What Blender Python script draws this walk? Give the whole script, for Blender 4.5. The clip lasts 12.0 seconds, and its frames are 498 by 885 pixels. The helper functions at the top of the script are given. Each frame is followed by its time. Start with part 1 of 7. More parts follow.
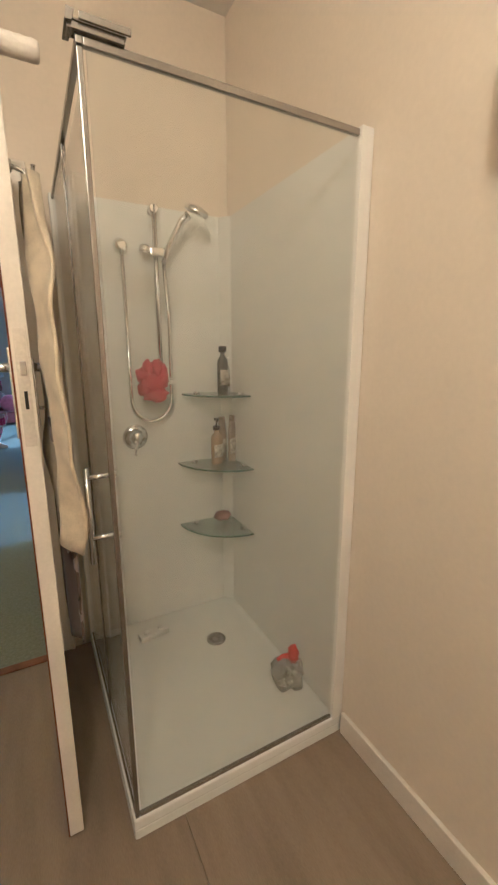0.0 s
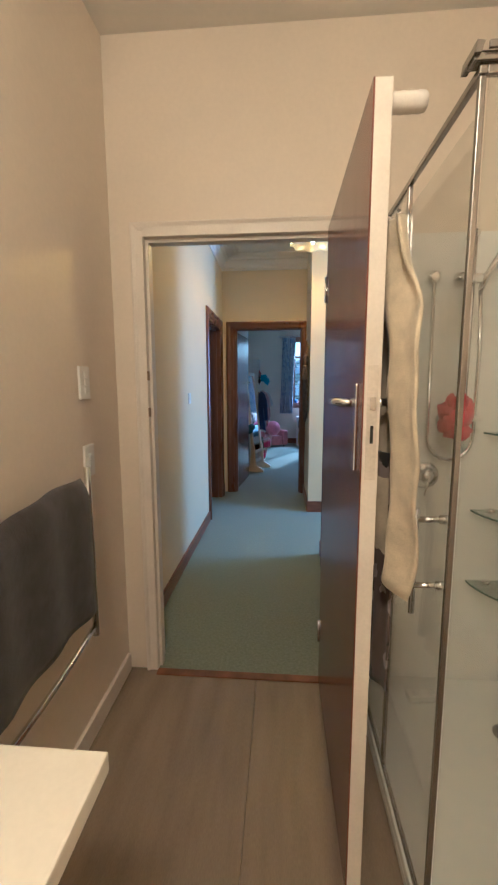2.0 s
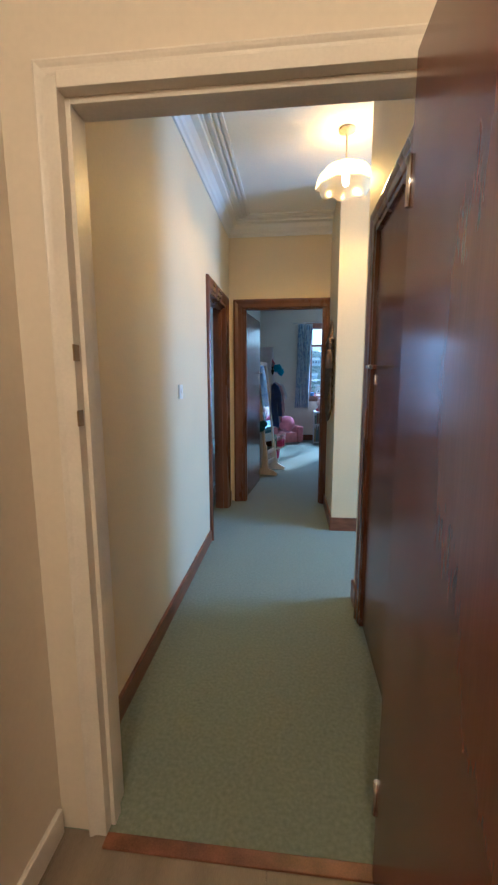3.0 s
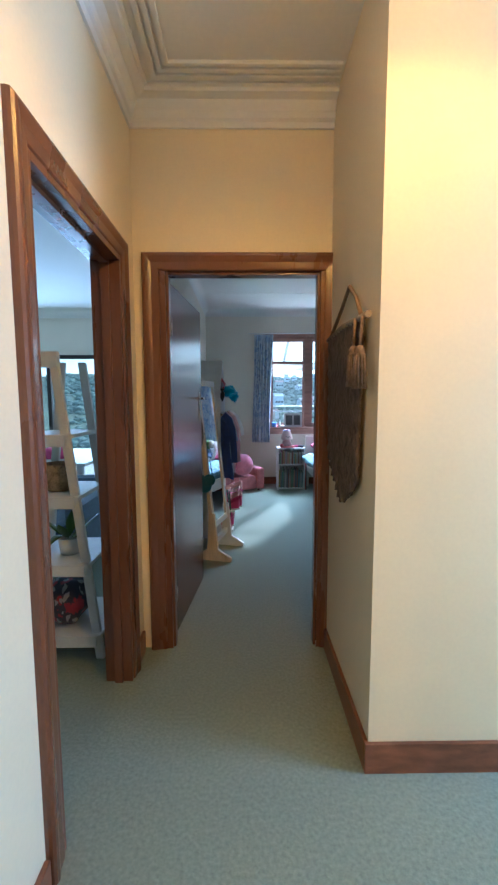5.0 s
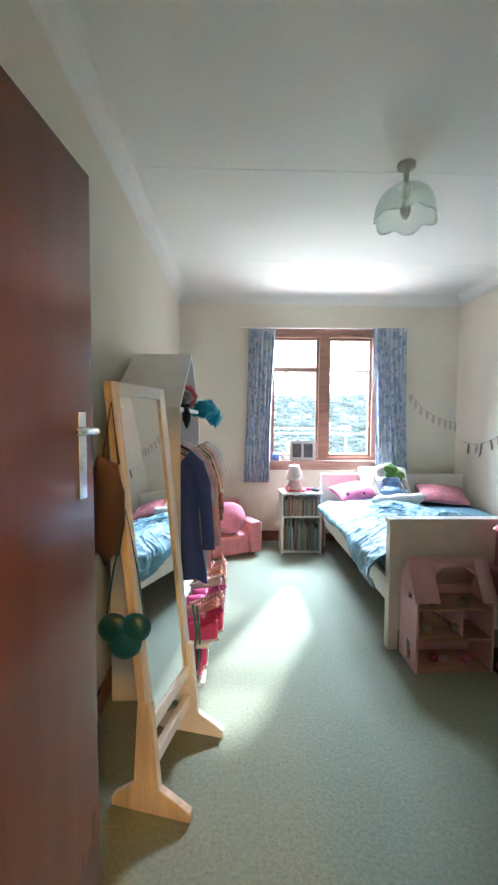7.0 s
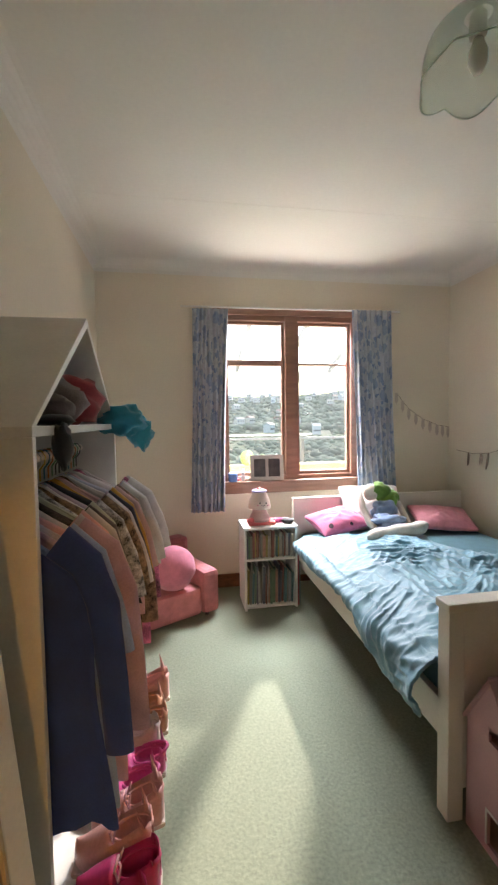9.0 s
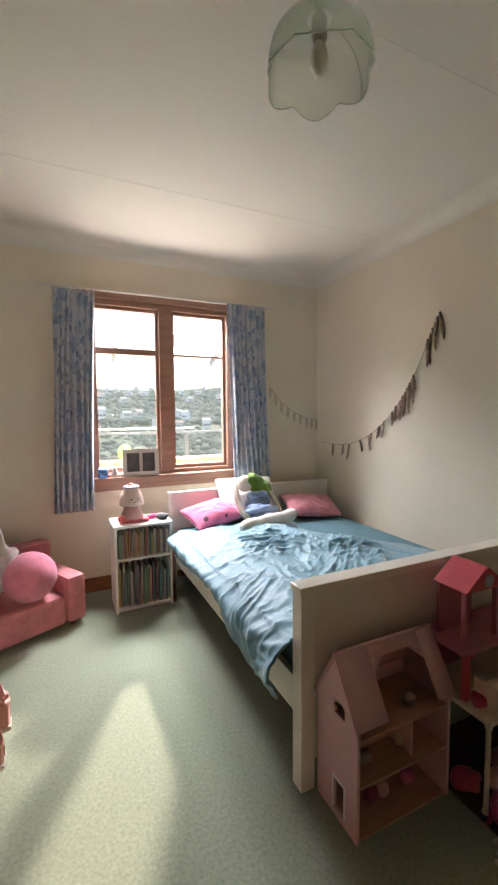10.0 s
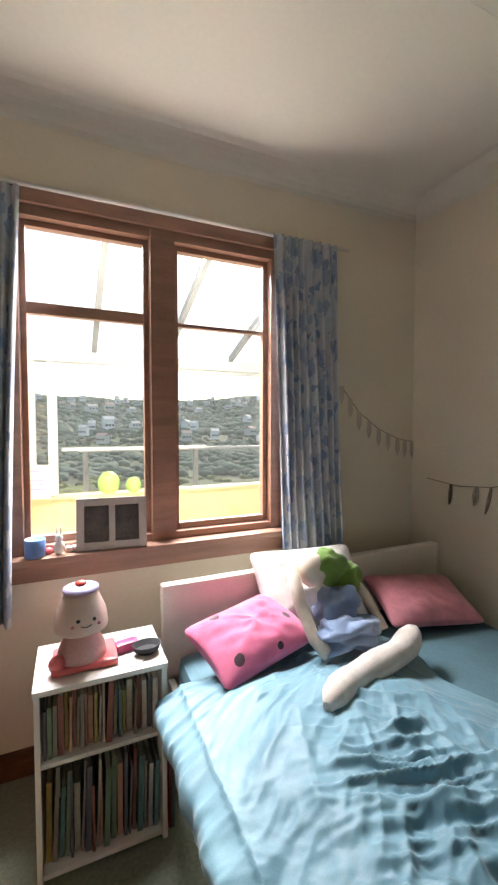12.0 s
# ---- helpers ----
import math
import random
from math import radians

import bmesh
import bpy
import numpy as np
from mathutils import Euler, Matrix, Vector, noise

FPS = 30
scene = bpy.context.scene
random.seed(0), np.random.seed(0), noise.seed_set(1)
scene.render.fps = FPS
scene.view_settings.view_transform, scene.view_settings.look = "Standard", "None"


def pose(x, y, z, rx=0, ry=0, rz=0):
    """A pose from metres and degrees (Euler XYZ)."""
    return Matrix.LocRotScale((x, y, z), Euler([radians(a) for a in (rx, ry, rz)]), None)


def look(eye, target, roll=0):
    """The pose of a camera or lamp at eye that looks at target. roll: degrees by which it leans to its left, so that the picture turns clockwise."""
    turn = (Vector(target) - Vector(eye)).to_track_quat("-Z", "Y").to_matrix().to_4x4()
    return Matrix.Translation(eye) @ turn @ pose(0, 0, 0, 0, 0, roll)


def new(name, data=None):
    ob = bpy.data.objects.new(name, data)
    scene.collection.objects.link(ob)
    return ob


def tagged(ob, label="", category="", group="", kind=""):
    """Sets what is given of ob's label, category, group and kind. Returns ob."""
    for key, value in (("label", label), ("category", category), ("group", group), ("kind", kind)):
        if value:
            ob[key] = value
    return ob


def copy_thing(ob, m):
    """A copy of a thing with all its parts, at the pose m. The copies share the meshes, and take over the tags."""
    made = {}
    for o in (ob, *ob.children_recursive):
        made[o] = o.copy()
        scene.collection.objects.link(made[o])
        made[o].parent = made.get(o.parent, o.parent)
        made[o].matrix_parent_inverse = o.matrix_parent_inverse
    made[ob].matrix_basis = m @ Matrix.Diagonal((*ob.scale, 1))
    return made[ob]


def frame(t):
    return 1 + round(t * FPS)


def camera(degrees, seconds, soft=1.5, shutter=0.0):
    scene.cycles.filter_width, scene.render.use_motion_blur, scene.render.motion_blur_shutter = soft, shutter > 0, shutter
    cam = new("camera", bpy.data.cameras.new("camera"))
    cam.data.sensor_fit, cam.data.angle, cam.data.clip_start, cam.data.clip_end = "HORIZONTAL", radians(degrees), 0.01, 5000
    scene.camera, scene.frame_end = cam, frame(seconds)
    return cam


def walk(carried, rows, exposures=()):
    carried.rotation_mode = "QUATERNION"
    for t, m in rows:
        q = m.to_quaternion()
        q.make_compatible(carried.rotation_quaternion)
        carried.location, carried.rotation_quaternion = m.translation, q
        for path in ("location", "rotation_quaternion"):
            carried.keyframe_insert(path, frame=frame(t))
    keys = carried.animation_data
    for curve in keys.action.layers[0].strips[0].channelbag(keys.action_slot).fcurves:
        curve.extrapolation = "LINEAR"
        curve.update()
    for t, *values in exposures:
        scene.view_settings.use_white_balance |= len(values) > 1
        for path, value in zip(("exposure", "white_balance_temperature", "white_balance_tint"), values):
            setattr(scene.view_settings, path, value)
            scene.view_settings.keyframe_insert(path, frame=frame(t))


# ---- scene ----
cam = camera(63.0, 12.0, soft=2.4)
METRES, EYE, TILT, LEAN, TURN = 8.4, 1.355, 0.0, 0.0, -28.1
ROWS = [
    (0.0, 0.0, 0.0, 0.0, -0.01, -12.29, 0.07),
    (0.5, -0.0019, -0.0059, -0.0028, 7.74, -13.63, -0.31),
    (1.0, -0.0036, -0.0102, 0.0011, 16.48, -10.29, -0.01),
    (1.5, -0.0126, -0.0127, 0.0022, 25.72, -8.03, 0.26),
    (2.0, -0.0279, -0.002, 0.0012, 32.61, -7.92, 0.17),
    (2.5, -0.0481, 0.0367, -0.0003, 35.61, -8.63, 0.06),
    (3.0, -0.0783, 0.0794, -0.0008, 34.35, -9.0, 0.1),
    (3.5, -0.1131, 0.1308, 0.0023, 30.33, -8.33, 0.16),
    (5.5, -0.2418, 0.3576, 0.0042, 26.87, -5.04, -0.06),
    (6.0, -0.2728, 0.4158, 0.0058, 26.19, -4.46, -0.38),
    (6.5, -0.2939, 0.4675, 0.0073, 26.45, -3.75, -0.34),
    (8.5, -0.3778, 0.6237, 0.0178, 23.84, -2.78, 0.76),
    (9.0, -0.3832, 0.6362, 0.0177, 18.51, -3.02, 0.85),
    (9.5, -0.3775, 0.6403, 0.0179, 11.2, -3.55, 0.76),
    (10.0, -0.3699, 0.6465, 0.0158, 3.13, -4.01, 0.46),
    (10.5, -0.3638, 0.6759, 0.0121, -3.6, -4.46, 0.18),
    (11.0, -0.3662, 0.7298, 0.0163, -4.24, -4.2, -0.04),
    (11.5, -0.3878, 0.7887, 0.0182, -0.03, -3.2, -0.22),
    (12.0, -0.4139, 0.844, 0.0201, 4.29, -2.46, -0.02),
]
EXPO = [(0.0, 0.43, 3760, 3), (2.5, 0.5, 3800, 3), (3.5, 0.65, 4200, 4), (5.5, 1.3, 4400, 6), (6.0, 1.85, 4500, 6), (6.7, 2.3, 5050, 8), (8.5, 1.5, 6450, 15), (9.5, 1.4, 6650, 17), (10.5, 1.3, 6800, 18), (11.2, 1.0, 6900, 18), (12.0, 0.75, 6900, 17)]
walk(cam, [(t, pose(0, 0, EYE, TILT, LEAN, TURN) @ pose(METRES * x, METRES * y, METRES * z, 90 + pitch, roll, yaw)) for t, x, y, z, yaw, pitch, roll in ROWS], EXPO)

# ---- light ----
world = bpy.data.worlds.new("sky")
scene.world = world
world.use_nodes = True
wn = world.node_tree
sky = wn.nodes.new("ShaderNodeTexSky")
sky.sky_type = "NISHITA"
sky.sun_disc = False
SUN_DIR = Vector((-0.66, -1.35, -1.03)).normalized()
sky.sun_elevation = math.asin(-SUN_DIR.z)
sky.sun_rotation = math.atan2(-SUN_DIR.x, -SUN_DIR.y)
sky.air_density, sky.dust_density = 1.0, 1.2
wn.nodes["Background"].inputs["Strength"].default_value = 0.15
wn.links.new(sky.outputs["Color"], wn.nodes["Background"].inputs["Color"])


def lamp(name, kind, energy, colour, m, **settings):
    data = bpy.data.lights.new(name, kind)
    data.energy, data.color = energy, colour
    for key, value in settings.items():
        if key == "size":
            data.size = value
        elif key == "size_y":
            data.shape, data.size_y = "RECTANGLE", value
        elif key == "radius":
            data.shadow_soft_size = value
        elif key == "angle":
            data.angle = radians(value)
    ob = new(name, data)
    ob.matrix_world = m
    return ob


lamp("sun", "SUN", 2.8, (1.0, 0.93, 0.82), look((0, 0, 0), SUN_DIR), angle=2.4)
lamp("bathroom_light", "POINT", 46, (1.0, 0.58, 0.24), pose(-0.32, -0.35, 2.42), radius=0.1)
lamp("hall_bulb", "POINT", 24, (1.0, 0.43, 0.045), pose(0.04, 3.75, 2.58), radius=0.035)
lamp("living_daylight", "AREA", 52, (0.72, 0.86, 1.0), look((-3.6, 9.8, 1.15), (-3.6, 5, 1.0)), size=2.2, size_y=2.0)
# added fill hidden below the sill, in place of bounce off the deck
lamp("deck_bounce_fill", "AREA", 27, (1.0, 0.98, 0.93), look((0.68, 10.16, 0.68), (0.6, 7.6, 2.4)), size=1.4, size_y=0.5)
# added fill above the window, out of view, boosting the sky's light indoors
lamp("bedroom_sky_fill", "AREA", 310, (0.9, 0.95, 1.0), look((0.7, 10.55, 2.95), (0.65, 9.0, 1.2)), size=1.8, size_y=0.7)
lamp("passage_daylight", "AREA", 48, (0.55, 0.73, 1.0), look((2.9, 3.86, 1.5), (0, 3.86, 1.0)), size=0.9, size_y=1.4)

# ---- materials ----
MATS = {}


def mat(name, colour, rough=0.6, metal=0.0, var=0.12, scale=6.0, bump=0.1, fine=120.0, coat=0.0, piece=0.0, stretch=(1, 1, 1), transmission=0.0, sheen=0.0, second=None, alpha=1.0, ior=1.45):
    if name in MATS:
        return MATS[name]
    m = bpy.data.materials.new(name)
    m.use_nodes = True
    nt = m.node_tree
    b = nt.nodes["Principled BSDF"]
    link = nt.links.new
    co = nt.nodes.new("ShaderNodeTexCoord")
    mp = nt.nodes.new("ShaderNodeMapping")
    mp.inputs["Scale"].default_value = stretch
    link(co.outputs["Object"], mp.inputs["Vector"])
    big = nt.nodes.new("ShaderNodeTexNoise")
    big.inputs["Scale"].default_value = scale
    big.inputs["Detail"].default_value = 5
    small = nt.nodes.new("ShaderNodeTexNoise")
    small.inputs["Scale"].default_value = fine
    small.inputs["Detail"].default_value = 3
    link(mp.outputs["Vector"], big.inputs["Vector"])
    link(mp.outputs["Vector"], small.inputs["Vector"])
    add = nt.nodes.new("ShaderNodeMath")
    add.operation = "MULTIPLY_ADD"
    add.inputs[1].default_value = 0.65
    mul = nt.nodes.new("ShaderNodeMath")
    mul.operation = "MULTIPLY"
    mul.inputs[1].default_value = 0.35
    link(small.outputs["Fac"], mul.inputs[0])
    link(big.outputs["Fac"], add.inputs[0])
    link(mul.outputs[0], add.inputs[2])
    ramp = nt.nodes.new("ShaderNodeValToRGB")
    c = colour
    lo = second if second else tuple(v * (1 - 1.6 * var) for v in c)
    hi = tuple(min(1, v * (1 + var)) for v in c)
    ramp.color_ramp.elements[0].position, ramp.color_ramp.elements[1].position = 0.34, 0.66
    ramp.color_ramp.elements[0].color = (*lo, 1)
    ramp.color_ramp.elements[1].color = (*hi, 1)
    link(add.outputs[0], ramp.inputs["Fac"])
    out = ramp.outputs["Color"]
    if piece:
        info = nt.nodes.new("ShaderNodeObjectInfo")
        rng = nt.nodes.new("ShaderNodeMapRange")
        rng.inputs["To Min"].default_value, rng.inputs["To Max"].default_value = 1 - piece, 1 + piece
        link(info.outputs["Random"], rng.inputs["Value"])
        hs = nt.nodes.new("ShaderNodeHueSaturation")
        link(rng.outputs["Result"], hs.inputs["Value"])
        link(out, hs.inputs["Color"])
        out = hs.outputs["Color"]
    link(out, b.inputs["Base Color"])
    rr = nt.nodes.new("ShaderNodeMapRange")
    rr.inputs["To Min"].default_value, rr.inputs["To Max"].default_value = max(0.02, rough * 0.8), min(1, rough * 1.2)
    link(big.outputs["Fac"], rr.inputs["Value"])
    link(rr.outputs["Result"], b.inputs["Roughness"])
    b.inputs["Metallic"].default_value = metal
    b.inputs["Coat Weight"].default_value = coat
    b.inputs["Coat Roughness"].default_value = 0.12
    b.inputs["Transmission Weight"].default_value = transmission
    b.inputs["Sheen Weight"].default_value = sheen
    b.inputs["IOR"].default_value = ior
    b.inputs["Alpha"].default_value = alpha
    if bump:
        bp = nt.nodes.new("ShaderNodeBump")
        bp.inputs["Strength"].default_value = bump
        bp.inputs["Distance"].default_value = 0.004
        link(add.outputs[0], bp.inputs["Height"])
        link(bp.outputs["Normal"], b.inputs["Normal"])
    MATS[name] = m
    return m


def schlick(nt, f0):
    """Gloss that grows towards grazing angles, alike from both sides of a pane."""
    lw = nt.nodes.new("ShaderNodeLayerWeight")
    lw.inputs["Blend"].default_value = 0.5
    pw = nt.nodes.new("ShaderNodeMath")
    pw.operation = "POWER"
    pw.inputs[1].default_value = 4.0
    nt.links.new(lw.outputs["Facing"], pw.inputs[0])
    mr = nt.nodes.new("ShaderNodeMapRange")
    mr.inputs["To Min"].default_value, mr.inputs["To Max"].default_value = f0, 0.8
    nt.links.new(pw.outputs[0], mr.inputs["Value"])
    return mr.outputs["Result"]


def glass_mat(name, tint=(0.93, 0.97, 0.95), gloss=0.09, blur=0.02, haze=0.0, haze_colour=(0.8, 0.85, 0.82)):
    """Thin pane: see-through with a Fresnel gloss and, where haze is set, a diffuse film."""
    m = bpy.data.materials.new(name)
    m.use_nodes = True
    nt = m.node_tree
    nt.nodes.remove(nt.nodes["Principled BSDF"])
    outn = nt.nodes["Material Output"]
    tr = nt.nodes.new("ShaderNodeBsdfTransparent")
    tr.inputs["Color"].default_value = (*tint, 1)
    gl = nt.nodes.new("ShaderNodeBsdfGlossy")
    gl.inputs["Roughness"].default_value = blur
    base = tr.outputs[0]
    if haze:
        df = nt.nodes.new("ShaderNodeBsdfTranslucent")
        df2 = nt.nodes.new("ShaderNodeBsdfDiffuse")
        df.inputs["Color"].default_value = (*haze_colour, 1)
        df2.inputs["Color"].default_value = (*haze_colour, 1)
        ad = nt.nodes.new("ShaderNodeMixShader")
        nt.links.new(df.outputs[0], ad.inputs[1])
        nt.links.new(df2.outputs[0], ad.inputs[2])
        nz = nt.nodes.new("ShaderNodeTexNoise")
        nz.inputs["Scale"].default_value = 9
        nz.inputs["Detail"].default_value = 6
        co = nt.nodes.new("ShaderNodeTexCoord")
        nt.links.new(co.outputs["Object"], nz.inputs["Vector"])
        rg = nt.nodes.new("ShaderNodeMapRange")
        rg.inputs["To Min"].default_value, rg.inputs["To Max"].default_value = haze * 0.5, haze * 1.5
        nt.links.new(nz.outputs["Fac"], rg.inputs["Value"])
        mx = nt.nodes.new("ShaderNodeMixShader")
        nt.links.new(rg.outputs["Result"], mx.inputs["Fac"])
        nt.links.new(base, mx.inputs[1])
        nt.links.new(ad.outputs[0], mx.inputs[2])
        base = mx.outputs[0]
    mix = nt.nodes.new("ShaderNodeMixShader")
    nt.links.new(schlick(nt, gloss * 0.45), mix.inputs["Fac"])
    nt.links.new(base, mix.inputs[1])
    nt.links.new(gl.outputs[0], mix.inputs[2])
    nt.links.new(mix.outputs[0], outn.inputs["Surface"])
    MATS[name] = m
    return m


def glow_mat(name, colour, strength):
    m = bpy.data.materials.new(name)
    m.use_nodes = True
    b = m.node_tree.nodes["Principled BSDF"]
    b.inputs["Base Color"].default_value = (0.9, 0.85, 0.7, 1)
    b.inputs["Emission Color"].default_value = (*colour, 1)
    b.inputs["Emission Strength"].default_value = strength
    MATS[name] = m
    return m


def floral_mat(name, ground, leaf, dark):
    """Cloth printed with scattered leaves."""
    m = mat(name, ground, 0.9, var=0.08, scale=30, bump=0.15, fine=400, sheen=0.2)
    nt = m.node_tree
    b = nt.nodes["Principled BSDF"]
    src = b.inputs["Base Color"].links[0].from_socket
    co = nt.nodes.new("ShaderNodeTexCoord")
    for size, colour, cut in ((11.0, leaf, 0.42), (17.0, dark, 0.30)):
        vo = nt.nodes.new("ShaderNodeTexVoronoi")
        vo.inputs["Scale"].default_value = size
        mp = nt.nodes.new("ShaderNodeMapping")
        mp.inputs["Scale"].default_value = (1.3, 1.0, 0.75)
        mp.inputs["Rotation"].default_value = (0.3, 0.5, size)
        nz = nt.nodes.new("ShaderNodeTexNoise")
        nz.inputs["Scale"].default_value = 25
        mixv = nt.nodes.new("ShaderNodeMix")
        mixv.data_type = "VECTOR"
        mixv.inputs["Factor"].default_value = 0.06
        nt.links.new(co.outputs["Object"], mp.inputs["Vector"])
        nt.links.new(mp.outputs["Vector"], nz.inputs["Vector"])
        nt.links.new(mp.outputs["Vector"], mixv.inputs[4])
        nt.links.new(nz.outputs["Color"], mixv.inputs[5])
        nt.links.new(mixv.outputs[1], vo.inputs["Vector"])
        lt = nt.nodes.new("ShaderNodeMath")
        lt.operation = "LESS_THAN"
        lt.inputs[1].default_value = cut
        nt.links.new(vo.outputs["Distance"], lt.inputs[0])
        mx = nt.nodes.new("ShaderNodeMix")
        mx.data_type = "RGBA"
        nt.links.new(lt.outputs[0], mx.inputs["Factor"])
        nt.links.new(src, mx.inputs[6])
        mx.inputs[7].default_value = (*colour, 1)
        src = mx.outputs[2]
    nt.links.new(src, b.inputs["Base Color"])
    return m


def carpet_mat():
    m = mat("green_carpet", (0.228, 0.258, 0.182), 0.95, var=0.17, scale=75, bump=0.8, fine=420, sheen=0.25)
    return m


M_WALL = mat("cream_paint", (0.76, 0.64, 0.4), 0.62, var=0.03, scale=1.6, bump=0.08, fine=70)
M_BATHWALL = mat("bathroom_cream_paint", (0.75, 0.67, 0.54), 0.42, var=0.03, scale=1.5, bump=0.06, fine=60)
M_BEDWALL = mat("bedroom_ivory_paint", (0.76, 0.69, 0.56), 0.7, var=0.04, scale=1.3, bump=0.1, fine=60)
M_CEIL = mat("ceiling_white_paint", (0.78, 0.75, 0.68), 0.7, var=0.03, scale=1.2, bump=0.06, fine=50)
M_TRIMW = mat("white_gloss_paint", (0.78, 0.72, 0.62), 0.35, var=0.05, scale=5, bump=0.05)
M_WHITE = mat("white_painted_wood", (0.8, 0.78, 0.74), 0.4, var=0.05, scale=7, bump=0.05)
M_WOOD = mat("red_brown_varnished_wood", (0.15, 0.056, 0.022), 0.28, var=0.13, scale=2.5, bump=0.05, fine=60, coat=0.4, stretch=(2.5, 2.5, 0.5))
M_DOORV = mat("red_brown_veneer", (0.17, 0.055, 0.026), 0.24, var=0.09, scale=3, bump=0.0, fine=45, coat=0.2, stretch=(5, 5, 0.35))
M_SKIRT = mat("brown_skirting_wood", (0.2, 0.08, 0.035), 0.35, var=0.3, scale=5, bump=0.08, stretch=(2, 2, 6))
# red-brown wood, with the window's washed-out glare mixed into its colour
M_SILL = mat("glare_paled_red_brown_wood", (0.33, 0.18, 0.125), 0.42, var=0.18, scale=6, bump=0.08, stretch=(0.6, 4, 4), coat=0.2)
M_CARPET = carpet_mat()
M_TILE = mat("taupe_floor_tile", (0.26, 0.205, 0.14), 0.38, var=0.14, scale=3, bump=0.08, fine=80, piece=0.04, stretch=(5, 0.8, 1))
M_GROUT = mat("dark_grout", (0.2, 0.155, 0.12), 0.9)
M_CHROME = mat("chrome", (0.78, 0.78, 0.78), 0.16, 1.0, var=0.04, bump=0)
M_ACRYL = mat("white_acrylic", (0.82, 0.82, 0.78), 0.22, var=0.02, scale=2, bump=0.0)
# the faint film on these panes imitates glare and haze over the view
M_GLASS = glass_mat("veiled_window_glass", haze=0.02, haze_colour=(0.85, 0.85, 0.82))
M_SHOWER = glass_mat("misted_shower_glass", (0.98, 0.985, 0.97), 0.07, 0.03, 0.05, (0.88, 0.87, 0.8))
M_SHELFG = glass_mat("green_edged_shelf_glass", (0.84, 0.89, 0.86), 0.1, 0.03, 0.2, (0.55, 0.61, 0.57))
M_EDGEG = mat("green_glass_edge", (0.12, 0.2, 0.16), 0.15, var=0.1, bump=0)
M_MIRROR = mat("mirror_silver", (0.86, 0.88, 0.88), 0.02, 1.0, var=0.0, bump=0)
M_PINE = mat("pale_pine", (0.68, 0.55, 0.38), 0.5, var=0.2, scale=5, bump=0.08, stretch=(6, 6, 0.6))
M_PLAST = mat("white_plastic", (0.8, 0.78, 0.73), 0.35, var=0.02, bump=0)
M_BLACK = mat("black_plastic", (0.02, 0.02, 0.022), 0.4, var=0.2, bump=0.03)
M_DARK = mat("dark_interior", (0.03, 0.025, 0.02), 0.8)


def cloth(name, colour, var=0.15):
    return mat("cloth_" + name, colour, 0.9, var=var, scale=14, bump=0.35, fine=260, sheen=0.25)


M_PINK = cloth("pink", (0.62, 0.2, 0.28))
M_HOT = cloth("hot_pink", (0.72, 0.1, 0.3))
M_CREAMT = mat("cream_terry", (0.6, 0.52, 0.36), 0.95, var=0.15, scale=20, bump=0.9, fine=380, sheen=0.3)
M_DUVET = mat("blue_cotton", (0.12, 0.26, 0.32), 0.52, var=0.1, scale=5, bump=0.2, fine=240, sheen=0.3)

# ---- mesh helpers ----


def box(bm, lo, hi, bevel=0.0, mi=0):
    x0, y0, z0 = lo
    x1, y1, z1 = hi
    m = Matrix.Translation(((x0 + x1) / 2, (y0 + y1) / 2, (z0 + z1) / 2)) @ Matrix.Diagonal((abs(x1 - x0), abs(y1 - y0), abs(z1 - z0), 1))
    t = bmesh.new()
    bmesh.ops.create_cube(t, size=1, matrix=m)
    if bevel:
        bmesh.ops.bevel(t, geom=t.edges[:], offset=bevel, segments=2, affect="EDGES", profile=0.6)
    merge(bm, t, None, mi)
    return bm


def merge(bm, t, m=None, mi=0, smooth=False):
    if m is not None:
        bmesh.ops.transform(t, matrix=m, verts=t.verts[:])
    vs = {v: bm.verts.new(v.co) for v in t.verts}
    for f in t.faces:
        try:
            nf = bm.faces.new([vs[v] for v in f.verts])
            nf.material_index = mi if mi else f.material_index
            nf.smooth = smooth or f.smooth
        except ValueError:
            pass
    t.free()


def lathe(bm, profile, seg=20, m=None, mi=0):
    """Turn (radius, height) pairs round z."""
    t = bmesh.new()
    rings = []
    for r, z in profile:
        rings.append([t.verts.new((max(r, 1e-4) * math.cos(2 * math.pi * k / seg), max(r, 1e-4) * math.sin(2 * math.pi * k / seg), z)) for k in range(seg)])
    for a, b in zip(rings, rings[1:]):
        for k in range(seg):
            t.faces.new((a[k], a[(k + 1) % seg], b[(k + 1) % seg], b[k]))
    t.faces.new(rings[0][::-1])
    t.faces.new(rings[-1])
    for f in t.faces:
        f.smooth = len(f.verts) == 4
    merge(bm, t, m, mi)
    return bm


def rod(bm, a, b, r, seg=10, mi=0):
    a, b = Vector(a), Vector(b)
    d = b - a
    m = Matrix.Translation(a) @ d.to_track_quat("Z", "Y").to_matrix().to_4x4()
    return lathe(bm, [(r, 0), (r, d.length)], seg, m, mi)


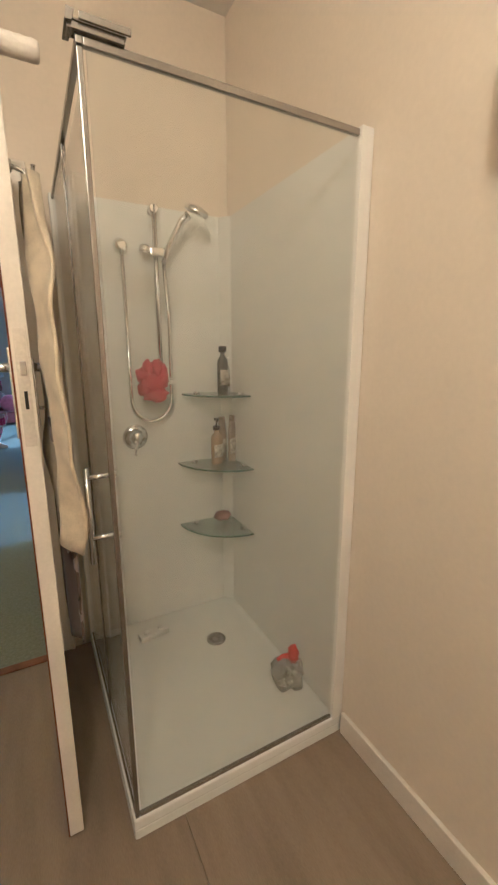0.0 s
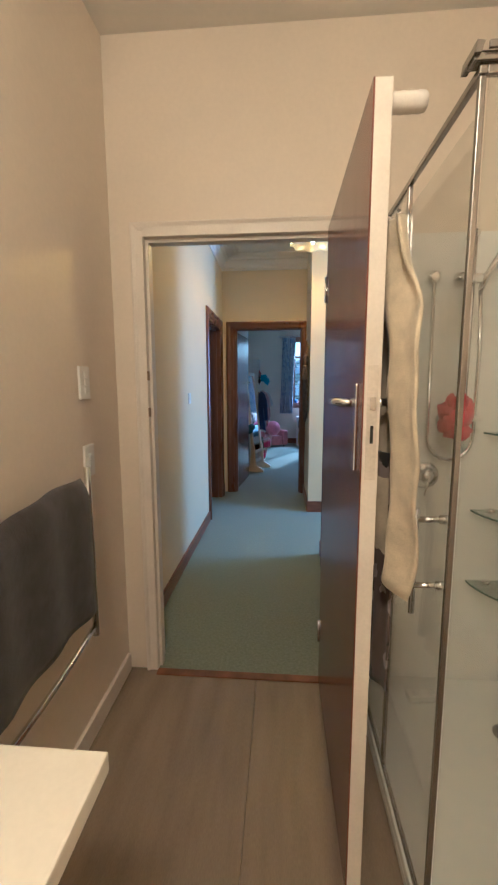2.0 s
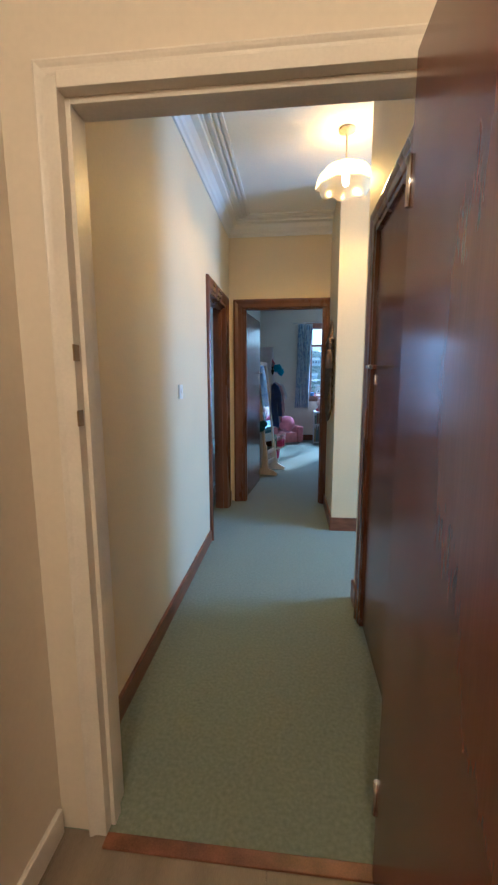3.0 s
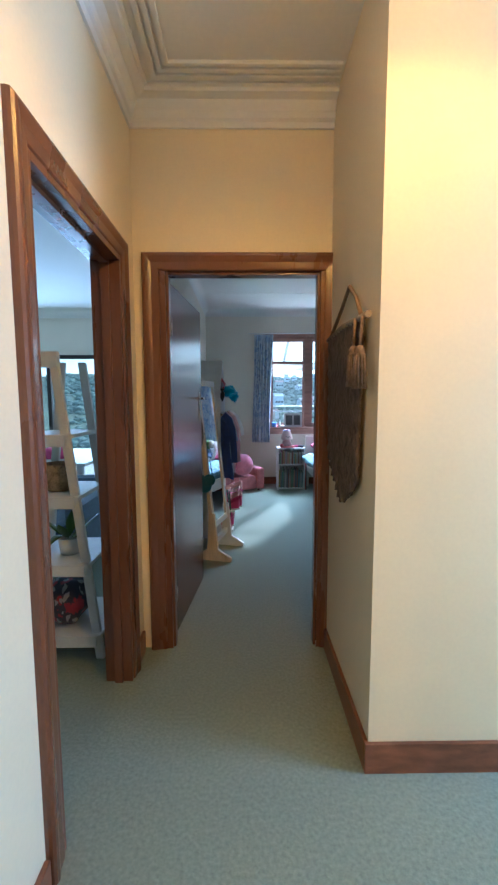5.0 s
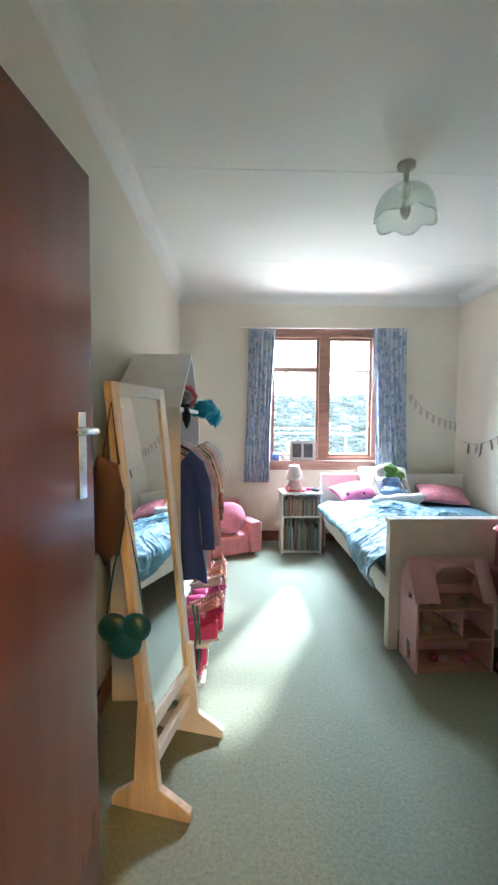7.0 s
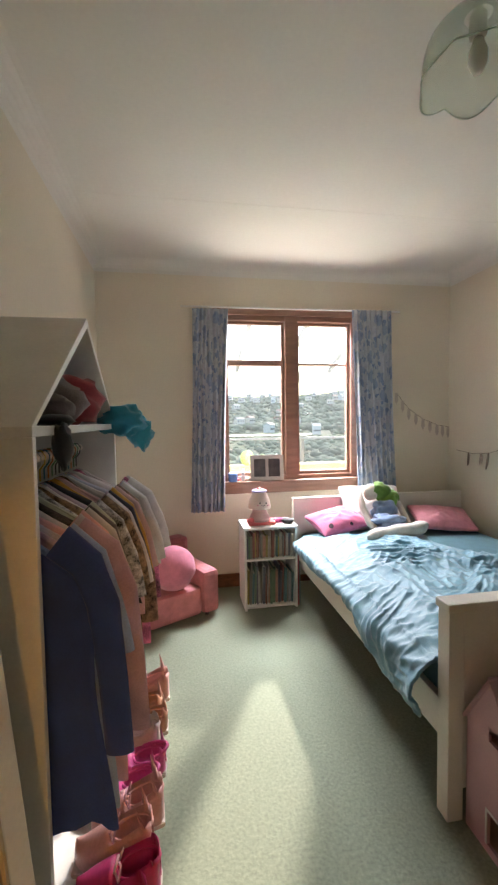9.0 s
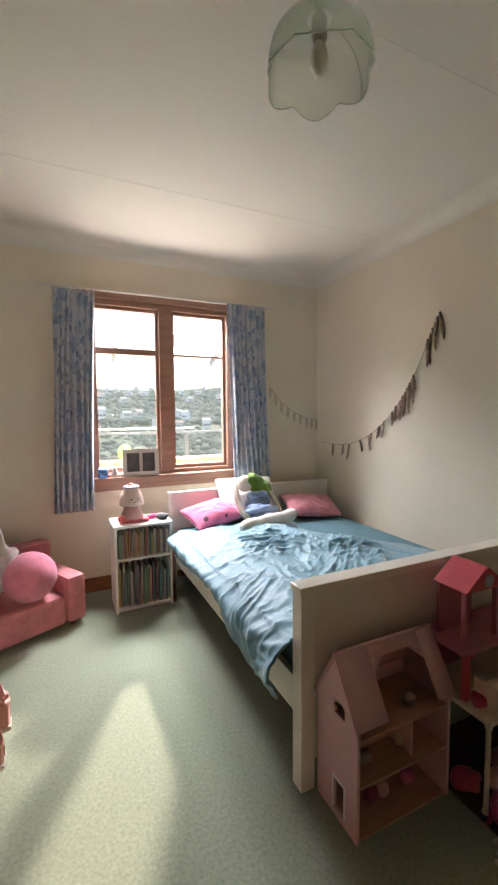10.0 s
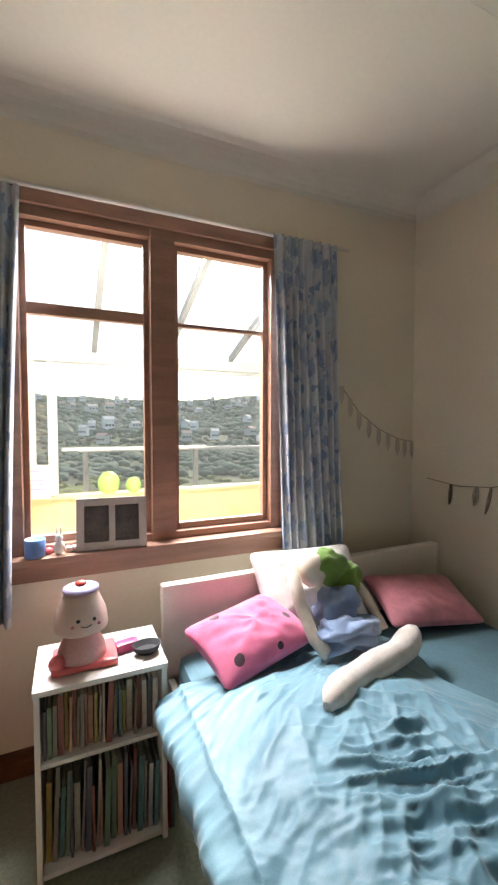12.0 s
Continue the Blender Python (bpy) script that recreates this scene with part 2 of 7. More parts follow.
def tube(bm, pts, r, seg=8, mi=0):
    """A bent round bar through points."""
    pts = [Vector(p) for p in pts]
    rings = []
    up = Vector((0.12, 0.31, 0.94))
    for i, p in enumerate(pts):
        d = (pts[min(i + 1, len(pts) - 1)] - pts[max(i - 1, 0)]).normalized()
        s = d.cross(up)
        if s.length < 0.1:
            s = d.cross(Vector((1, 0, 0)))
        s.normalize()
        u = s.cross(d)
        rr = r(i / (len(pts) - 1)) if callable(r) else r
        rings.append([bm.verts.new(p + rr * (math.cos(2 * math.pi * k / seg) * s + math.sin(2 * math.pi * k / seg) * u)) for k in range(seg)])
    for a, b in zip(rings, rings[1:]):
        for k in range(seg):
            f = bm.faces.new((a[k], a[(k + 1) % seg], b[(k + 1) % seg], b[k]))
            f.smooth, f.material_index = True, mi
    for ring in (rings[0][::-1], rings[-1]):
        f = bm.faces.new(ring)
        f.material_index = mi
    return bm


def prism(bm, outline, axis, lo, hi, bevel=0.0, mi=0):
    """Extrude a flat outline along an axis; the outline names the other two in order."""
    t = bmesh.new()

    def at(u, v, w):
        return {"x": (w, u, v), "y": (u, w, v), "z": (u, v, w)}[axis]
    a = [t.verts.new(at(u, v, lo)) for u, v in outline]
    b = [t.verts.new(at(u, v, hi)) for u, v in outline]
    t.faces.new(a[::-1])
    t.faces.new(b)
    n = len(a)
    for k in range(n):
        t.faces.new((a[k], a[(k + 1) % n], b[(k + 1) % n], b[k]))
    bmesh.ops.recalc_face_normals(t, faces=t.faces[:])
    if bevel:
        bmesh.ops.bevel(t, geom=t.edges[:], offset=bevel, segments=2, affect="EDGES")
    merge(bm, t, None, mi)
    return bm


def sheet(bm, nu, nv, fn, thick=0.0, mi=0, closed=False):
    """A surface fn(u, v) over the unit square, with thickness."""
    t = bmesh.new()
    g = [[t.verts.new(fn(i / nu, j / nv)) for j in range(nv + 1)] for i in range(nu + 1)]
    for i in range(nu):
        for j in range(nv):
            t.faces.new((g[i][j], g[i + 1][j], g[i + 1][j + 1], g[i][j + 1]))
    if thick:
        bmesh.ops.recalc_face_normals(t, faces=t.faces[:])
        bmesh.ops.solidify(t, geom=t.faces[:], thickness=thick)
    for f in t.faces:
        f.smooth = True
    merge(bm, t, None, mi)
    return bm


def blob(bm, c, r, seg=20, rough=0.0, m=None, mi=0, power=2.0, seed=0.0):
    """A soft rounded body: super-ellipsoid with radii r, uneven by rough."""
    t = bmesh.new()
    bmesh.ops.create_uvsphere(t, u_segments=seg, v_segments=max(8, seg * 2 // 3), radius=1)
    for v in t.verts:
        d = v.co.copy()
        if power != 2:
            s = sum(abs(q) ** power for q in d) ** (-1 / power)
            d *= s
        k = 1 + rough * noise.noise(v.co * 2.2 + Vector((seed, seed * 1.7, 3)))
        v.co = Vector((d.x * r[0] * k, d.y * r[1] * k, d.z * r[2] * k))
    mm = Matrix.Translation(c) @ (m if m is not None else Matrix())
    merge(bm, t, mm, mi, True)
    return bm


def mesh_of(name, bm, materials):
    me = bpy.data.meshes.new(name)
    bmesh.ops.recalc_face_normals(bm, faces=bm.faces[:])
    bm.to_mesh(me)
    bm.free()
    for m in (materials if isinstance(materials, (list, tuple)) else [materials]):
        me.materials.append(m)
    return me


def struct(name, bm, material, label="", category=""):
    return tagged(new(name, mesh_of(name, bm, material)), label, category, kind="structure")


def thing(name, m, label, category, group=""):
    ob = new(name)
    ob.empty_display_size = 0.1
    ob.matrix_world = m
    return tagged(ob, label, category, group)


def part(name, bm, material, parent, label=""):
    ob = new(name, mesh_of(name, bm, material))
    ob.parent = parent
    return tagged(ob, label)


def solo(name, bm, material, m, label, category, group=""):
    ob = new(name, mesh_of(name, bm, material))
    ob.matrix_world = m
    return tagged(ob, label, category, group)


def B():
    return bmesh.new()


def smoothstep(a, b, x):
    t = min(1, max(0, (x - a) / (b - a)))
    return t * t * (3 - 2 * t)


AT = Matrix.Translation

# ---- structure ----
HC = 2.88  # hall, bedroom and living room ceiling
BC = 2.75  # bathroom ceiling

b = B()
box(b, (-5.7, -1.8, -0.3), (3.2, 1.868, -0.012))
struct("floor_1", b, M_GROUT, "dark grout bed of the bathroom floor", "floor")
b = B()
box(b, (-5.7, 1.868, -0.3), (3.2, 10.0, 0.0))
struct("floor_2", b, M_CARPET, "worn sea-green cut-pile carpet", "carpet")
# unseen slab, added to stop sky and sun leaking in from above
b = B()
box(b, (-5.8, -1.9, 3.0), (3.3, 10.02, 3.1))
struct("roof_slab", b, M_CEIL, "unseen slab over the rooms that keeps sky light out", "roof")

# bathroom
b = B()
box(b, (-1.065, -1.6, -0.01), (-0.945, 1.87, BC))
struct("wall_bath_west", b, M_BATHWALL, "cream painted bathroom wall", "wall")
b = B()
box(b, (0.885, -1.6, -0.01), (1.0, 1.87, BC))
struct("wall_bath_east", b, M_BATHWALL, "cream painted bathroom wall", "wall")
b = B()
box(b, (-1.065, -1.72, -0.01), (1.0, -1.6, BC))
struct("wall_bath_south", b, M_BATHWALL, "cream painted bathroom wall", "wall")
b = B()
box(b, (-1.065, 1.87, -0.01), (-0.83, 1.98, BC))
box(b, (-0.83, 1.87, 2.03), (0.04, 1.98, BC))
box(b, (0.04, 1.87, -0.01), (1.0, 1.98, BC))
struct("wall_bath_north", b, M_BATHWALL, "cream painted wall round the bathroom doorway", "wall")
b = B()
box(b, (-1.065, -1.72, BC), (1.0, 1.985, BC + 0.08))
struct("ceiling_bathroom", b, M_CEIL, "cream painted bathroom ceiling", "ceiling")

# hall
b = B()
box(b, (-1.065, 1.985, 0), (-0.945, 4.17, 3.0))
box(b, (-1.065, 4.17, 2.04), (-0.945, 4.97, 3.0))
box(b, (-1.065, 4.97, 0), (-0.945, 5.23, 3.0))
struct("wall_hall_west", b, M_WALL, "cream painted hall wall", "wall")
b = B()
box(b, (-0.945, 1.982, 2.83), (1.0, 1.99, 3.0))
box(b, (1.0, 1.87, 0), (3.1, 1.99, 3.0))
box(b, (0.12, 1.985, 0), (0.24, 2.24, 3.0))
box(b, (0.12, 2.24, 2.06), (0.24, 3.02, 3.0))
box(b, (0.12, 3.02, 0), (0.24, 3.29, 3.0))
struct("wall_hall_east", b, M_WALL, "cream painted wall round the cupboard door", "wall")
b = B()
box(b, (0.24, 3.19, 0), (3.0, 3.29, 3.0))
struct("wall_passage_south", b, M_WALL, "cream painted passage wall", "wall")
b = B()
box(b, (0.084, 4.44, 0), (3.0, 4.56, 3.0))
box(b, (0.084, 4.56, 0), (0.21, 5.23, 3.0))
struct("wall_passage_north", b, M_WALL, "cream painted corner wall of the hall", "wall")
b = B()
box(b, (3.0, 3.19, 0), (3.1, 4.56, 0.7))
box(b, (3.0, 3.19, 2.3), (3.1, 4.56, 3.0))
box(b, (3.0, 3.19, 0.7), (3.1, 3.38, 2.3))
box(b, (3.0, 4.34, 0.7), (3.1, 4.56, 2.3))
struct("wall_passage_east", b, M_WALL, "cream painted end wall of the passage", "wall")
b = B()
box(b, (-1.12, 5.23, 0), (-0.82, 5.35, 3.0))
box(b, (-0.82, 5.23, 2.115), (0.056, 5.35, 3.0))
box(b, (0.056, 5.23, 0), (2.4, 5.35, 3.0))
struct("wall_hall_north", b, M_WALL, "cream painted wall round the bedroom doorway", "wall")
b = B()
box(b, (-0.945, 1.99, HC), (3.0, 5.23, HC + 0.09))
# raised bands of the ceiling frame
for k in range(3):
    o = 0.15 + 0.035 * k
    box(b, (-0.945 + o, 1.99 + o, HC - 0.014), (-0.945 + o + 0.022, 5.23 - o, HC + 0.001), 0.004)
    box(b, (-0.945 + o, 5.23 - o - 0.022, HC - 0.0145), (0.09 - 0.02, 5.23 - o, HC + 0.001), 0.004)
struct("ceiling_hall", b, M_CEIL, "white hall ceiling with raised plaster bands", "ceiling")
b = B()
prof = [(0, -0.135), (0.012, -0.135), (0.018, -0.11), (0.03, -0.1), (0.036, -0.07), (0.06, -0.035), (0.1, -0.026), (0.105, -0.012), (0.12, -0.01), (0.12, 0.0), (0, 0)]
prism(b, [(-0.945 + u, HC + v) for u, v in prof], "y", 1.99, 5.23)
prism(b, [(5.23 - u, HC + v) for u, v in prof], "x", -0.945, 0.09)
struct("cornice", b, M_CEIL, "white moulded plaster cornice", "cornice")

# bedroom
b = B()
box(b, (-1.12, 5.35, 0), (-1.0, 9.85, 3.0))
struct("wall_bedroom_west", b, M_BEDWALL, "ivory painted bedroom wall", "wall")
b = B()
box(b, (2.28, 5.35, 0), (2.4, 9.85, 3.0))
struct("wall_bedroom_east", b, M_BEDWALL, "ivory painted bedroom wall", "wall")
WX0, WX1, WZ0, WZ1 = 0.03, 1.33, 0.96, 2.45
b = B()
box(b, (-1.12, 9.85, 0), (WX0, 9.98, 3.0))
box(b, (WX1, 9.85, 0), (2.4, 9.98, 3.0))
box(b, (WX0, 9.85, 0), (WX1, 9.98, WZ0))
box(b, (WX0, 9.85, WZ1), (WX1, 9.98, 3.0))
struct("wall_bedroom_north", b, M_BEDWALL, "ivory painted wall round the bedroom window", "wall")
b = B()
box(b, (-1.0, 5.35, HC), (2.28, 9.85, HC + 0.09))
for y in (6.15, 7.5, 8.85):
    box(b, (-0.9, y, HC - 0.0015), (2.2, y + 0.008, HC + 0.001), 0.0005)
arc = [(0, 0), (0, -0.11)] + [(0.11 * (1 - math.cos(a * math.pi / 12)), -0.11 * (1 - math.sin(a * math.pi / 12))) for a in range(1, 7)]
prism(b, [(-1.0 + u, HC + v) for u, v in arc], "y", 5.35, 9.85)
prism(b, [(2.28 - u, HC + v) for u, v in arc], "y", 5.35, 9.85)
prism(b, [(9.85 - u, HC + v) for u, v in arc], "x", -1.0, 2.28)
struct("ceiling_bedroom", b, M_CEIL, "white coved bedroom ceiling with thin joint battens", "ceiling")

# living room beyond the side doorway
b = B()
box(b, (-5.62, 1.9, 0), (-5.5, 9.98, 3.0))
struct("wall_living_west", b, M_BEDWALL, "pale painted living room wall", "wall")
b = B()
box(b, (-5.5, 1.87, 0), (-1.065, 1.99, 3.0))
struct("wall_living_south", b, M_BEDWALL, "pale painted living room wall", "wall")
b = B()
box(b, (-5.5, 9.85, 0), (-4.75, 9.98, 3.0))
box(b, (-2.45, 9.85, 0), (-1.12, 9.98, 3.0))
box(b, (-4.75, 9.85, 2.16), (-2.45, 9.98, 3.0))
struct("wall_living_north", b, M_BEDWALL, "pale painted wall round the glass doors", "wall")
b = B()
box(b, (-5.5, 1.99, HC), (-1.12, 9.85, HC + 0.09))
prism(b, [(9.85 - u, HC + v) for u, v in prof], "x", -5.5, -1.12)
struct("ceiling_living", b, M_CEIL, "white living room ceiling with a cornice", "ceiling")

# skirtings
b = B()
sk = lambda lo, hi: box(b, lo, hi, 0.004)
sk((-0.945, -1.6, 0), (-0.93, 1.855, 0.085))
sk((0.87, -1.6, 0), (0.885, 0.93, 0.085))
struct("baseboard_bathroom", b, M_TRIMW, "cream painted bathroom skirting", "skirting")
b = B()
sk((-0.945, 1.99, 0), (-0.928, 4.08, 0.095))
sk((0.103, 1.99, 0), (0.12, 2.15, 0.12))
sk((0.103, 3.11, 0), (0.12, 3.305, 0.12))
sk((0.12, 3.29, 0), (3.0, 3.306, 0.12))
sk((0.068, 4.424, 0), (3.0, 4.44, 0.12))
sk((0.068, 4.44, 0), (0.084, 5.2, 0.12))
sk((-0.945, 5.06, 0), (-0.928, 5.2, 0.12))
struct("baseboard_hall", b, M_SKIRT, "red-brown wooden hall skirting", "skirting")
b = B()
sk((-1.0, 5.36, 0), (-0.984, 9.85, 0.12))
sk((-0.984, 9.834, 0), (2.264, 9.85, 0.12))
sk((2.264, 5.36, 0), (2.28, 9.85, 0.12))
struct("baseboard_bedroom", b, M_SKIRT, "dark brown wooden bedroom skirting", "skirting")


def casing(name, axis, face, out, lo, hi, top, w, t, m, label):
    """Door trim on a wall face: one rounded moulding mitred round the opening."""
    b = B()
    prof = [(0, 0), (0, 0.5 * t), (0.05 * w, 0.72 * t), (0.16 * w, 0.8 * t), (0.45 * w, 0.9 * t), (0.62 * w, 1.15 * t), (0.78 * w, 1.32 * t), (0.9 * w, 1.25 * t), (0.98 * w, 0.95 * t), (w, 0.5 * t), (w, 0)]
    loops = []
    for u, z, su, sz in ((lo, 0.0, -1, 0), (lo, top, -1, 1), (hi, top, 1, 1), (hi, 0.0, 1, 0)):
        ring = []
        for d, e in prof:
            f = face + out * e
            ring.append(b.verts.new((u + su * d, f, z + sz * d) if axis == "y" else (f, u + su * d, z + sz * d)))
        loops.append(ring)
    for r0, r1 in zip(loops, loops[1:]):
        for k in range(len(prof)):
            q = (k + 1) % len(prof)
            b.faces.new((r0[k], r0[q], r1[q], r1[k]))
    b.faces.new(loops[0])
    b.faces.new(loops[-1][::-1])
    return struct(name, b, m, label, "door frame")


def lining(name, axis, a0, a1, lo, hi, top, m, label, stop):
    """Boards that line a doorway, with a rebate stop."""
    b = B()

    def slab(u0, u1, z0, z1, f0=a0, f1=a1):
        if axis == "y":
            box(b, (u0, f0, z0), (u1, f1, z1), 0.002)
        else:
            box(b, (f0, u0, z0), (f1, u1, z1), 0.002)
    slab(lo - 0.01, lo + 0.02, 0, top)
    slab(hi - 0.02, hi + 0.01, 0, top)
    slab(lo + 0.02, hi - 0.02, top - 0.025, top + 0.01)
    s0, s1 = stop
    slab(lo + 0.02, lo + 0.033, 0, top - 0.025, s0, s1)
    slab(hi - 0.033, hi - 0.02, 0, top - 0.025, s0, s1)
    slab(lo + 0.033, hi - 0.033, top - 0.04, top - 0.025, s0, s1)
    return struct(name, b, m, label, "door frame")


casing("trim_bathroom_door", "y", 1.87, -1, -0.82, 0.03, 2.01, 0.034, 0.014, M_TRIMW, "cream painted bathroom door trim")
lining("trim_bathroom_jamb", "y", 1.858, 1.985, -0.82, 0.03, 2.01, M_TRIMW, "cream painted bathroom door jamb", (1.89, 1.93))
b = B()
box(b, (-0.8, 1.825, -0.012), (0.01, 1.868, 0.006), 0.003)
struct("threshold", b, M_SKIRT, "worn red-brown wooden door sill", "threshold")
casing("trim_hall_side_of_bathroom", "y", 1.99, 1, -0.82, 0.03, 2.01, 0.07, 0.02, M_WOOD, "dark varnished door trim")
casing("trim_bedroom_door", "y", 5.23, -1, -0.81, 0.046, 2.058, 0.09, 0.022, M_WOOD, "red-brown varnished bedroom door trim")
lining("trim_bedroom_jamb", "y", 5.22, 5.36, -0.8, 0.046, 2.085, M_WOOD, "red-brown varnished bedroom door jamb", (5.24, 5.3))
casing("trim_bedroom_inside", "y", 5.35, 1, -0.8, 0.046, 2.08, 0.085, 0.02, M_WOOD, "red-brown varnished bedroom door trim")
casing("trim_living_door", "x", -0.945, 1, 4.17, 4.97, 2.045, 0.085, 0.022, M_WOOD, "red-brown varnished doorway trim")
lining("trim_living_jamb", "x", -1.066, -0.935, 4.17, 4.97, 2.045, M_WOOD, "red-brown varnished doorway jamb", (-1.02, -0.98))
casing("trim_cupboard_door", "x", 0.12, -1, 2.24, 3.02, 2.06, 0.075, 0.022, M_WOOD, "red-brown varnished cupboard door trim")
lining("trim_cupboard_jamb", "x", 0.11, 0.23, 2.24, 3.02, 2.06, M_WOOD, "red-brown varnished cupboard door jamb", (0.16, 0.2))


def lever(parent, at, side, along, plate=(0.035, 0.21)):
    """Lever handle on a plate; side: out of the leaf, along: way the lever points."""
    b = B()
    s, a = Vector(side), Vector(along)
    p = Vector(at)
    w, h = plate
    c = p + s * 0.003
    e = Vector((abs(a.x), abs(a.y), abs(a.z))) * w / 2 + Vector((abs(s.x), abs(s.y), abs(s.z))) * 0.003 + Vector((0, 0, h / 2))
    box(b, c - e - Vector((0, 0, 0.06)), c + e - Vector((0, 0, 0.06)), 0.002)
    hb = B()
    tube(hb, [p, p + s * 0.025, p + s * 0.042 + a * 0.006, p + s * 0.048 + a * 0.03, p + s * 0.048 + a * 0.075, p + s * 0.046 + a * 0.115], lambda q: 0.0105 - 0.002 * q, 10)
    pl = part("handle_plate", b, M_CHROME, parent, "brushed chrome handle plate")
    part("door_handle", hb, M_CHROME, pl, "chrome lever handle")


# bathroom door, open, hinged on the far jamb
door = thing("door_1", pose(-0.005, 1.845, 0), "open flush door, red-brown veneer and a white painted edge", "door")
tagged(door, kind="structure")
b = B()
box(b, (-0.028, -0.815, 0.008), (-0.0245, -0.004, 1.985))
part("veneer_face", b, M_DOORV, door, "glossy red-brown veneer")
b = B()
box(b, (-0.0245, -0.815, 0.008), (0.012, -0.003, 1.985), 0.002)
part("door_leaf", b, M_TRIMW, door, "cream painted door edge and face")
lever(door, (-0.028, -0.745, 1.325), (-1, 0, 0), (0, 1, 0))
lever(door, (0.012, -0.745, 1.325), (1, 0, 0), (0, 1, 0), (0.035, 0.16))
b = B()
box(b, (-0.018, -0.8175, 1.15), (0.006, -0.8145, 1.41), 0.001)
part("lock_face", b, mat("painted_lock_plate", (0.72, 0.66, 0.56), 0.35, 0.2), door, "painted lock face plate")
b = B()
box(b, (-0.012, -0.822, 1.31), (0.001, -0.816, 1.34), 0.001)
part("latch", b, M_CHROME, door, "chrome spring latch")
b = B()
box(b, (-0.009, -0.8185, 1.235), (-0.002, -0.817, 1.275))
part("keyhole", b, M_BLACK, door, "dark deadbolt slot")
for z in (0.25, 1.75):
    b = B()
    rod(b, (-0.03, -0.001, z - 0.05), (-0.03, -0.001, z + 0.05), 0.007)
    part("hinge", b, M_CHROME, door, "steel butt hinge")
b = B()
lathe(b, [(0.036, 0), (0.04, 0.01), (0.037, 0.02), (0.04, 0.032), (0.037, 0.042), (0.04, 0.054), (0.037, 0.066), (0.04, 0.078), (0.036, 0.092), (0.03, 0.096)], 20, pose(0.0125, -0.78, 1.955, 0, 90, 0) @ Matrix.Diagonal((0.52, 0.52, 0.8, 1)))
solo("towel_roll", b, mat("white_terry", (0.75, 0.7, 0.62), 0.95, var=0.05, bump=0.5), AT((-0.005, 1.845, 0)), "small white rolled cloth on the door's top hook", "towel")

# bedroom door, open inwards
ang = math.degrees(math.atan2(0.085, 0.78))
door = thing("door_2", pose(-0.785, 5.36, 0, 0, 0, -ang), "open flush bedroom door in glossy red-brown veneer", "door")
tagged(door, kind="structure")
b = B()
box(b, (-0.035, 0.003, 0.01), (0.003, 0.775, 2.04), 0.002)
part("door_leaf", b, M_DOORV, door)
lever(door, (0.003, 0.71, 1.41), (1, 0, 0), (0, -1, 0))
for z in (0.25, 1.8):
    b = B()
    rod(b, (0.008, 0.001, z - 0.05), (0.008, 0.001, z + 0.05), 0.007)
    part("hinge", b, M_CHROME, door, "steel butt hinge")

# cupboard door, shut
door = thing("door_3", pose(0.125, 2.262, 0), "shut flush cupboard door in glossy red-brown veneer", "door")
tagged(door, kind="structure")
b = B()
box(b, (0.0, 0.002, 0.008), (0.035, 0.734, 2.032), 0.002)
part("door_leaf", b, M_DOORV, door)
lever(door, (0.0, 0.67, 1.4), (-1, 0, 0), (0, -1, 0), (0.03, 0.05))

# ---- bedroom window ----
win = thing("window_1", pose(0, 0, 0), "double casement window in red-brown wood with open view", "window")
tagged(win, kind="structure")
b = B()
for x0, x1 in ((WX0 - 0.005, 0.085), (0.63, 0.745), (1.262, WX1 + 0.005)):
    box(b, (x0, 9.845, WZ0), (x1, 9.985, WZ1), 0.003)
for x0, x1 in ((0.085, 0.63), (0.745, 1.262)):
    box(b, (x0, 9.85, WZ1 - 0.05), (x1, 9.98, WZ1), 0.002)
    box(b, (x0, 9.85, WZ0), (x1, 9.98, WZ0 + 0.04), 0.002)
part("window_frame", b, M_SILL, win)
for x0, x1, tz, th in ((0.087, 0.628, 2.005, 0.05), (0.747, 1.26, 2.01, 0.018)):
    b = B()
    z0, z1 = WZ0 + 0.042, WZ1 - 0.052
    box(b, (x0, 9.89, z0), (x0 + 0.024, 9.93, z1), 0.002)
    box(b, (x1 - 0.024, 9.89, z0), (x1, 9.93, z1), 0.002)
    box(b, (x0 + 0.024, 9.89, z0), (x1 - 0.024, 9.93, z0 + 0.03), 0.002)
    box(b, (x0 + 0.024, 9.89, z1 - 0.024), (x1 - 0.024, 9.93, z1), 0.002)
    box(b, (x0 + 0.024, 9.893, tz), (x1 - 0.024, 9.927, tz + th), 0.002)
    sash = part("sash", b, M_SILL, win)
    for q0, q1 in ((z0 + 0.028, tz + 0.002), (tz + th - 0.002, z1 - 0.022)):
        b = B()
        box(b, (x0 + 0.022, 9.908, q0), (x1 - 0.022, 9.912, q1))
        p = part("pane", b, M_GLASS, sash)
        p.visible_shadow = False
b = B()
box(b, (WX0 - 0.06, 9.77, 0.935), (WX1 + 0.06, 9.86, 0.965), 0.005)
part("window_sill", b, M_SILL, win)
b = B()
box(b, (WX0 - 0.05, 9.825, 0.85), (WX1 + 0.05, 9.85, 0.933), 0.004)
box(b, (WX0 - 0.055, 9.828, 0.965), (WX0 + 0.01, 9.85, WZ1 + 0.06), 0.003)
box(b, (WX1 - 0.01, 9.828, 0.965), (WX1 + 0.055, 9.85, WZ1 + 0.06), 0.003)
box(b, (WX0 + 0.01, 9.828, WZ1 - 0.005), (WX1 - 0.01, 9.85, WZ1 + 0.06), 0.003)
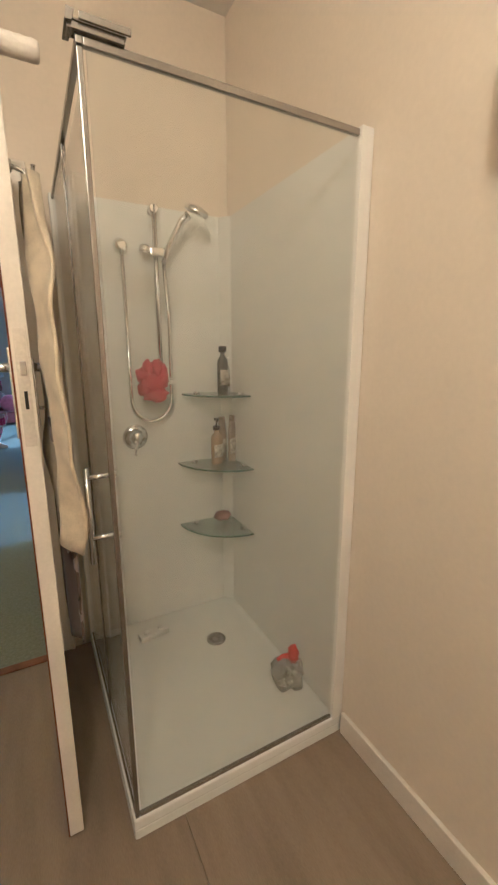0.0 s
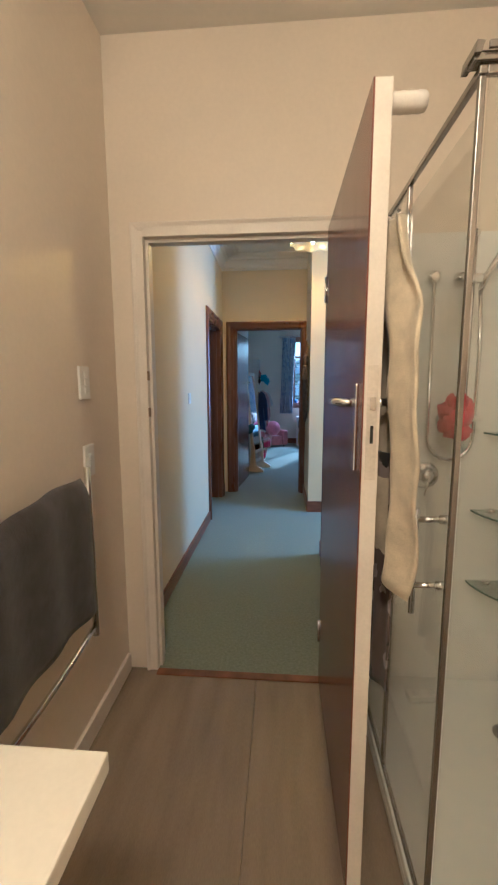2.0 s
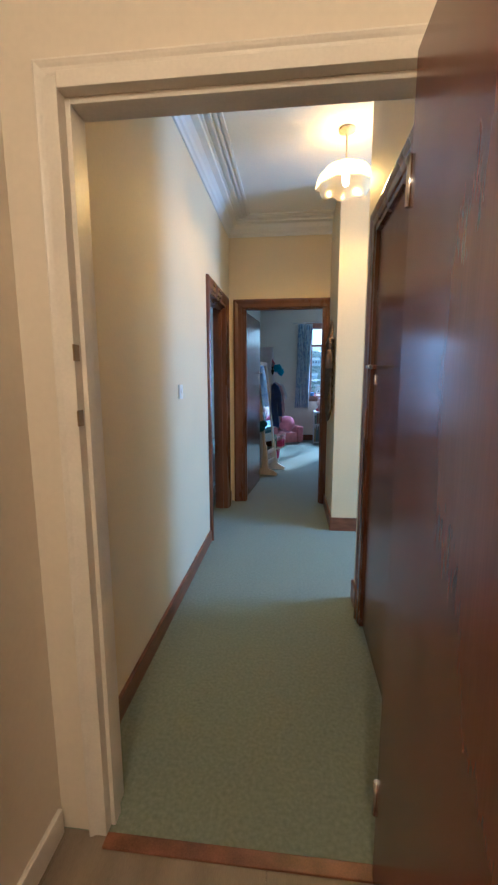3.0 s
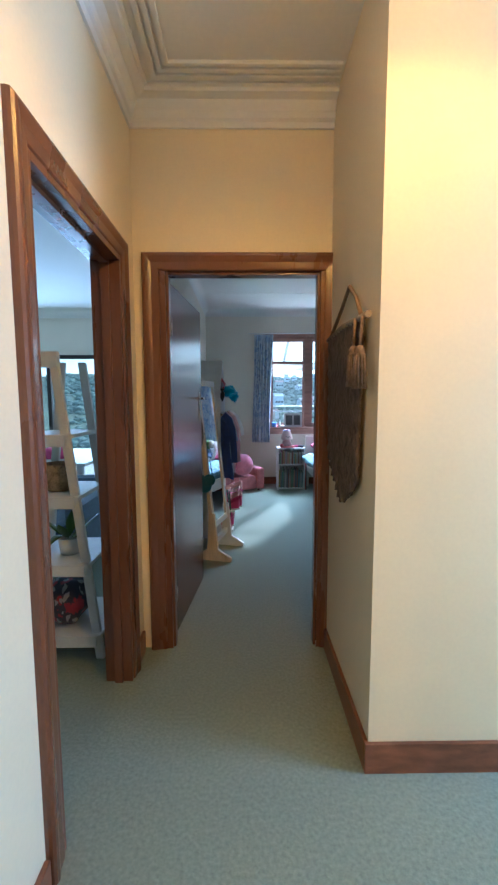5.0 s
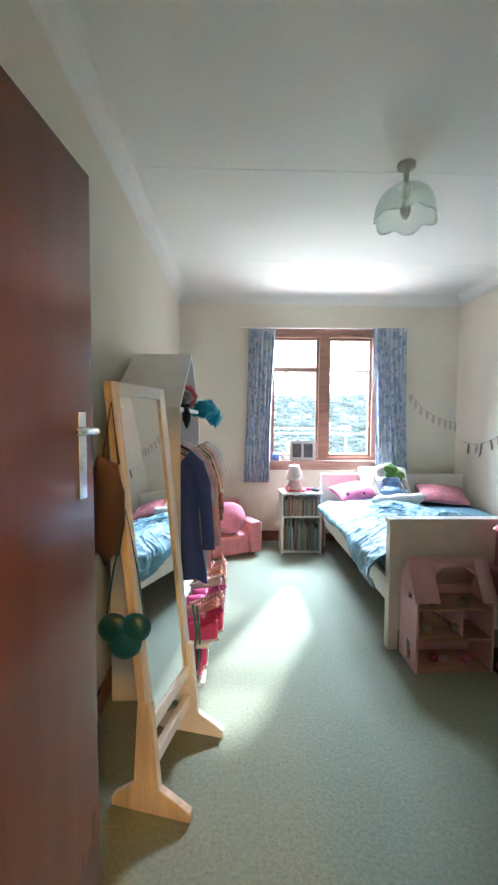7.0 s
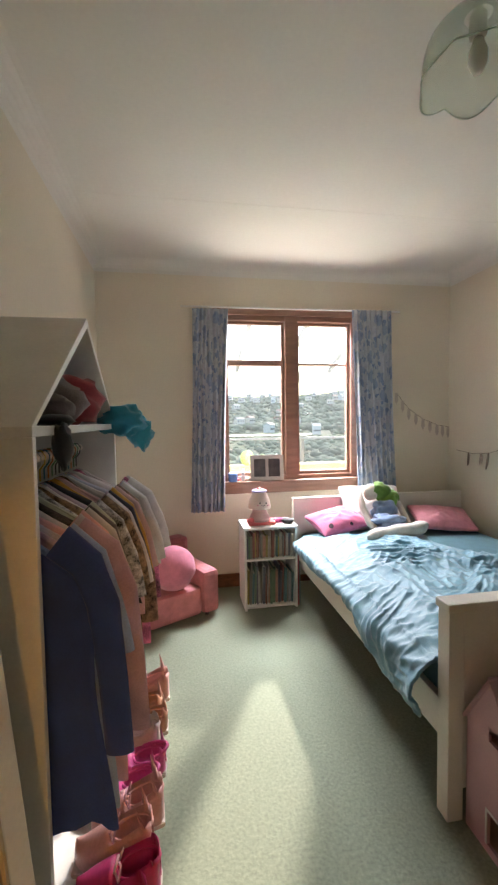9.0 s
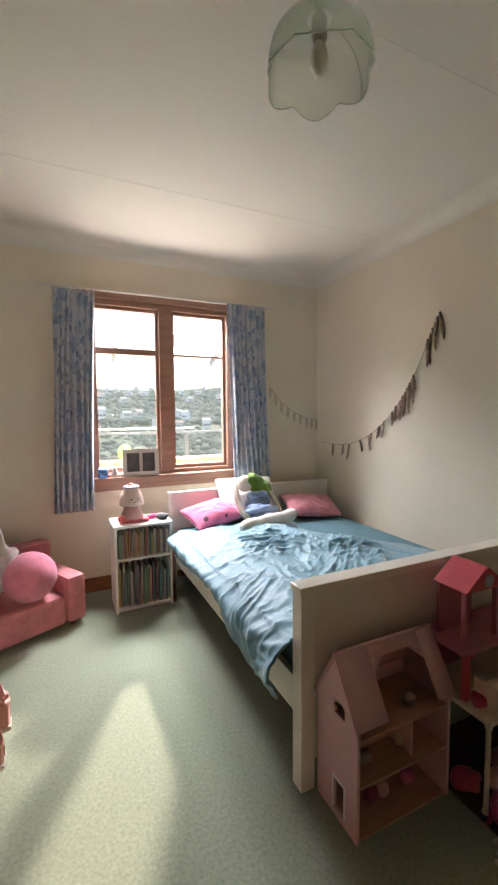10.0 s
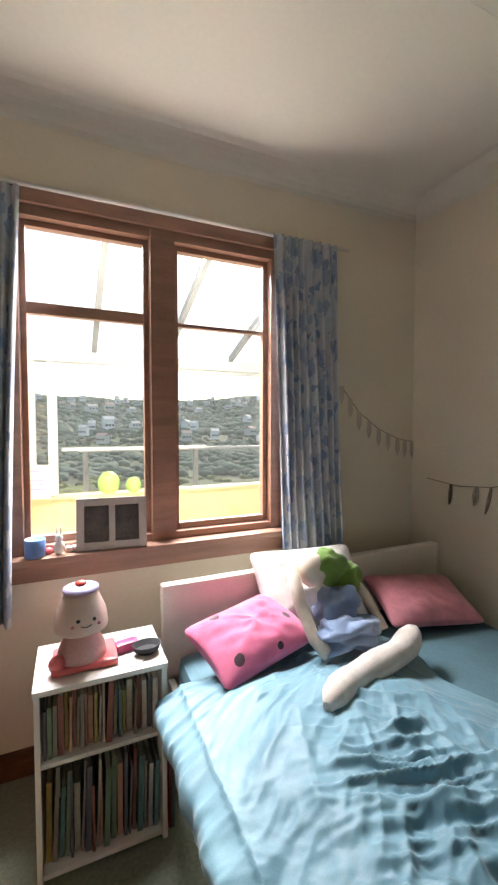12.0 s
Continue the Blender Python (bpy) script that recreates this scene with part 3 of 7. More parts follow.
part("window_trim", b, M_SILL, win)

# glass doors of the living room
win = thing("window_2", pose(0, 0, 0), "dark framed sliding glass doors with daylight", "glass doors")
tagged(win, kind="structure")
M_DKF = mat("dark_aluminium", (0.05, 0.045, 0.04), 0.4, 0.5)
b = B()
for x0, x1 in ((-4.75, -4.69), (-3.63, -3.57), (-2.51, -2.45)):
    box(b, (x0, 9.87, 0), (x1, 9.95, 2.16), 0.003)
box(b, (-4.69, 9.87, 2.1), (-3.63, 9.95, 2.16), 0.002)
box(b, (-3.57, 9.87, 2.1), (-2.51, 9.95, 2.16), 0.002)
part("window_frame", b, M_DKF, win)
for x0, x1 in ((-4.69, -3.63), (-3.57, -2.51)):
    b = B()
    box(b, (x0, 9.908, 0.02), (x1, 9.912, 2.1))
    p = part("pane", b, M_GLASS, win)
    p.visible_shadow = False


# ---- bathroom things ----
SX, SY, SR, SBK = 0.145, 0.95, 0.882, 1.865
b = B()
box(b, (SX - 0.012, SY - 0.012, -0.01), (SR, SBK, 0.035), 0.008)
tray = thing("shower_cubicle", pose(0, 0, 0), "glass shower cubicle with white liner and chrome frame", "shower")
part("tray", b, M_ACRYL, tray, "white acrylic shower tray")
for lo, hi in (((SX - 0.012, SY - 0.012, 0.03), (SR, SY + 0.03, 0.065)), ((SX - 0.012, SY + 0.03, 0.03), (SX + 0.03, SBK, 0.065))):
    b = B()
    box(b, lo, hi, 0.006)
    part("tray_kerb", b, M_ACRYL, tray)
b = B()
box(b, (SX + 0.04, SBK - 0.008, 0.035), (SR - 0.008, SBK, 1.965), 0.002)
box(b, (SR - 0.008, SY + 0.03, 0.035), (SR, SBK, 1.965), 0.002)
prism(b, [(SR - 0.05, SBK - 0.008), (SR - 0.008, SBK - 0.05), (SR - 0.008, SBK - 0.008)], "z", 0.036, 1.965)
part("liner", b, M_ACRYL, tray, "white acrylic wall liner")
b = B()
box(b, (SX + 0.012, SY - 0.003, 0.07), (SR - 0.04, SY + 0.003, 1.92))
part("front_pane", b, M_SHOWER, tray, "lightly misted glass front").visible_shadow = False
b = B()
box(b, (SX - 0.003, SY + 0.42, 0.07), (SX + 0.003, SBK - 0.03, 1.92))
part("side_pane", b, M_SHOWER, tray, "lightly misted fixed side glass").visible_shadow = False
b = B()
box(b, (SX - 0.003, SY + 0.02, 0.075), (SX + 0.003, SY + 0.415, 1.86))
sdoor = part("shower_door", b, M_SHOWER, tray, "clear glass shower door")
sdoor.visible_shadow = False
b = B()
hy = SY + 0.075
rod(b, (SX - 0.048, hy, 0.83), (SX - 0.048, hy, 1.085), 0.007)
for z in (0.9, 1.06):
    rod(b, (SX - 0.048, hy, z), (SX + 0.022, hy, z), 0.007)
    rod(b, (SX + 0.006, hy, z), (SX + 0.022, hy, z), 0.011)
part("handle", b, M_CHROME, sdoor, "chrome bar handle")
M_SATIN = mat("satin_chrome", (0.34, 0.32, 0.29), 0.25, 0.9, var=0.05, bump=0)
for nm, lo, hi, mt, lb in (
        ("corner_post", (SX - 0.006, SY - 0.006, 0.065), (SX + 0.006, SY + 0.006, 1.92), M_SATIN, "satin chrome corner post"),
        ("door_stile", (SX - 0.006, SY + 0.405, 0.077), (SX + 0.006, SY + 0.425, 1.92), M_SATIN, "satin chrome door stile"),
        ("rail", (SX + 0.007, SY - 0.007, 1.922), (SR - 0.043, SY + 0.007, 1.938), M_SATIN, "satin chrome top rail"),
        ("rail", (SX - 0.007, SY - 0.007, 1.9225), (SX + 0.0065, SBK - 0.036, 1.938), M_SATIN, "satin chrome top rail"),
        ("rail", (SX + 0.007, SY - 0.006, 0.065), (SR - 0.043, SY + 0.006, 0.076), M_SATIN, "satin chrome bottom rail"),
        ("rail", (SX - 0.006, SY + 0.0075, 0.0655), (SX + 0.006, SBK - 0.036, 0.076), M_SATIN, "satin chrome bottom rail"),
        ("wall_channel", (SR - 0.042, SY - 0.014, 0.063), (SR, SY + 0.014, 1.945), M_PLAST, "white aluminium wall channel"),
        ("wall_channel", (SX - 0.014, SBK - 0.035, 0.063), (SX + 0.042, SBK, 1.945), M_PLAST, "white aluminium wall channel")):
    b = B()
    box(b, lo, hi, 0.002)
    part(nm, b, mt, tray, lb)
b = B()
lathe(b, [(0.045, 0.0), (0.045, 0.004), (0.03, 0.006), (0.028, 0.003), (0.012, 0.003), (0.011, 0.007), (0.0, 0.007)], 28, AT((0.655, 1.56, 0.035)))
part("drain", b, mat("drain_chrome", (0.4, 0.39, 0.36), 0.3, 1.0), tray, "chrome drain")

# bracket on the corner, a squeegee laid across it
b = B()
box(b, (SX - 0.03, SY - 0.02, 1.941), (SX + 0.12, SY + 0.02, 1.965), 0.003)
prism(b, [(SX - 0.035, 1.955), (SX - 0.018, 1.955), (SX - 0.01, 1.99), (SX - 0.03, 1.994)], "y", SY - 0.03, SY + 0.05)
prism(b, [(SY - 0.022, 1.966), (SY + 0.03, 1.966), (SY + 0.035, 2.012), (SY + 0.028, 2.018)], "x", SX - 0.01, SX + 0.125)
box(b, (SX, SY - 0.032, 1.966), (SX + 0.135, SY - 0.024, 1.99), 0.002)
solo("squeegee", b, M_SATIN, AT((SX, SY, 1.939)) @ Matrix.Diagonal((0.7, 0.75, 0.52, 1)) @ AT((-SX, -SY, -1.941)), "metal squeegee laid across the shower's top rail", "squeegee")

# hand shower on its rail
sh = thing("hand_shower", pose(0.52, SBK - 0.008, 0), "chrome hand shower on a riser rail", "shower head")
b = B()
rod(b, (0, -0.05, 1.22), (0, -0.05, 1.955), 0.011, 14)
for z in (1.24, 1.94):
    rod(b, (0, 0, z), (0, -0.06, z), 0.016, 14)
part("riser_rail", b, M_CHROME, sh)
b = B()
box(b, (-0.03, -0.075, 1.755), (0.035, -0.03, 1.79), 0.008)
lathe(b, [(0.022, 0), (0.026, 0.01), (0.02, 0.03)], 14, pose(-0.045, -0.05, 1.765))
part("slider", b, M_CHROME, sh)
b = B()
tube(b, [(0.03, -0.06, 1.73), (0.045, -0.07, 1.78), (0.075, -0.09, 1.84), (0.1, -0.11, 1.89), (0.125, -0.13, 1.915)], lambda q: 0.012 + 0.005 * q, 12)
lathe(b, [(0.015, 0.02), (0.045, 0.012), (0.052, 0.0), (0.05, -0.012), (0.03, -0.015), (0.0, -0.015)], 24, pose(0.15, -0.15, 1.925, 22, 18, 0))
part("spray_head", b, M_CHROME, sh)
b = B()
pts = [(-0.135, -0.03, 1.78)]
for k in range(25):
    a = math.pi * k / 24
    pts.append((-0.045 - 0.09 * math.cos(a), -0.045, 1.16 - 0.1 * math.sin(a)))
pts.append((0.045, -0.055, 1.5))
pts.append((0.03, -0.06, 1.73))
tube(b, pts, 0.008, 8)
part("hose", b, M_CHROME, sh, "ribbed chrome hose")
b = B()
lathe(b, [(0.03, 0), (0.032, 0.01), (0.026, 0.03), (0.014, 0.04)], 20, pose(-0.135, 0, 1.79, 90, 0, 0))
part("wall_outlet", b, M_CHROME, sh)
b = B()
box(b, (-0.1, -0.11, 1.225), (0.05, -0.03, 1.245), 0.006)
part("soap_shelf", b, M_PLAST, sh, "clear plastic soap dish")
b = B()
for k, (dx, dz, rx, rz) in enumerate(((-0.04, 0.0, 0.06, 0.055), (-0.085, 0.03, 0.025, 0.03), (-0.055, 0.06, 0.024, 0.035), (-0.02, 0.062, 0.024, 0.035), (0.005, 0.03, 0.025, 0.04), (-0.03, -0.05, 0.055, 0.035), (-0.075, -0.03, 0.03, 0.03))):
    blob(b, (dx - 0.02, -0.125 - 0.006 * (k % 2), 1.24 + dz), (rx, 0.022, rz), 16, 0.5, seed=k * 2.3)
solo("bath_glove", b, cloth("coral", (0.5, 0.06, 0.07)), pose(0.52, SBK - 0.008, 0), "coral red exfoliating glove hung on the shower", "glove")
b = B()
lathe(b, [(0.055, 0), (0.057, 0.006), (0.045, 0.012), (0.03, 0.014), (0.03, 0.045), (0.026, 0.055), (0, 0.056)], 28, pose(0, 0, 0, 90, 0, 0))
mx = thing("shower_mixer", pose(0.4, SBK - 0.008, 0.985), "round chrome shower mixer", "tap")
part("body", b, M_CHROME, mx)
b = B()
tube(b, [(0, -0.05, -0.01), (-0.01, -0.06, -0.04), (-0.016, -0.062, -0.075)], 0.006, 8)
part("lever", b, M_CHROME, mx)


def corner_shelf(z, r):
    t = thing("corner_shelf", pose(SR - 0.012, SBK - 0.012, z), "quarter-round green glass shelf in the shower corner", "shelf", "shelves in the shower")
    b = B()
    prism(b, [(0, 0)] + [(-r * math.sin(a * math.pi / 24), -r * math.cos(a * math.pi / 24)) for a in range(13)], "z", 0, 0.008)
    part("glass", b, M_SHELFG, t)
    b = B()
    sheet(b, 12, 1, lambda u, v: (-(r + 0.0015) * math.sin(u * math.pi / 2), -(r + 0.0015) * math.cos(u * math.pi / 2), v * 0.008), 0.001)
    part("edge", b, M_EDGEG, t)
    for p in ((-r * 0.72, -0.015), (-0.015, -r * 0.72)):
        b = B()
        lathe(b, [(0.016, -0.006), (0.018, 0.0), (0.018, 0.014), (0.012, 0.018)], 16, AT((*p, 0)))
        part("clip", b, M_CHROME, t)


for z, r in ((1.165, 0.24), (0.83, 0.27), (0.51, 0.27)):
    corner_shelf(z, r)


def bottle(x, y, z, r, h, colour, cap, label, pump=False, neck=0.4, flat=0.65, mname="bottle"):
    t = thing("bottle", pose(x, y, z, 0, 0, 35), label, "bottle", "bottles in the shower")
    b = B()
    lathe(b, [(r * 0.9, 0), (r, 0.01), (r, h * 0.72), (r * 0.9, h * 0.82), (r * neck, h * 0.92), (r * neck, h)], 22, Matrix.Diagonal((1, flat, 1, 1)))
    part("body", b, colour, t)
    b = B()
    if pump:
        lathe(b, [(r * 0.5, h), (r * 0.5, h + 0.018), (0.004, h + 0.02), (0.004, h + 0.045), (0.012, h + 0.046), (0.012, h + 0.056)], 14)
        tube(b, [(0, 0, h + 0.05), (-0.02, -0.015, h + 0.051), (-0.035, -0.025, h + 0.045)], 0.005, 8)
        part("pump", b, cap, t)
    else:
        lathe(b, [(r * 0.55, h), (r * 0.55, h + 0.025), (r * 0.45, h + 0.028)], 16)
        part("cap", b, cap, t)
    b = B()
    sheet(b, 8, 1, lambda u, v: ((r + 0.001) * math.cos(math.pi * (1.1 + 0.8 * u)), (r + 0.001) * flat * math.sin(math.pi * (1.1 + 0.8 * u)), h * (0.2 + 0.38 * v)), 0.0006)
    part("sticker", b, mat("paper_label", (0.6, 0.55, 0.45), 0.6, var=0.5, scale=40), t, "pale printed label")


M_BOT1 = mat("charcoal_plastic", (0.12, 0.12, 0.11), 0.3, var=0.3, scale=30)
M_BOT2 = mat("amber_plastic", (0.42, 0.32, 0.2), 0.25, var=0.1)
M_BOT3 = mat("taupe_plastic", (0.36, 0.3, 0.22), 0.3, var=0.1)
bottle(SR - 0.075, SBK - 0.09, 1.173, 0.034, 0.19, M_BOT1, M_BLACK, "dark grey shampoo bottle with a black cap")
bottle(SR - 0.035, SBK - 0.05, 1.173, 0.022, 0.14, mat("clear_bottle", (0.6, 0.62, 0.58), 0.2, var=0.05), M_PLAST, "slim pale bottle standing in the corner")
bottle(SR - 0.12, SBK - 0.11, 0.838, 0.036, 0.165, M_BOT2, M_BLACK, "amber pump bottle with a black pump", True)
bottle(SR - 0.07, SBK - 0.06, 0.838, 0.03, 0.19, M_BOT3, M_BOT3, "tall taupe tube standing on its cap", neck=0.8)
bottle(SR - 0.035, SBK - 0.1, 0.838, 0.026, 0.2, M_BOT3, M_BOT3, "tall taupe tube standing on its cap", neck=0.8)
b = B()
blob(b, (0, 0, 0.024), (0.045, 0.032, 0.024), 18, 0.35)
solo("sponge", b, cloth("dusky", (0.4, 0.24, 0.2), 0.4), pose(SR - 0.085, SBK - 0.085, 0.528), "crumpled brown bath sponge on the shelf", "sponge")
b = B()
box(b, (-0.07, -0.025, 0), (0.07, 0.025, 0.03), 0.01)
for x in (-0.035, 0.035):
    lathe(b, [(0.014, 0.028), (0.012, 0.036), (0, 0.037)], 14, AT((x, 0, 0)))
solo("foot_brush", b, M_PLAST, pose(0.4, 1.72, 0.036, 0, 0, 8), "white plastic scrubbing block on the tray", "brush")
bag = thing("toy_bag", pose(0.8, 1.17, 0.036) @ Matrix.Scale(0.8, 4), "clear plastic bag of bath toys tied in red", "bag")
b = B()
blob(b, (0, 0, 0.085), (0.08, 0.085, 0.085), 22, 0.45, seed=4)
part("bag", b, glass_mat("clear_plastic_bag", (0.95, 0.95, 0.92), 0.1, 0.1, 0.3, (0.92, 0.9, 0.86)), bag)
b = B()
blob(b, (0.02, -0.02, 0.19), (0.025, 0.03, 0.05), 14, 0.5, seed=2)
blob(b, (-0.02, 0.0, 0.175), (0.045, 0.014, 0.014), 12, 0.4, seed=3)
part("tie", b, mat("red_plastic", (0.6, 0.04, 0.02), 0.4), bag, "red tie")
b = B()
for k in range(6):
    blob(b, (0.035 * math.cos(k * 1.1), 0.035 * math.sin(k * 1.1), 0.035 + 0.018 * (k % 3)), (0.022, 0.018, 0.02), 10, 0.3, seed=k)
part("toy_pile", b, mat("mixed_toys", (0.72, 0.6, 0.5), 0.5, var=0.7, scale=30), bag)

# towels on the back of the door
b = B()
def door_towel(u, v):
    z = 1.74 - 0.8 * v - (0.16 * abs(u - 0.35) if v > 0.5 else 0) * (v - 0.5) * 2
    w = 0.05 + 0.16 * smoothstep(0, 0.35, v)
    y = 1.13 + (u - 0.5) * 2 * w * (1 - 0.35 * smoothstep(0.55, 1, v)) + 0.02 * math.sin(5 * v)
    x = 0.028 + 0.021 * (1 + math.sin(u * 15 + 2.2 * v)) * (0.35 + v * 0.65) + 0.015 * noise.noise(Vector((u * 5, v * 6, 0))) + 0.008 * math.sin(9 * v + 6 * u)
    return (x, y, z)
sheet(b, 36, 34, door_towel, 0.008)
solo("hanging_towel", b, M_CREAMT, AT((0, 0, 0)), "cream terry towel hung on the back of the door", "towel")
b = B()
sheet(b, 24, 20, lambda u, v: (0.03 + 0.014 * (1 + math.sin(u * 19 + v)), 1.2 + (u - 0.5) * 0.26 + 0.01 * math.sin(7 * v), 1.2 - 0.62 * v), 0.006)
solo("patterned_robe", b, floral_mat("dark_print", (0.1, 0.07, 0.06), (0.3, 0.25, 0.22), (0.02, 0.02, 0.02)), AT((0, 0, 0)), "dark patterned robe hung under the towel", "robe")
for y, z in ((1.13, 1.74), (1.2, 1.2)):
    h = B()
    tube(h, [(0.0075, y, z + 0.02), (0.03, y, z + 0.015), (0.05, y, z - 0.005), (0.055, y, z + 0.03)], 0.005, 8)
    lathe(h, [(0.014, 0), (0.012, 0.004)], 12, pose(0.0075, y, z + 0.02, 0, 90, 0))
    solo("coat_hook", h, M_CHROME, AT((0, 0, 0)), "small chrome hook screwed to the door", "hook", "hooks on the door")

# switches
def wall_plate(x, y, z, h, rockers, label, face=1):
    t = thing("wall_switch", pose(x, y, z), label, "switch", "switches")
    b = B()
    box(b, (0, -0.037, -h / 2), (0.01 * face, 0.037, h / 2), 0.003)
    part("plate", b, M_PLAST, t)
    for k in range(rockers):
        b = B()
        zz = (k - (rockers - 1) / 2) * 0.03
        box(b, (0.009 * face, -0.009, zz - 0.011), (0.014 * face, 0.009, zz + 0.011), 0.002)
        part("rocker", b, M_PLAST, t)
    return t


wall_plate(-0.945, 1.557, 1.378, 0.12, 3, "white three-gang light switch plate")
wall_plate(-0.945, 1.562, 1.087, 0.12, 2, "white power point with a switch")
wall_plate(-0.945, 3.29, 1.268, 0.085, 1, "white single light switch on the hall wall")
st = thing("strike_plate", pose(-0.797, 1.86, 1.25), "brass strike plates let into the door jamb", "strike plate")
for z in (0.0, 0.16):
    b = B()
    box(b, (-0.001, -0.012, z - 0.02), (0.003, 0.014, z + 0.02), 0.001)
    part("plate", b, mat("aged_brass", (0.3, 0.2, 0.1), 0.35, 0.9), st)

# heated towel rail with a dark towel
tr = thing("towel_rail", pose(-0.945, 0.93, 0), "chrome ladder towel rail on the wall", "towel rail")
for y in (-0.5, 0.5):
    b = B()
    rod(b, (0.06, y, 0.46), (0.06, y, 1.09), 0.011, 12)
    part("upright", b, M_CHROME, tr)
for z in (0.5, 0.66, 0.82, 0.98):
    b = B()
    pts = [(0.06 + 0.03 * math.sin(math.pi * k / 10), -0.5 + k * 0.1, z) for k in range(11)]
    tube(b, pts, 0.009, 10)
    part("bar", b, M_CHROME, tr)
for y in (-0.5, 0.5):
    for z in (0.56, 1.02):
        b = B()
        rod(b, (0, y, z), (0.06, y, z), 0.012, 12)
        part("bracket", b, M_CHROME, tr)
b = B()
def rail_towel(u, v):
    y = 0.41 - 0.85 * u
    s = v * 2 - 1
    drop = abs(s)
    x = 0.082 + 0.03 * math.sin(math.pi * (1 - (y + 0.5))) * 0 + (0.03 if s > 0 else -0.022) * min(1, drop * 8) + 0.006 * math.sin(u * 26)
    z = 1.07 - drop * (0.46 if s > 0 else 0.3) + 0.012 * math.sin(u * 7) - 0.05 * u * (1 - drop)
    return (x, y, z)
sheet(b, 40, 40, rail_towel, 0.008)
solo("dark_towel", b, mat("charcoal_terry", (0.05, 0.045, 0.045), 0.95, var=0.25, scale=25, bump=0.9, fine=300, sheen=0.2), pose(-0.945, 0.93, 0), "charcoal terry towel folded over the towel rail", "towel")

# vanity
va = thing("vanity_unit", pose(-0.93, -0.1, 0), "white vanity unit with a slab top", "vanity")
b = B()
box(b, (0, -0.7, 0.82), (0.475, 0.69, 0.852), 0.004)
part("top", b, mat("white_laminate", (0.8, 0.76, 0.66), 0.3, var=0.03, bump=0), va)
b = B()
box(b, (0, -0.66, 0.0), (0.4, 0.4, 0.818), 0.004)
part("body", b, M_TRIMW, va)
for y0, y1 in ((-0.65, -0.13), (-0.12, 0.39)):
    b = B()
    box(b, (0.4015, y0, 0.1), (0.418, y1, 0.81), 0.003)
    d = part("cabinet_door", b, M_TRIMW, va)
    b = B()
    rod(b, (0.435, (y0 + y1) / 2 - 0.06, 0.72), (0.435, (y0 + y1) / 2 + 0.06, 0.72), 0.005)
    part("handle", b, M_CHROME, d)
wh = thing("wall_heater", pose(0.885, 0.46, 1.79), "white plastic wall heater", "heater")
b = B()
box(b, (-0.11, -0.2, -0.02), (0, 0.07, 0.17), 0.025)
part("case", b, M_PLAST, wh)
b = B()
for k in range(5):
    box(b, (-0.1 + 0.018 * k, -0.17, -0.024), (-0.09 + 0.018 * k, 0.05, -0.0195))
part("grille", b, mat("grey_plastic", (0.4, 0.39, 0.37), 0.5), wh)
cl = thing("ceiling_light", pose(-0.32, -0.35, BC), "round white plastic bathroom ceiling light", "light")
b = B()
lathe(b, [(0.16, 0), (0.16, -0.02), (0.14, -0.03), (0.12, -0.03)], 28)
part("base", b, M_PLAST, cl)

# ---- hall things ----
hl = thing("hall_pendant_light", pose(0.04, 3.75, HC), "scalloped glass ceiling light, lit warm", "light")
b = B()
lathe(b, [(0.05, 0), (0.05, -0.015), (0.012, -0.025), (0.006, -0.05), (0.006, -0.19), (0.02, -0.2), (0.02, -0.22)], 18)
part("fitting", b, mat("cream_fitting", (0.5, 0.42, 0.3), 0.4), hl)


def scallop(r, h, lobes=8, top=0.03, wave=0.02):
    """A bell-shaped glass shade with a scalloped rim."""
    b = B()

    def f(u, v):
        a = 2 * math.pi * u
        rr = top + (r - top) * math.sin(v * math.pi / 2) ** 0.75
        rr *= 1 + 0.045 * v * math.cos(lobes * a)
        return (rr * math.cos(a), rr * math.sin(a), -h * v ** 1.6 - wave * v ** 4 * abs(math.cos(lobes * a / 2)))
    sheet(b, 64, 14, f, 0.003)
    return b


def shade_mat(name, colour, see):
    m = bpy.data.materials.new(name)
    m.use_nodes = True
    nt = m.node_tree
    nt.nodes.remove(nt.nodes["Principled BSDF"])
    a, c, d = nt.nodes.new("ShaderNodeBsdfTranslucent"), nt.nodes.new("ShaderNodeBsdfTransparent"), nt.nodes.new("ShaderNodeMixShader")
    a.inputs["Color"].default_value = (*colour, 1)
    c.inputs["Color"].default_value = (0.95, 0.96, 0.95, 1)
    d.inputs["Fac"].default_value = see
    nt.links.new(a.outputs[0], d.inputs[1])
    nt.links.new(c.outputs[0], d.inputs[2])
    g, e = nt.nodes.new("ShaderNodeBsdfGlossy"), nt.nodes.new("ShaderNodeMixShader")
    g.inputs["Roughness"].default_value = 0.1
    nt.links.new(schlick(nt, 0.04), e.inputs["Fac"])
    nt.links.new(d.outputs[0], e.inputs[1])
    nt.links.new(g.outputs[0], e.inputs[2])
    nt.links.new(e.outputs[0], nt.nodes["Material Output"].inputs["Surface"])
    return m


sp = part("shade", scallop(0.182, 0.12, 8, 0.05, 0.015), shade_mat("warm_frosted_glass", (0.9, 0.82, 0.6), 0.42), hl, "ribbed frosted glass shade")
sp.location = (0, 0, -0.21)
b = B()
lathe(b, [(0.012, -0.22), (0.02, -0.235), (0.022, -0.27), (0.02, -0.31), (0.008, -0.33), (0, -0.332)], 16)
part("bulb", b, glow_mat("lit_bulb", (1.0, 0.75, 0.4), 18), hl, "glowing bulb").visible_shadow = False

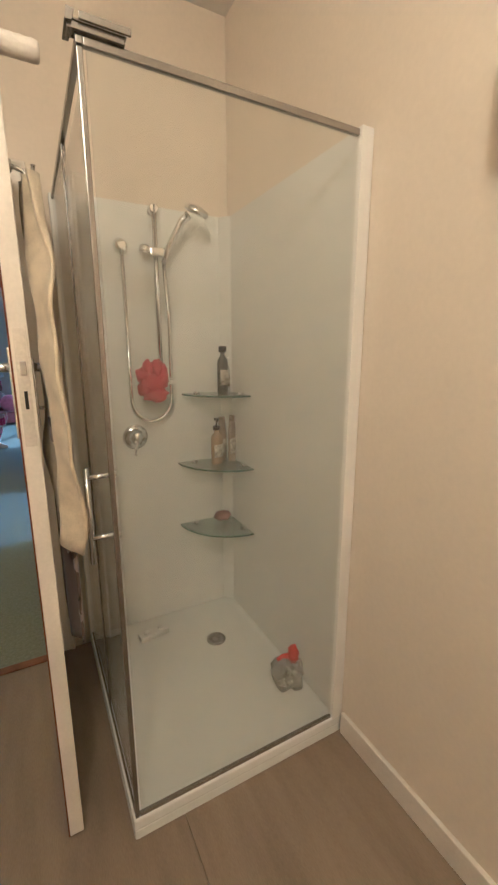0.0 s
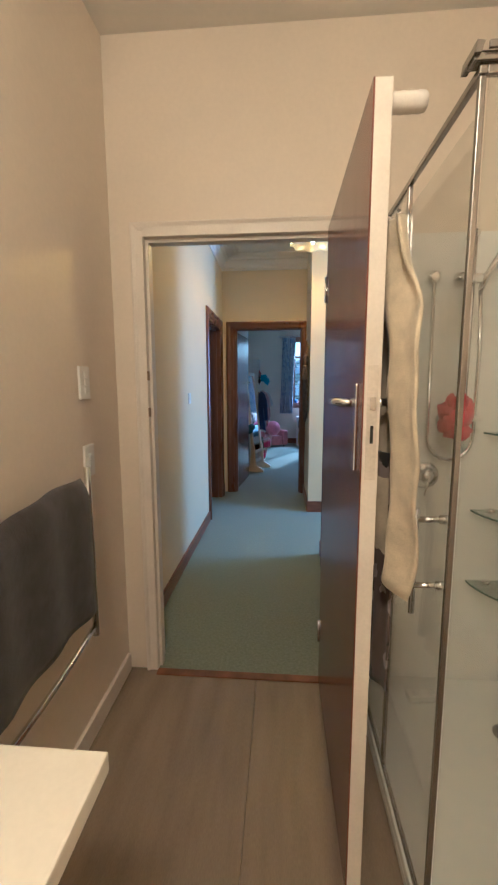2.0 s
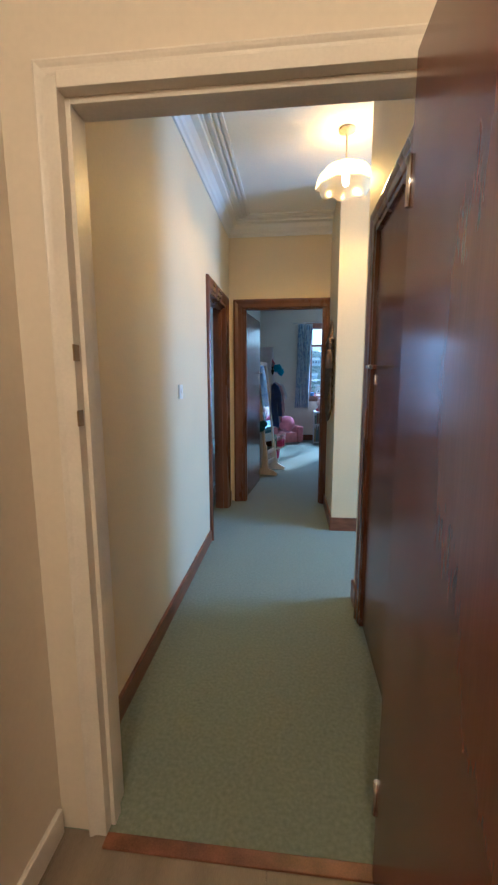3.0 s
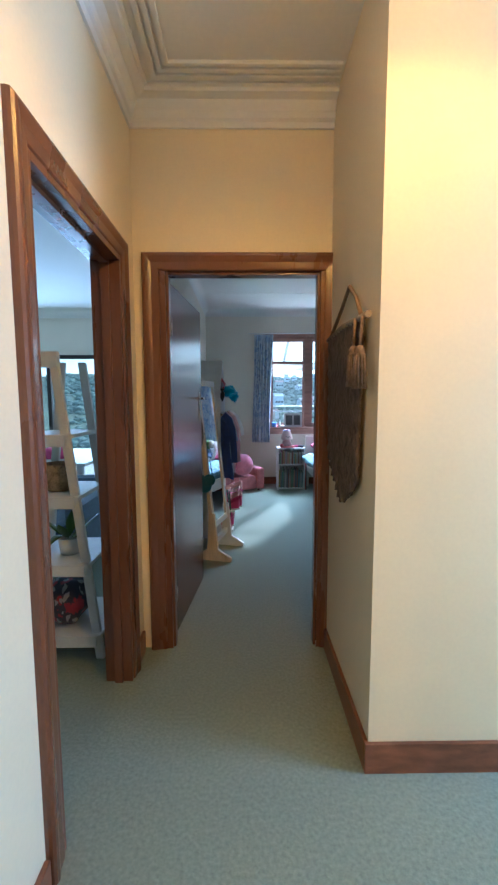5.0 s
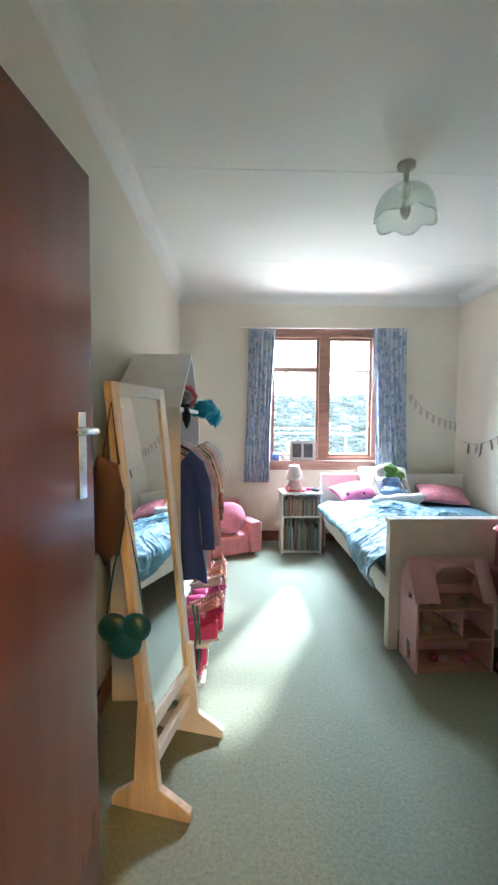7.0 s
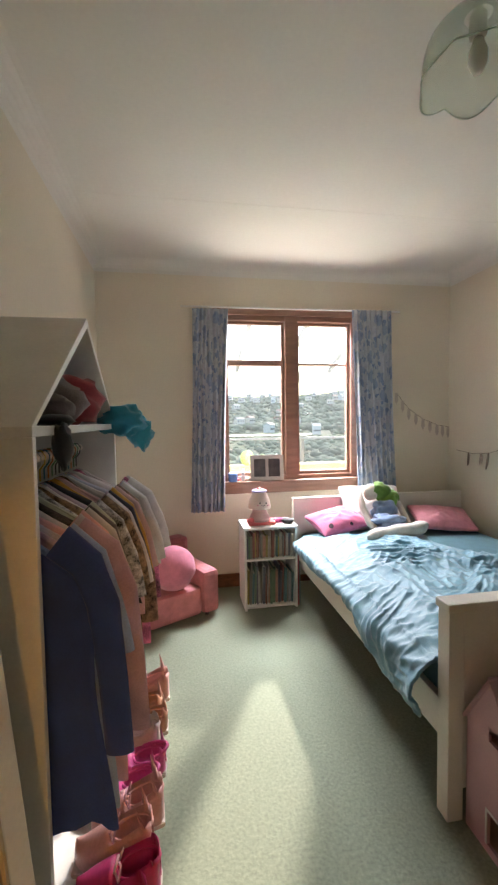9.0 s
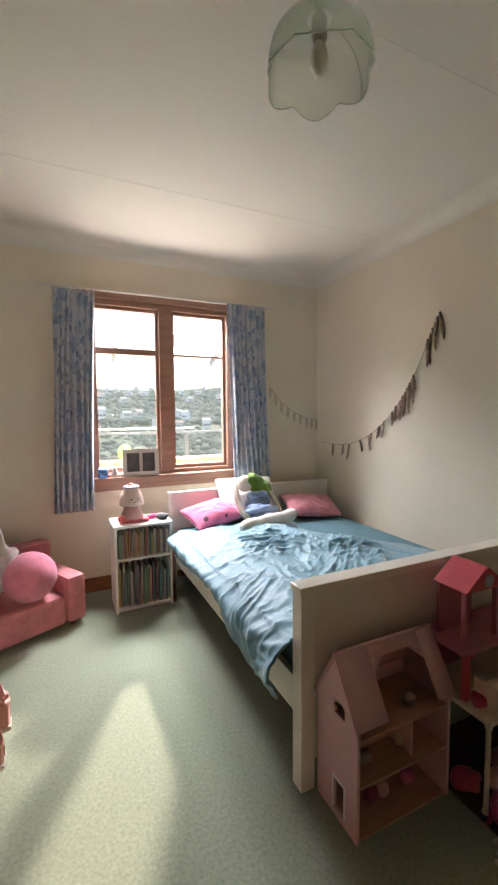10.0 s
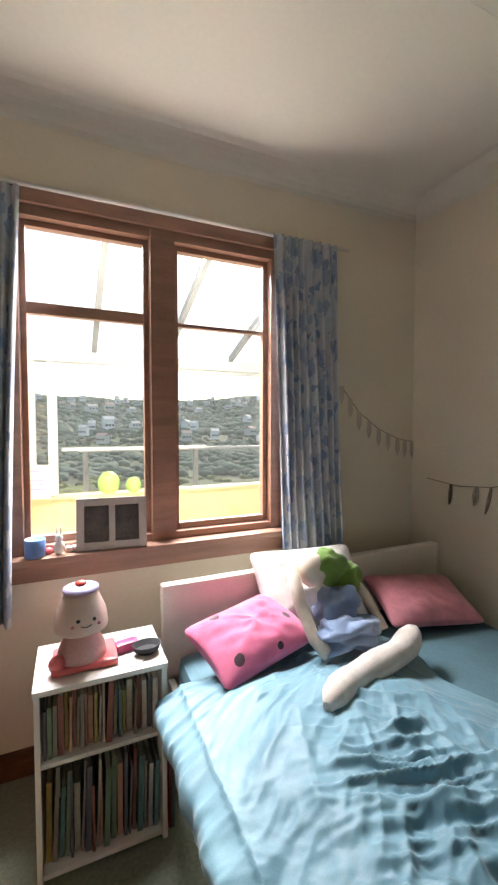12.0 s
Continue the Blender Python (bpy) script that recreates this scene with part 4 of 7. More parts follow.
mh = thing("macrame_hanging", pose(0.078, 4.8, 0), "grey-brown macrame wall hanging with tassels", "wall hanging")
b = B()
tube(b, [(-0.025, -0.33, 1.685), (-0.03, 0.0, 1.7), (-0.025, 0.33, 1.69)], 0.012, 10)
part("dowel", b, mat("driftwood", (0.3, 0.22, 0.14), 0.7, var=0.3, scale=20), mh)
b = B()
tube(b, [(-0.025, -0.24, 1.7), (-0.012, -0.12, 1.79), (-0.008, 0.0, 1.865), (-0.012, 0.13, 1.79), (-0.025, 0.27, 1.7)], 0.008, 8)
part("cord", b, mat("brown_cord", (0.22, 0.15, 0.09), 0.9, bump=0.5), mh)
M_MAC = mat("grey_brown_cotton", (0.12, 0.085, 0.06), 0.95, var=0.4, scale=18, bump=0.9, fine=90, stretch=(1, 9, 1))
b = B()


def mac(u, v):
    y = -0.24 + 0.54 * u
    low = 0.95 + 0.32 * abs(u - 0.42) ** 1.2 + 0.03 * noise.noise(Vector((u * 30, 0, 0)))
    return (-0.03 + 0.008 * math.sin(u * 70) + 0.004 * math.sin(v * 60), y * (1 - 0.12 * v), 1.69 + (low - 1.69) * v)


sheet(b, 80, 24, mac, 0.014)
part("knotted_panel", b, M_MAC, mh)
for y, z in ((-0.22, 1.69), (-0.31, 1.68)):
    b = B()
    tube(b, [(-0.04, y, z), (-0.045, y, z - 0.1)], 0.006, 8)
    for k in range(12):
        a = k * math.pi / 6
        tube(b, [(-0.045, y, z - 0.1), (-0.045 + 0.018 * math.cos(a), y + 0.02 * math.sin(a), z - 0.14), (-0.045 + 0.022 * math.cos(a), y + 0.03 * math.sin(a), z - 0.25)], 0.004, 6)
    blob(b, (-0.045, y, z - 0.12), (0.018, 0.018, 0.022), 12)
    part("tassel", b, mat("tan_cotton", (0.24, 0.16, 0.1), 0.95, var=0.25, scale=30, bump=0.6), mh, "tan cotton tassel")

# ---- living room things seen through the doorway ----
ls = thing("ladder_shelf", pose(-1.4, 5.3, 0), "white painted ladder shelf", "shelf")
M_LAD = mat("off_white_paint", (0.72, 0.7, 0.66), 0.5, var=0.06)
for sx in (-1, 1):
    b = B()
    prism(b, [(sx * 0.24 - 0.022, 0), (sx * 0.24 + 0.022, 0), (sx * 0.06 + 0.022, 1.62), (sx * 0.06 - 0.022, 1.62)], "y", -0.17, -0.14, 0.003)
    part("side_rail", b, M_LAD, ls)
    b = B()
    prism(b, [(sx * 0.24 - 0.022, 0), (sx * 0.24 + 0.022, 0), (sx * 0.06 + 0.022, 1.62), (sx * 0.06 - 0.022, 1.62)], "y", 0.2, 0.23, 0.003)
    part("back_rail", b, M_LAD, ls)
for z in (0.13, 0.52, 0.88, 1.2):
    w = 0.24 - 0.18 * z / 1.62 + 0.03
    b = B()
    box(b, (-w, -0.2, z), (w, 0.24, z + 0.02), 0.003)
    box(b, (-w + 0.02, -0.21, z - 0.04), (w - 0.02, -0.19, z + 0.021), 0.002)
    part("board", b, M_LAD, ls)
b = B()
box(b, (-0.085, -0.175, 1.56), (0.085, -0.135, 1.64), 0.004)
part("head", b, M_LAD, ls)
b = B()
blob(b, (0, 0, 0.11), (0.12, 0.13, 0.11), 22, 0.3, power=3)
solo("fabric_bag", b, floral_mat("dark_floral", (0.04, 0.04, 0.06), (0.3, 0.03, 0.05), (0.35, 0.33, 0.3)), pose(-1.4, 5.3, 0.152), "dark floral fabric bag on the bottom board", "bag")
b = B()
lathe(b, [(0.06, 0), (0.085, 0.02), (0.09, 0.14), (0.085, 0.15), (0.08, 0.145), (0.07, 0.02)], 24)
solo("basket", b, mat("seagrass", (0.3, 0.22, 0.13), 0.9, var=0.35, scale=40, bump=0.9), pose(-1.4, 5.28, 0.902), "woven seagrass basket on the shelf", "basket")
pl = thing("leafy_plant", pose(-1.36, 5.28, 0.542), "green leafy plant in a white pot", "plant")
b = B()
lathe(b, [(0.05, 0), (0.065, 0.09), (0.06, 0.09), (0.05, 0.03)], 20)
part("pot", b, M_PLAST, pl)
for k in range(9):
    b = B()
    a = k * 2.4
    L = 0.1 + 0.02 * (k % 3)

    def leaf(u, v):
        w = 0.028 * math.sin(math.pi * min(1, u * 0.97 + 0.02))
        r = 0.02 + L * u
        return (r * math.cos(a) - w * (v - 0.5) * 2 * math.sin(a), r * math.sin(a) + w * (v - 0.5) * 2 * math.cos(a), 0.09 + 0.12 * u - 0.14 * u * u * (k % 2))
    sheet(b, 8, 2, leaf, 0.001)
    part("leaf", b, mat("green_leaf", (0.09, 0.16, 0.03), 0.45, var=0.3), pl)
tb = thing("dining_table", pose(-3.0, 8.2, 0), "white topped table beside the glass doors", "table")
b = B()
box(b, (-0.7, -0.9, 0.71), (0.95, 0.5, 0.745), 0.006)
part("tabletop", b, M_WHITE, tb)
for x in (-0.62, 0.87):
    for y in (-0.82, 0.42):
        b = B()
        box(b, (x - 0.03, y - 0.03, 0), (x + 0.03, y + 0.03, 0.708), 0.004)
        part("leg", b, M_WHITE, tb)
b = B()
blob(b, (0, 0, 0.12), (0.2, 0.16, 0.13), 20, 0.4, seed=6)
solo("yellow_cloth", b, cloth("yellow", (0.6, 0.42, 0.05)), pose(-3.35, 7.75, 0.74), "crumpled mustard yellow cloth on the table", "cloth")
b = B()
blob(b, (0, 0, 0.06), (0.18, 0.14, 0.08), 18, 0.5, seed=7)
solo("pink_cloth", b, M_HOT, pose(-2.55, 7.75, 0.74), "bright pink cloth on the table", "cloth")
sc = thing("sofa", pose(-2.6, 6.6, 0), "blue-grey upholstered two-seat sofa", "sofa")
M_SOFA = cloth("blue_grey", (0.12, 0.17, 0.24))
for nm, lo, hi in (("seat", (-0.8, -0.4, 0.12), (0.8, 0.4, 0.42)), ("backrest", (-0.8, 0.28, 0.42), (0.8, 0.45, 0.68)), ("armrest", (-0.95, -0.42, 0.05), (-0.802, 0.45, 0.58)), ("armrest", (0.802, -0.42, 0.05), (0.95, 0.45, 0.58))):
    b = B()
    box(b, lo, hi, 0.05)
    part(nm, b, M_SOFA, sc)
for x in (-0.8, 0.8):
    b = B()
    box(b, (x - 0.04, -0.36, 0.0), (x + 0.04, 0.36, 0.13), 0.005)
    part("foot", b, M_BLACK, sc)
b = B()
sheet(b, 60, 4, lambda u, v: (-4.75 + 0.5 * u, 9.78 + 0.03 * math.sin(u * 60), 2.25 - 2.2 * v), 0.004)
solo("long_curtain", b, cloth("charcoal", (0.06, 0.06, 0.07)), AT((0, 0, 0)), "dark full-length curtain beside the glass doors", "curtain")


# ---- bedroom things ----
# curtains
M_CURT = floral_mat("blue_leaf_print", (0.46, 0.5, 0.54), (0.28, 0.35, 0.47), (0.2, 0.27, 0.41))


def curtain(x0, x1, z0, z1, label, lean=0.0, folds=7):
    t = thing("curtain", pose((x0 + x1) / 2, 9.77, z1), label, "curtain", "bedroom curtains")
    w = x1 - x0
    b = B()

    def f(u, v):
        a = 0.012 + 0.02 * v
        return (-w / 2 + w * u + lean * v + 0.01 * math.sin(9 * u + 3 * v), a * math.sin(u * folds * 2 * math.pi + 0.6 * math.sin(4 * v)) - 0.03 * v, -(z1 - z0) * v)
    sheet(b, 120, 24, f, 0.003)
    part("cloth", b, M_CURT, t)


curtain(-0.2, 0.1, 0.72, 2.47, "blue leaf-print curtain drawn aside", -0.05)
curtain(1.24, 1.62, 0.72, 2.5, "blue leaf-print curtain drawn aside behind the bed", 0.05, 8)
b = B()
rod(b, (-0.3, 9.79, 2.49), (1.72, 9.79, 2.5), 0.009, 10)
solo("curtain_rod", b, M_WHITE, AT((0, 0, 0)), "thin white curtain rod above the window", "curtain rod")

# ceiling light
pl = thing("bedroom_pendant_light", pose(0.62, 7.42, HC), "unlit clear glass ceiling light with a scalloped rim", "light")
b = B()
lathe(b, [(0.05, 0), (0.05, -0.02), (0.018, -0.03), (0.012, -0.12), (0.025, -0.13), (0.025, -0.19), (0.018, -0.2)], 18)
part("fitting", b, mat("aged_white_fitting", (0.5, 0.47, 0.4), 0.4), pl)
M_CLR = shade_mat("clear_ribbed_glass", (0.75, 0.85, 0.75), 0.72)
s = part("shade", scallop(0.17, 0.16, 6, 0.04, 0.03), M_CLR, pl, "fluted clear glass shade")
s.location = (0, 0, -0.13)
b = B()
rim = []
for k in range(97):
    a = 2 * math.pi * k / 96
    rr = 0.17 * (1 + 0.045 * math.cos(6 * a))
    rim.append((rr * math.cos(a), rr * math.sin(a), -0.29 - 0.03 * abs(math.cos(3 * a))))
tube(b, rim, 0.0022, 6)
part("rim", b, mat("greenish_glass_rim", (0.5, 0.56, 0.48), 0.15, var=0.1, bump=0), pl, "thick greenish glass rim")
b = B()
lathe(b, [(0.013, -0.2), (0.028, -0.24), (0.028, -0.27), (0.014, -0.3), (0, -0.302)], 16)
part("bulb", b, M_PLAST, pl, "unlit white bulb")

# bed
bed = thing("bed", pose(0, 0, 0), "white painted double bed with panelled ends", "bed")
BX0, BX1, BY0, BY1 = 0.625, 2.25, 7.53, 9.66
M_BED = mat("ivory_painted_wood", (0.74, 0.69, 0.6), 0.42, var=0.06, scale=5, bump=0.06)
b = B()
box(b, (BX0, BY0, 0.12), (BX1, BY0 + 0.055, 0.8), 0.004)
foot = part("footboard", b, M_BED, bed)
b = B()
box(b, (BX0 - 0.012, BY0 - 0.012, 0.8), (BX1 + 0.012, BY0 + 0.067, 0.832), 0.005)
part("cap_rail", b, M_BED, foot)
b = B()
box(b, (BX0 + 0.1, BY0 - 0.006, 0.16), (BX1 - 0.1, BY0 - 0.0005, 0.19), 0.002)
part("bottom_trim", b, M_BED, foot)
for x in (BX0 - 0.004, BX1 - 0.06):
    b = B()
    box(b, (x, BY0 - 0.005, 0), (x + 0.064, BY0 + 0.06, 0.799), 0.004)
    part("post", b, M_BED, bed)
b = B()
box(b, (BX0, BY1 - 0.05, 0.15), (BX1, BY1, 0.83), 0.006)
part("headboard", b, M_BED, bed)
for x in (BX0, BX1 - 0.06):
    b = B()
    box(b, (x, BY1 - 0.055, 0), (x + 0.06, BY1 + 0.003, 0.3), 0.004)
    part("post", b, M_BED, bed)
for x in (BX0 + 0.02, BX1 - 0.05):
    b = B()
    box(b, (x, BY0 + 0.06, 0.27), (x + 0.03, BY1 - 0.055, 0.42), 0.004)
    part("side_rail", b, M_BED, bed)
b = B()
for k in range(12):
    y = BY0 + 0.15 + k * 0.165
    box(b, (BX0 + 0.05, y, 0.29), (BX1 - 0.05, y + 0.08, 0.31), 0.002)
part("slat_base", b, M_PINE, bed)
b = B()
box(b, (BX0 + 0.055, BY0 + 0.065, 0.312), (BX1 - 0.055, BY1 - 0.06, 0.53), 0.05)
solo("mattress", b, mat("teal_fitted_sheet", (0.11, 0.21, 0.25), 0.85, var=0.12, scale=8, bump=0.3), AT((0, 0, 0)), "mattress in a dark teal fitted sheet", "mattress")

b = B()


def crease(a, along, s, seed, sharp):
    """Soft parallel folds across a, wandering along the other way; 0 to 1."""
    n = noise.noise(Vector((a * s, along * s * 0.22, seed)))
    return (1 - min(1, abs(n) * 2.2)) ** sharp


def duvet(u, v):
    y = BY0 + 0.072 + (9.3 - BY0 - 0.072) * v
    far = 1.5 + 0.55 * smoothstep(0.25, 0.75, 1 - v) + 0.12 * noise.noise(Vector((v * 5, 3, 0)))
    side = 0.1 + 0.025 * math.sin(v * 9 + 1) + 0.1 * smoothstep(0.55, 0.1, v)
    full = side + far - BX0
    s = u * full
    p = Vector((s, y - 8.4, 0.3))
    w1, w2 = noise.noise(p * 2.6), noise.noise(p * 2.4 + Vector((7, 1, 0)))
    f1, f2 = noise.noise(p * 7 + Vector((1, 8, 0))), noise.noise(p * 7 + Vector((5, 3, 0)))
    qx, qy = p.x + 0.085 * w1 + 0.014 * f1, p.y + 0.085 * w2 + 0.014 * f2
    amp = (0.2 + 0.8 * smoothstep(1.0, 0.6, u)) * (1 - 0.4 * smoothstep(0.5, 0.75, v))
    fold, total = 0.0, 1e-6
    # patches of folds, each patch running its own way
    for i, ang in enumerate((0.35, 1.25, -0.55, 2.2)):
        c, n = math.cos(ang), math.sin(ang)
        a, l = qx * n + qy * c, (qx * c - qy * n) * 1.5
        wt = 0.025 + max(0.0, 0.25 + noise.noise(p * 2.4 + Vector((i * 13.7, 4, 1)))) ** 2
        h = 0.032 * crease(a, l, 7.0, 2 + 3 * i, 1.5) + 0.026 * crease(a, l, 15.0, 7 + 3 * i, 1.5) + 0.009 * crease(a, l, 30.0, 5 + 3 * i, 1.3)
        fold += wt * h
        total += wt
    calm = 0.6 + 0.6 * smoothstep(-0.3, 0.25, noise.noise(p * 2.0 + Vector((9, 2, 0))))
    fold = fold / total * calm - 0.012 + 0.02 * noise.noise(p * 3.0)
    puff = 0.055 * (0.4 + 0.6 * smoothstep(0, 0.1, v)) * smoothstep(1.0, 0.85, v) * smoothstep(1, 0.75, u)
    if s < side:
        d = side - s
        r = 0.045
        x = BX0 - 0.008 - r * math.sin(min(1, d / r) * math.pi / 2) - (fold * 0.9 + 0.03 * math.sin(math.pi * min(1, d / side))) * min(1, d / 0.03)
        z = 0.575 - d * 0.98 + fold * amp * smoothstep(0.08, 0, d)
        return (x, y, z)
    x = BX0 - 0.008 + 0.03 * smoothstep(side, side + 0.15, s) + (s - side)
    return (min(x, 2.2), y, max(0.556 + 0.25 * fold, 0.582 + puff * smoothstep(side, side + 0.2, s) + fold * amp * 1.25))


sheet(b, 280, 300, duvet, 0.012)
solo("duvet", b, M_DUVET, AT((0, 0, 0)), "rumpled blue cotton duvet on an unmade bed", "duvet")


def pillow(c, size, rot, material, label, seed, extras=None):
    b = B()
    t = bmesh.new()
    bmesh.ops.create_uvsphere(t, u_segments=64, v_segments=40, radius=1)
    for v in t.verts:
        d = v.co
        x, y = max(-1, min(1, d.x * 1.35)), max(-1, min(1, d.y * 1.35))
        edge = max(abs(x), abs(y))
        h = d.z * (1 - 0.65 * edge ** 4)
        k = 1 + 0.1 * noise.noise(Vector((x * 2.5 + seed, y * 2.5, d.z)))
        cr = 0.09 * noise.noise(Vector((x * 5, y * 5 + seed, 1))) + 0.13 * (1 - min(1, 3 * abs(noise.noise(Vector((x * 2.2 + y * 2.4, y * 0.9 - x * 0.8 + seed, 2)))))) ** 1.5
        v.co = Vector((x * size[0] * (1 - 0.08 * (1 - y * y)), y * size[1] * (1 - 0.08 * (1 - x * x)), (h * k + cr * (1 - edge * edge)) * size[2]))
    merge(b, t, None, 0, True)
    return solo("pillow", b, material, pose(*c, *rot), label, "pillow", "pillows on the bed")


def dotted(name, base, dot):
    m = cloth(name, base)
    nt = m.node_tree
    bs = nt.nodes["Principled BSDF"]
    src = bs.inputs["Base Color"].links[0].from_socket
    co = nt.nodes.new("ShaderNodeTexCoord")
    vo = nt.nodes.new("ShaderNodeTexVoronoi")
    vo.inputs["Scale"].default_value = 6.5
    lt = nt.nodes.new("ShaderNodeMath")
    lt.operation = "LESS_THAN"
    lt.inputs[1].default_value = 0.19
    mx = nt.nodes.new("ShaderNodeMix")
    mx.data_type = "RGBA"
    nt.links.new(co.outputs["Object"], vo.inputs["Vector"])
    nt.links.new(vo.outputs["Distance"], lt.inputs[0])
    nt.links.new(lt.outputs[0], mx.inputs["Factor"])
    nt.links.new(src, mx.inputs[6])
    mx.inputs[7].default_value = (*dot, 1)
    nt.links.new(mx.outputs[2], bs.inputs["Base Color"])
    return m


M_PPIL = dotted("pink_print", (0.62, 0.13, 0.24), (0.05, 0.02, 0.03))
pillow((0.93, 9.36, 0.68), (0.23, 0.16, 0.075), (18, -6, 14), M_PPIL, "hot pink pillow with dark printed spots", 1)
pillow((1.3, 9.5, 0.77), (0.27, 0.19, 0.08), (48, 0, -6), cloth("white_cotton", (0.72, 0.68, 0.64)), "white pillow leaning on the headboard", 3)
pillow((1.9, 9.4, 0.64), (0.26, 0.17, 0.07), (22, 4, -10), cloth("dusty_pink", (0.6, 0.22, 0.26)), "dusty pink pillow by the wall", 5)

# soft toy and long cushion
b = B()
tube(b, [(1.12, 9.36, 0.93), (1.12, 9.3, 0.8), (1.14, 9.22, 0.68), (1.17, 9.16, 0.64)], lambda q: 0.026 + 0.004 * math.sin(9 * q), 14, 0)
tube(b, [(1.36, 9.36, 0.9), (1.45, 9.3, 0.78), (1.47, 9.2, 0.66)], lambda q: 0.024, 14, 0)
blob(b, (1.22, 9.36, 0.9), (0.07, 0.055, 0.07), 18, 0.1, mi=0)
blob(b, (1.3, 9.36, 0.9), (0.09, 0.05, 0.075), 28, 0.3, pose(0, 0, 0, 0, 35, 0), 1, 2.6)
blob(b, (1.38, 9.34, 0.83), (0.07, 0.05, 0.08), 24, 0.3, pose(0, 0, 0, 0, 40, 0), 1, 2.4, 3)
blob(b, (1.3, 9.29, 0.76), (0.1, 0.06, 0.075), 26, 0.5, mi=2, power=2.6)
blob(b, (1.3, 9.2, 0.69), (0.13, 0.08, 0.055), 26, 0.6, mi=2, power=2.8, seed=4)
solo("soft_toy", b, [cloth("cream_plush", (0.62, 0.52, 0.42)), cloth("green_plush", (0.13, 0.24, 0.035)), cloth("denim", (0.2, 0.28, 0.42))], AT((0, 0, 0)), "cream plush toy in green top and denim shorts", "soft toy")
b = B()
tube(b, [(0.98 + 0.62 * k / 14, 8.9 + 0.24 * k / 14 + 0.02 * math.sin(k * 0.5), 0.66 + 0.004 * math.sin(k)) for k in range(15)], lambda q: 0.016 + 0.004 * math.sin(17 * q) + 0.034 * min(1, 6 * q, 6 * (1 - q)) ** 0.5, 18)
solo("long_cushion", b, cloth("white_plush", (0.62, 0.56, 0.5)), AT((0, 0, 0)), "long white plush cushion on the duvet", "cushion")

# bedside bookcase
bc = thing("bookcase", pose(0.15, 9.33, 0), "small white two-tier bookcase", "bookcase")
for nm, lo, hi in (("side_panel", (0, 0, 0), (0.018, 0.3, 0.646)), ("side_panel", (0.412, 0, 0), (0.43, 0.3, 0.646)), ("top", (-0.004, -0.006, 0.646), (0.434, 0.3, 0.665)), ("shelf", (0.018, 0.005, 0.395), (0.412, 0.295, 0.411)), ("shelf", (0.018, 0.005, 0.015), (0.412, 0.295, 0.033)), ("back_panel", (0.018, 0.295, 0.033), (0.412, 0.3, 0.646))):
    b = B()
    box(b, lo, hi, 0.002)
    part(nm, b, M_WHITE, bc)
rb = random.Random(4)
BOOKC = [(0.3, 0.28, 0.24), (0.5, 0.45, 0.36), (0.12, 0.25, 0.26), (0.55, 0.52, 0.48), (0.3, 0.12, 0.1), (0.45, 0.36, 0.12), (0.14, 0.14, 0.18), (0.55, 0.3, 0.22), (0.2, 0.3, 0.2), (0.4, 0.4, 0.42)]
BM = [mat("book_cover", BOOKC[0], 0.5)] + [mat("book_cover_%s" % n, c, 0.5, var=0.15, scale=25) for n, c in zip("abcdefghi", BOOKC[1:])]
M_PAGES = mat("book_pages", (0.7, 0.64, 0.52), 0.9, var=0.1, scale=60)
for z, hmin, hmax, x, end in ((0.412, 0.16, 0.215, 0.172, 0.555), (0.034, 0.24, 0.33, 0.172, 0.555)):
    while x < end - 0.01:
        w, h = rb.uniform(0.006, 0.02), rb.uniform(hmin, hmax)
        w = min(w, end - x)
        tilt = rb.uniform(1, 8) if rb.random() < 0.8 else 0
        bk = thing("book", pose(x + 0.002, 9.35 + rb.uniform(0, 0.03), z, 0, tilt * 0.35, 0), "upright children's book in the bookcase", "book", "books in the bookcase")
        b = B()
        box(b, (0, 0.0, 0), (0.0012, 0.2, h))
        box(b, (w - 0.0015, 0.0, 0), (w - 0.0003, 0.2, h))
        box(b, (0.0012, 0.0, 0), (w - 0.0015, 0.0012, h))
        part("cover", b, rb.choice(BM), bk)
        b = B()
        box(b, (0.0014, 0.003, 0.003), (w - 0.0017, 0.196, h - 0.003))
        part("page_block", b, M_PAGES, bk)
        x += w + 0.0025 + tilt * 0.0006

# on the bookcase
lp = thing("table_lamp", pose(0.3, 9.46, 0.665), "child's lamp, pink base and white dome shade", "lamp")
b = B()
box(b, (-0.1, -0.08, 0), (0.12, 0.08, 0.028), 0.012)
blob(b, (-0.08, -0.05, 0.035), (0.03, 0.03, 0.03), 12)
part("base", b, mat("coral_plastic", (0.65, 0.14, 0.14), 0.35), lp, "coral pink base")
b = B()
lathe(b, [(0.085, 0.028), (0.08, 0.06), (0.06, 0.1), (0.058, 0.13)], 26)
part("body", b, mat("pink_translucent", (0.6, 0.36, 0.33), 0.3), lp, "pale pink body")
b = B()
lathe(b, [(0.09, 0.13), (0.092, 0.14), (0.085, 0.19), (0.06, 0.25), (0.052, 0.262)], 28)
part("shade", b, mat("blush_shade", (0.75, 0.58, 0.5), 0.5, var=0.06), lp, "blush white dome shade")
for x, z, r, mt, nm in ((-0.012, 0.185, 0.007, M_BLACK, "eye"), (0.04, 0.182, 0.007, M_BLACK, "eye"), (-0.03, 0.167, 0.006, M_PINK, "cheek"), (0.056, 0.163, 0.006, M_PINK, "cheek")):
    b = B()
    rr = 0.0865 - (z - 0.18) * 0.25
    blob(b, (x, -math.sqrt(rr * rr - x * x), z), (r, r * 0.45, r), 12)
    part(nm, b, mt, lp)
b = B()
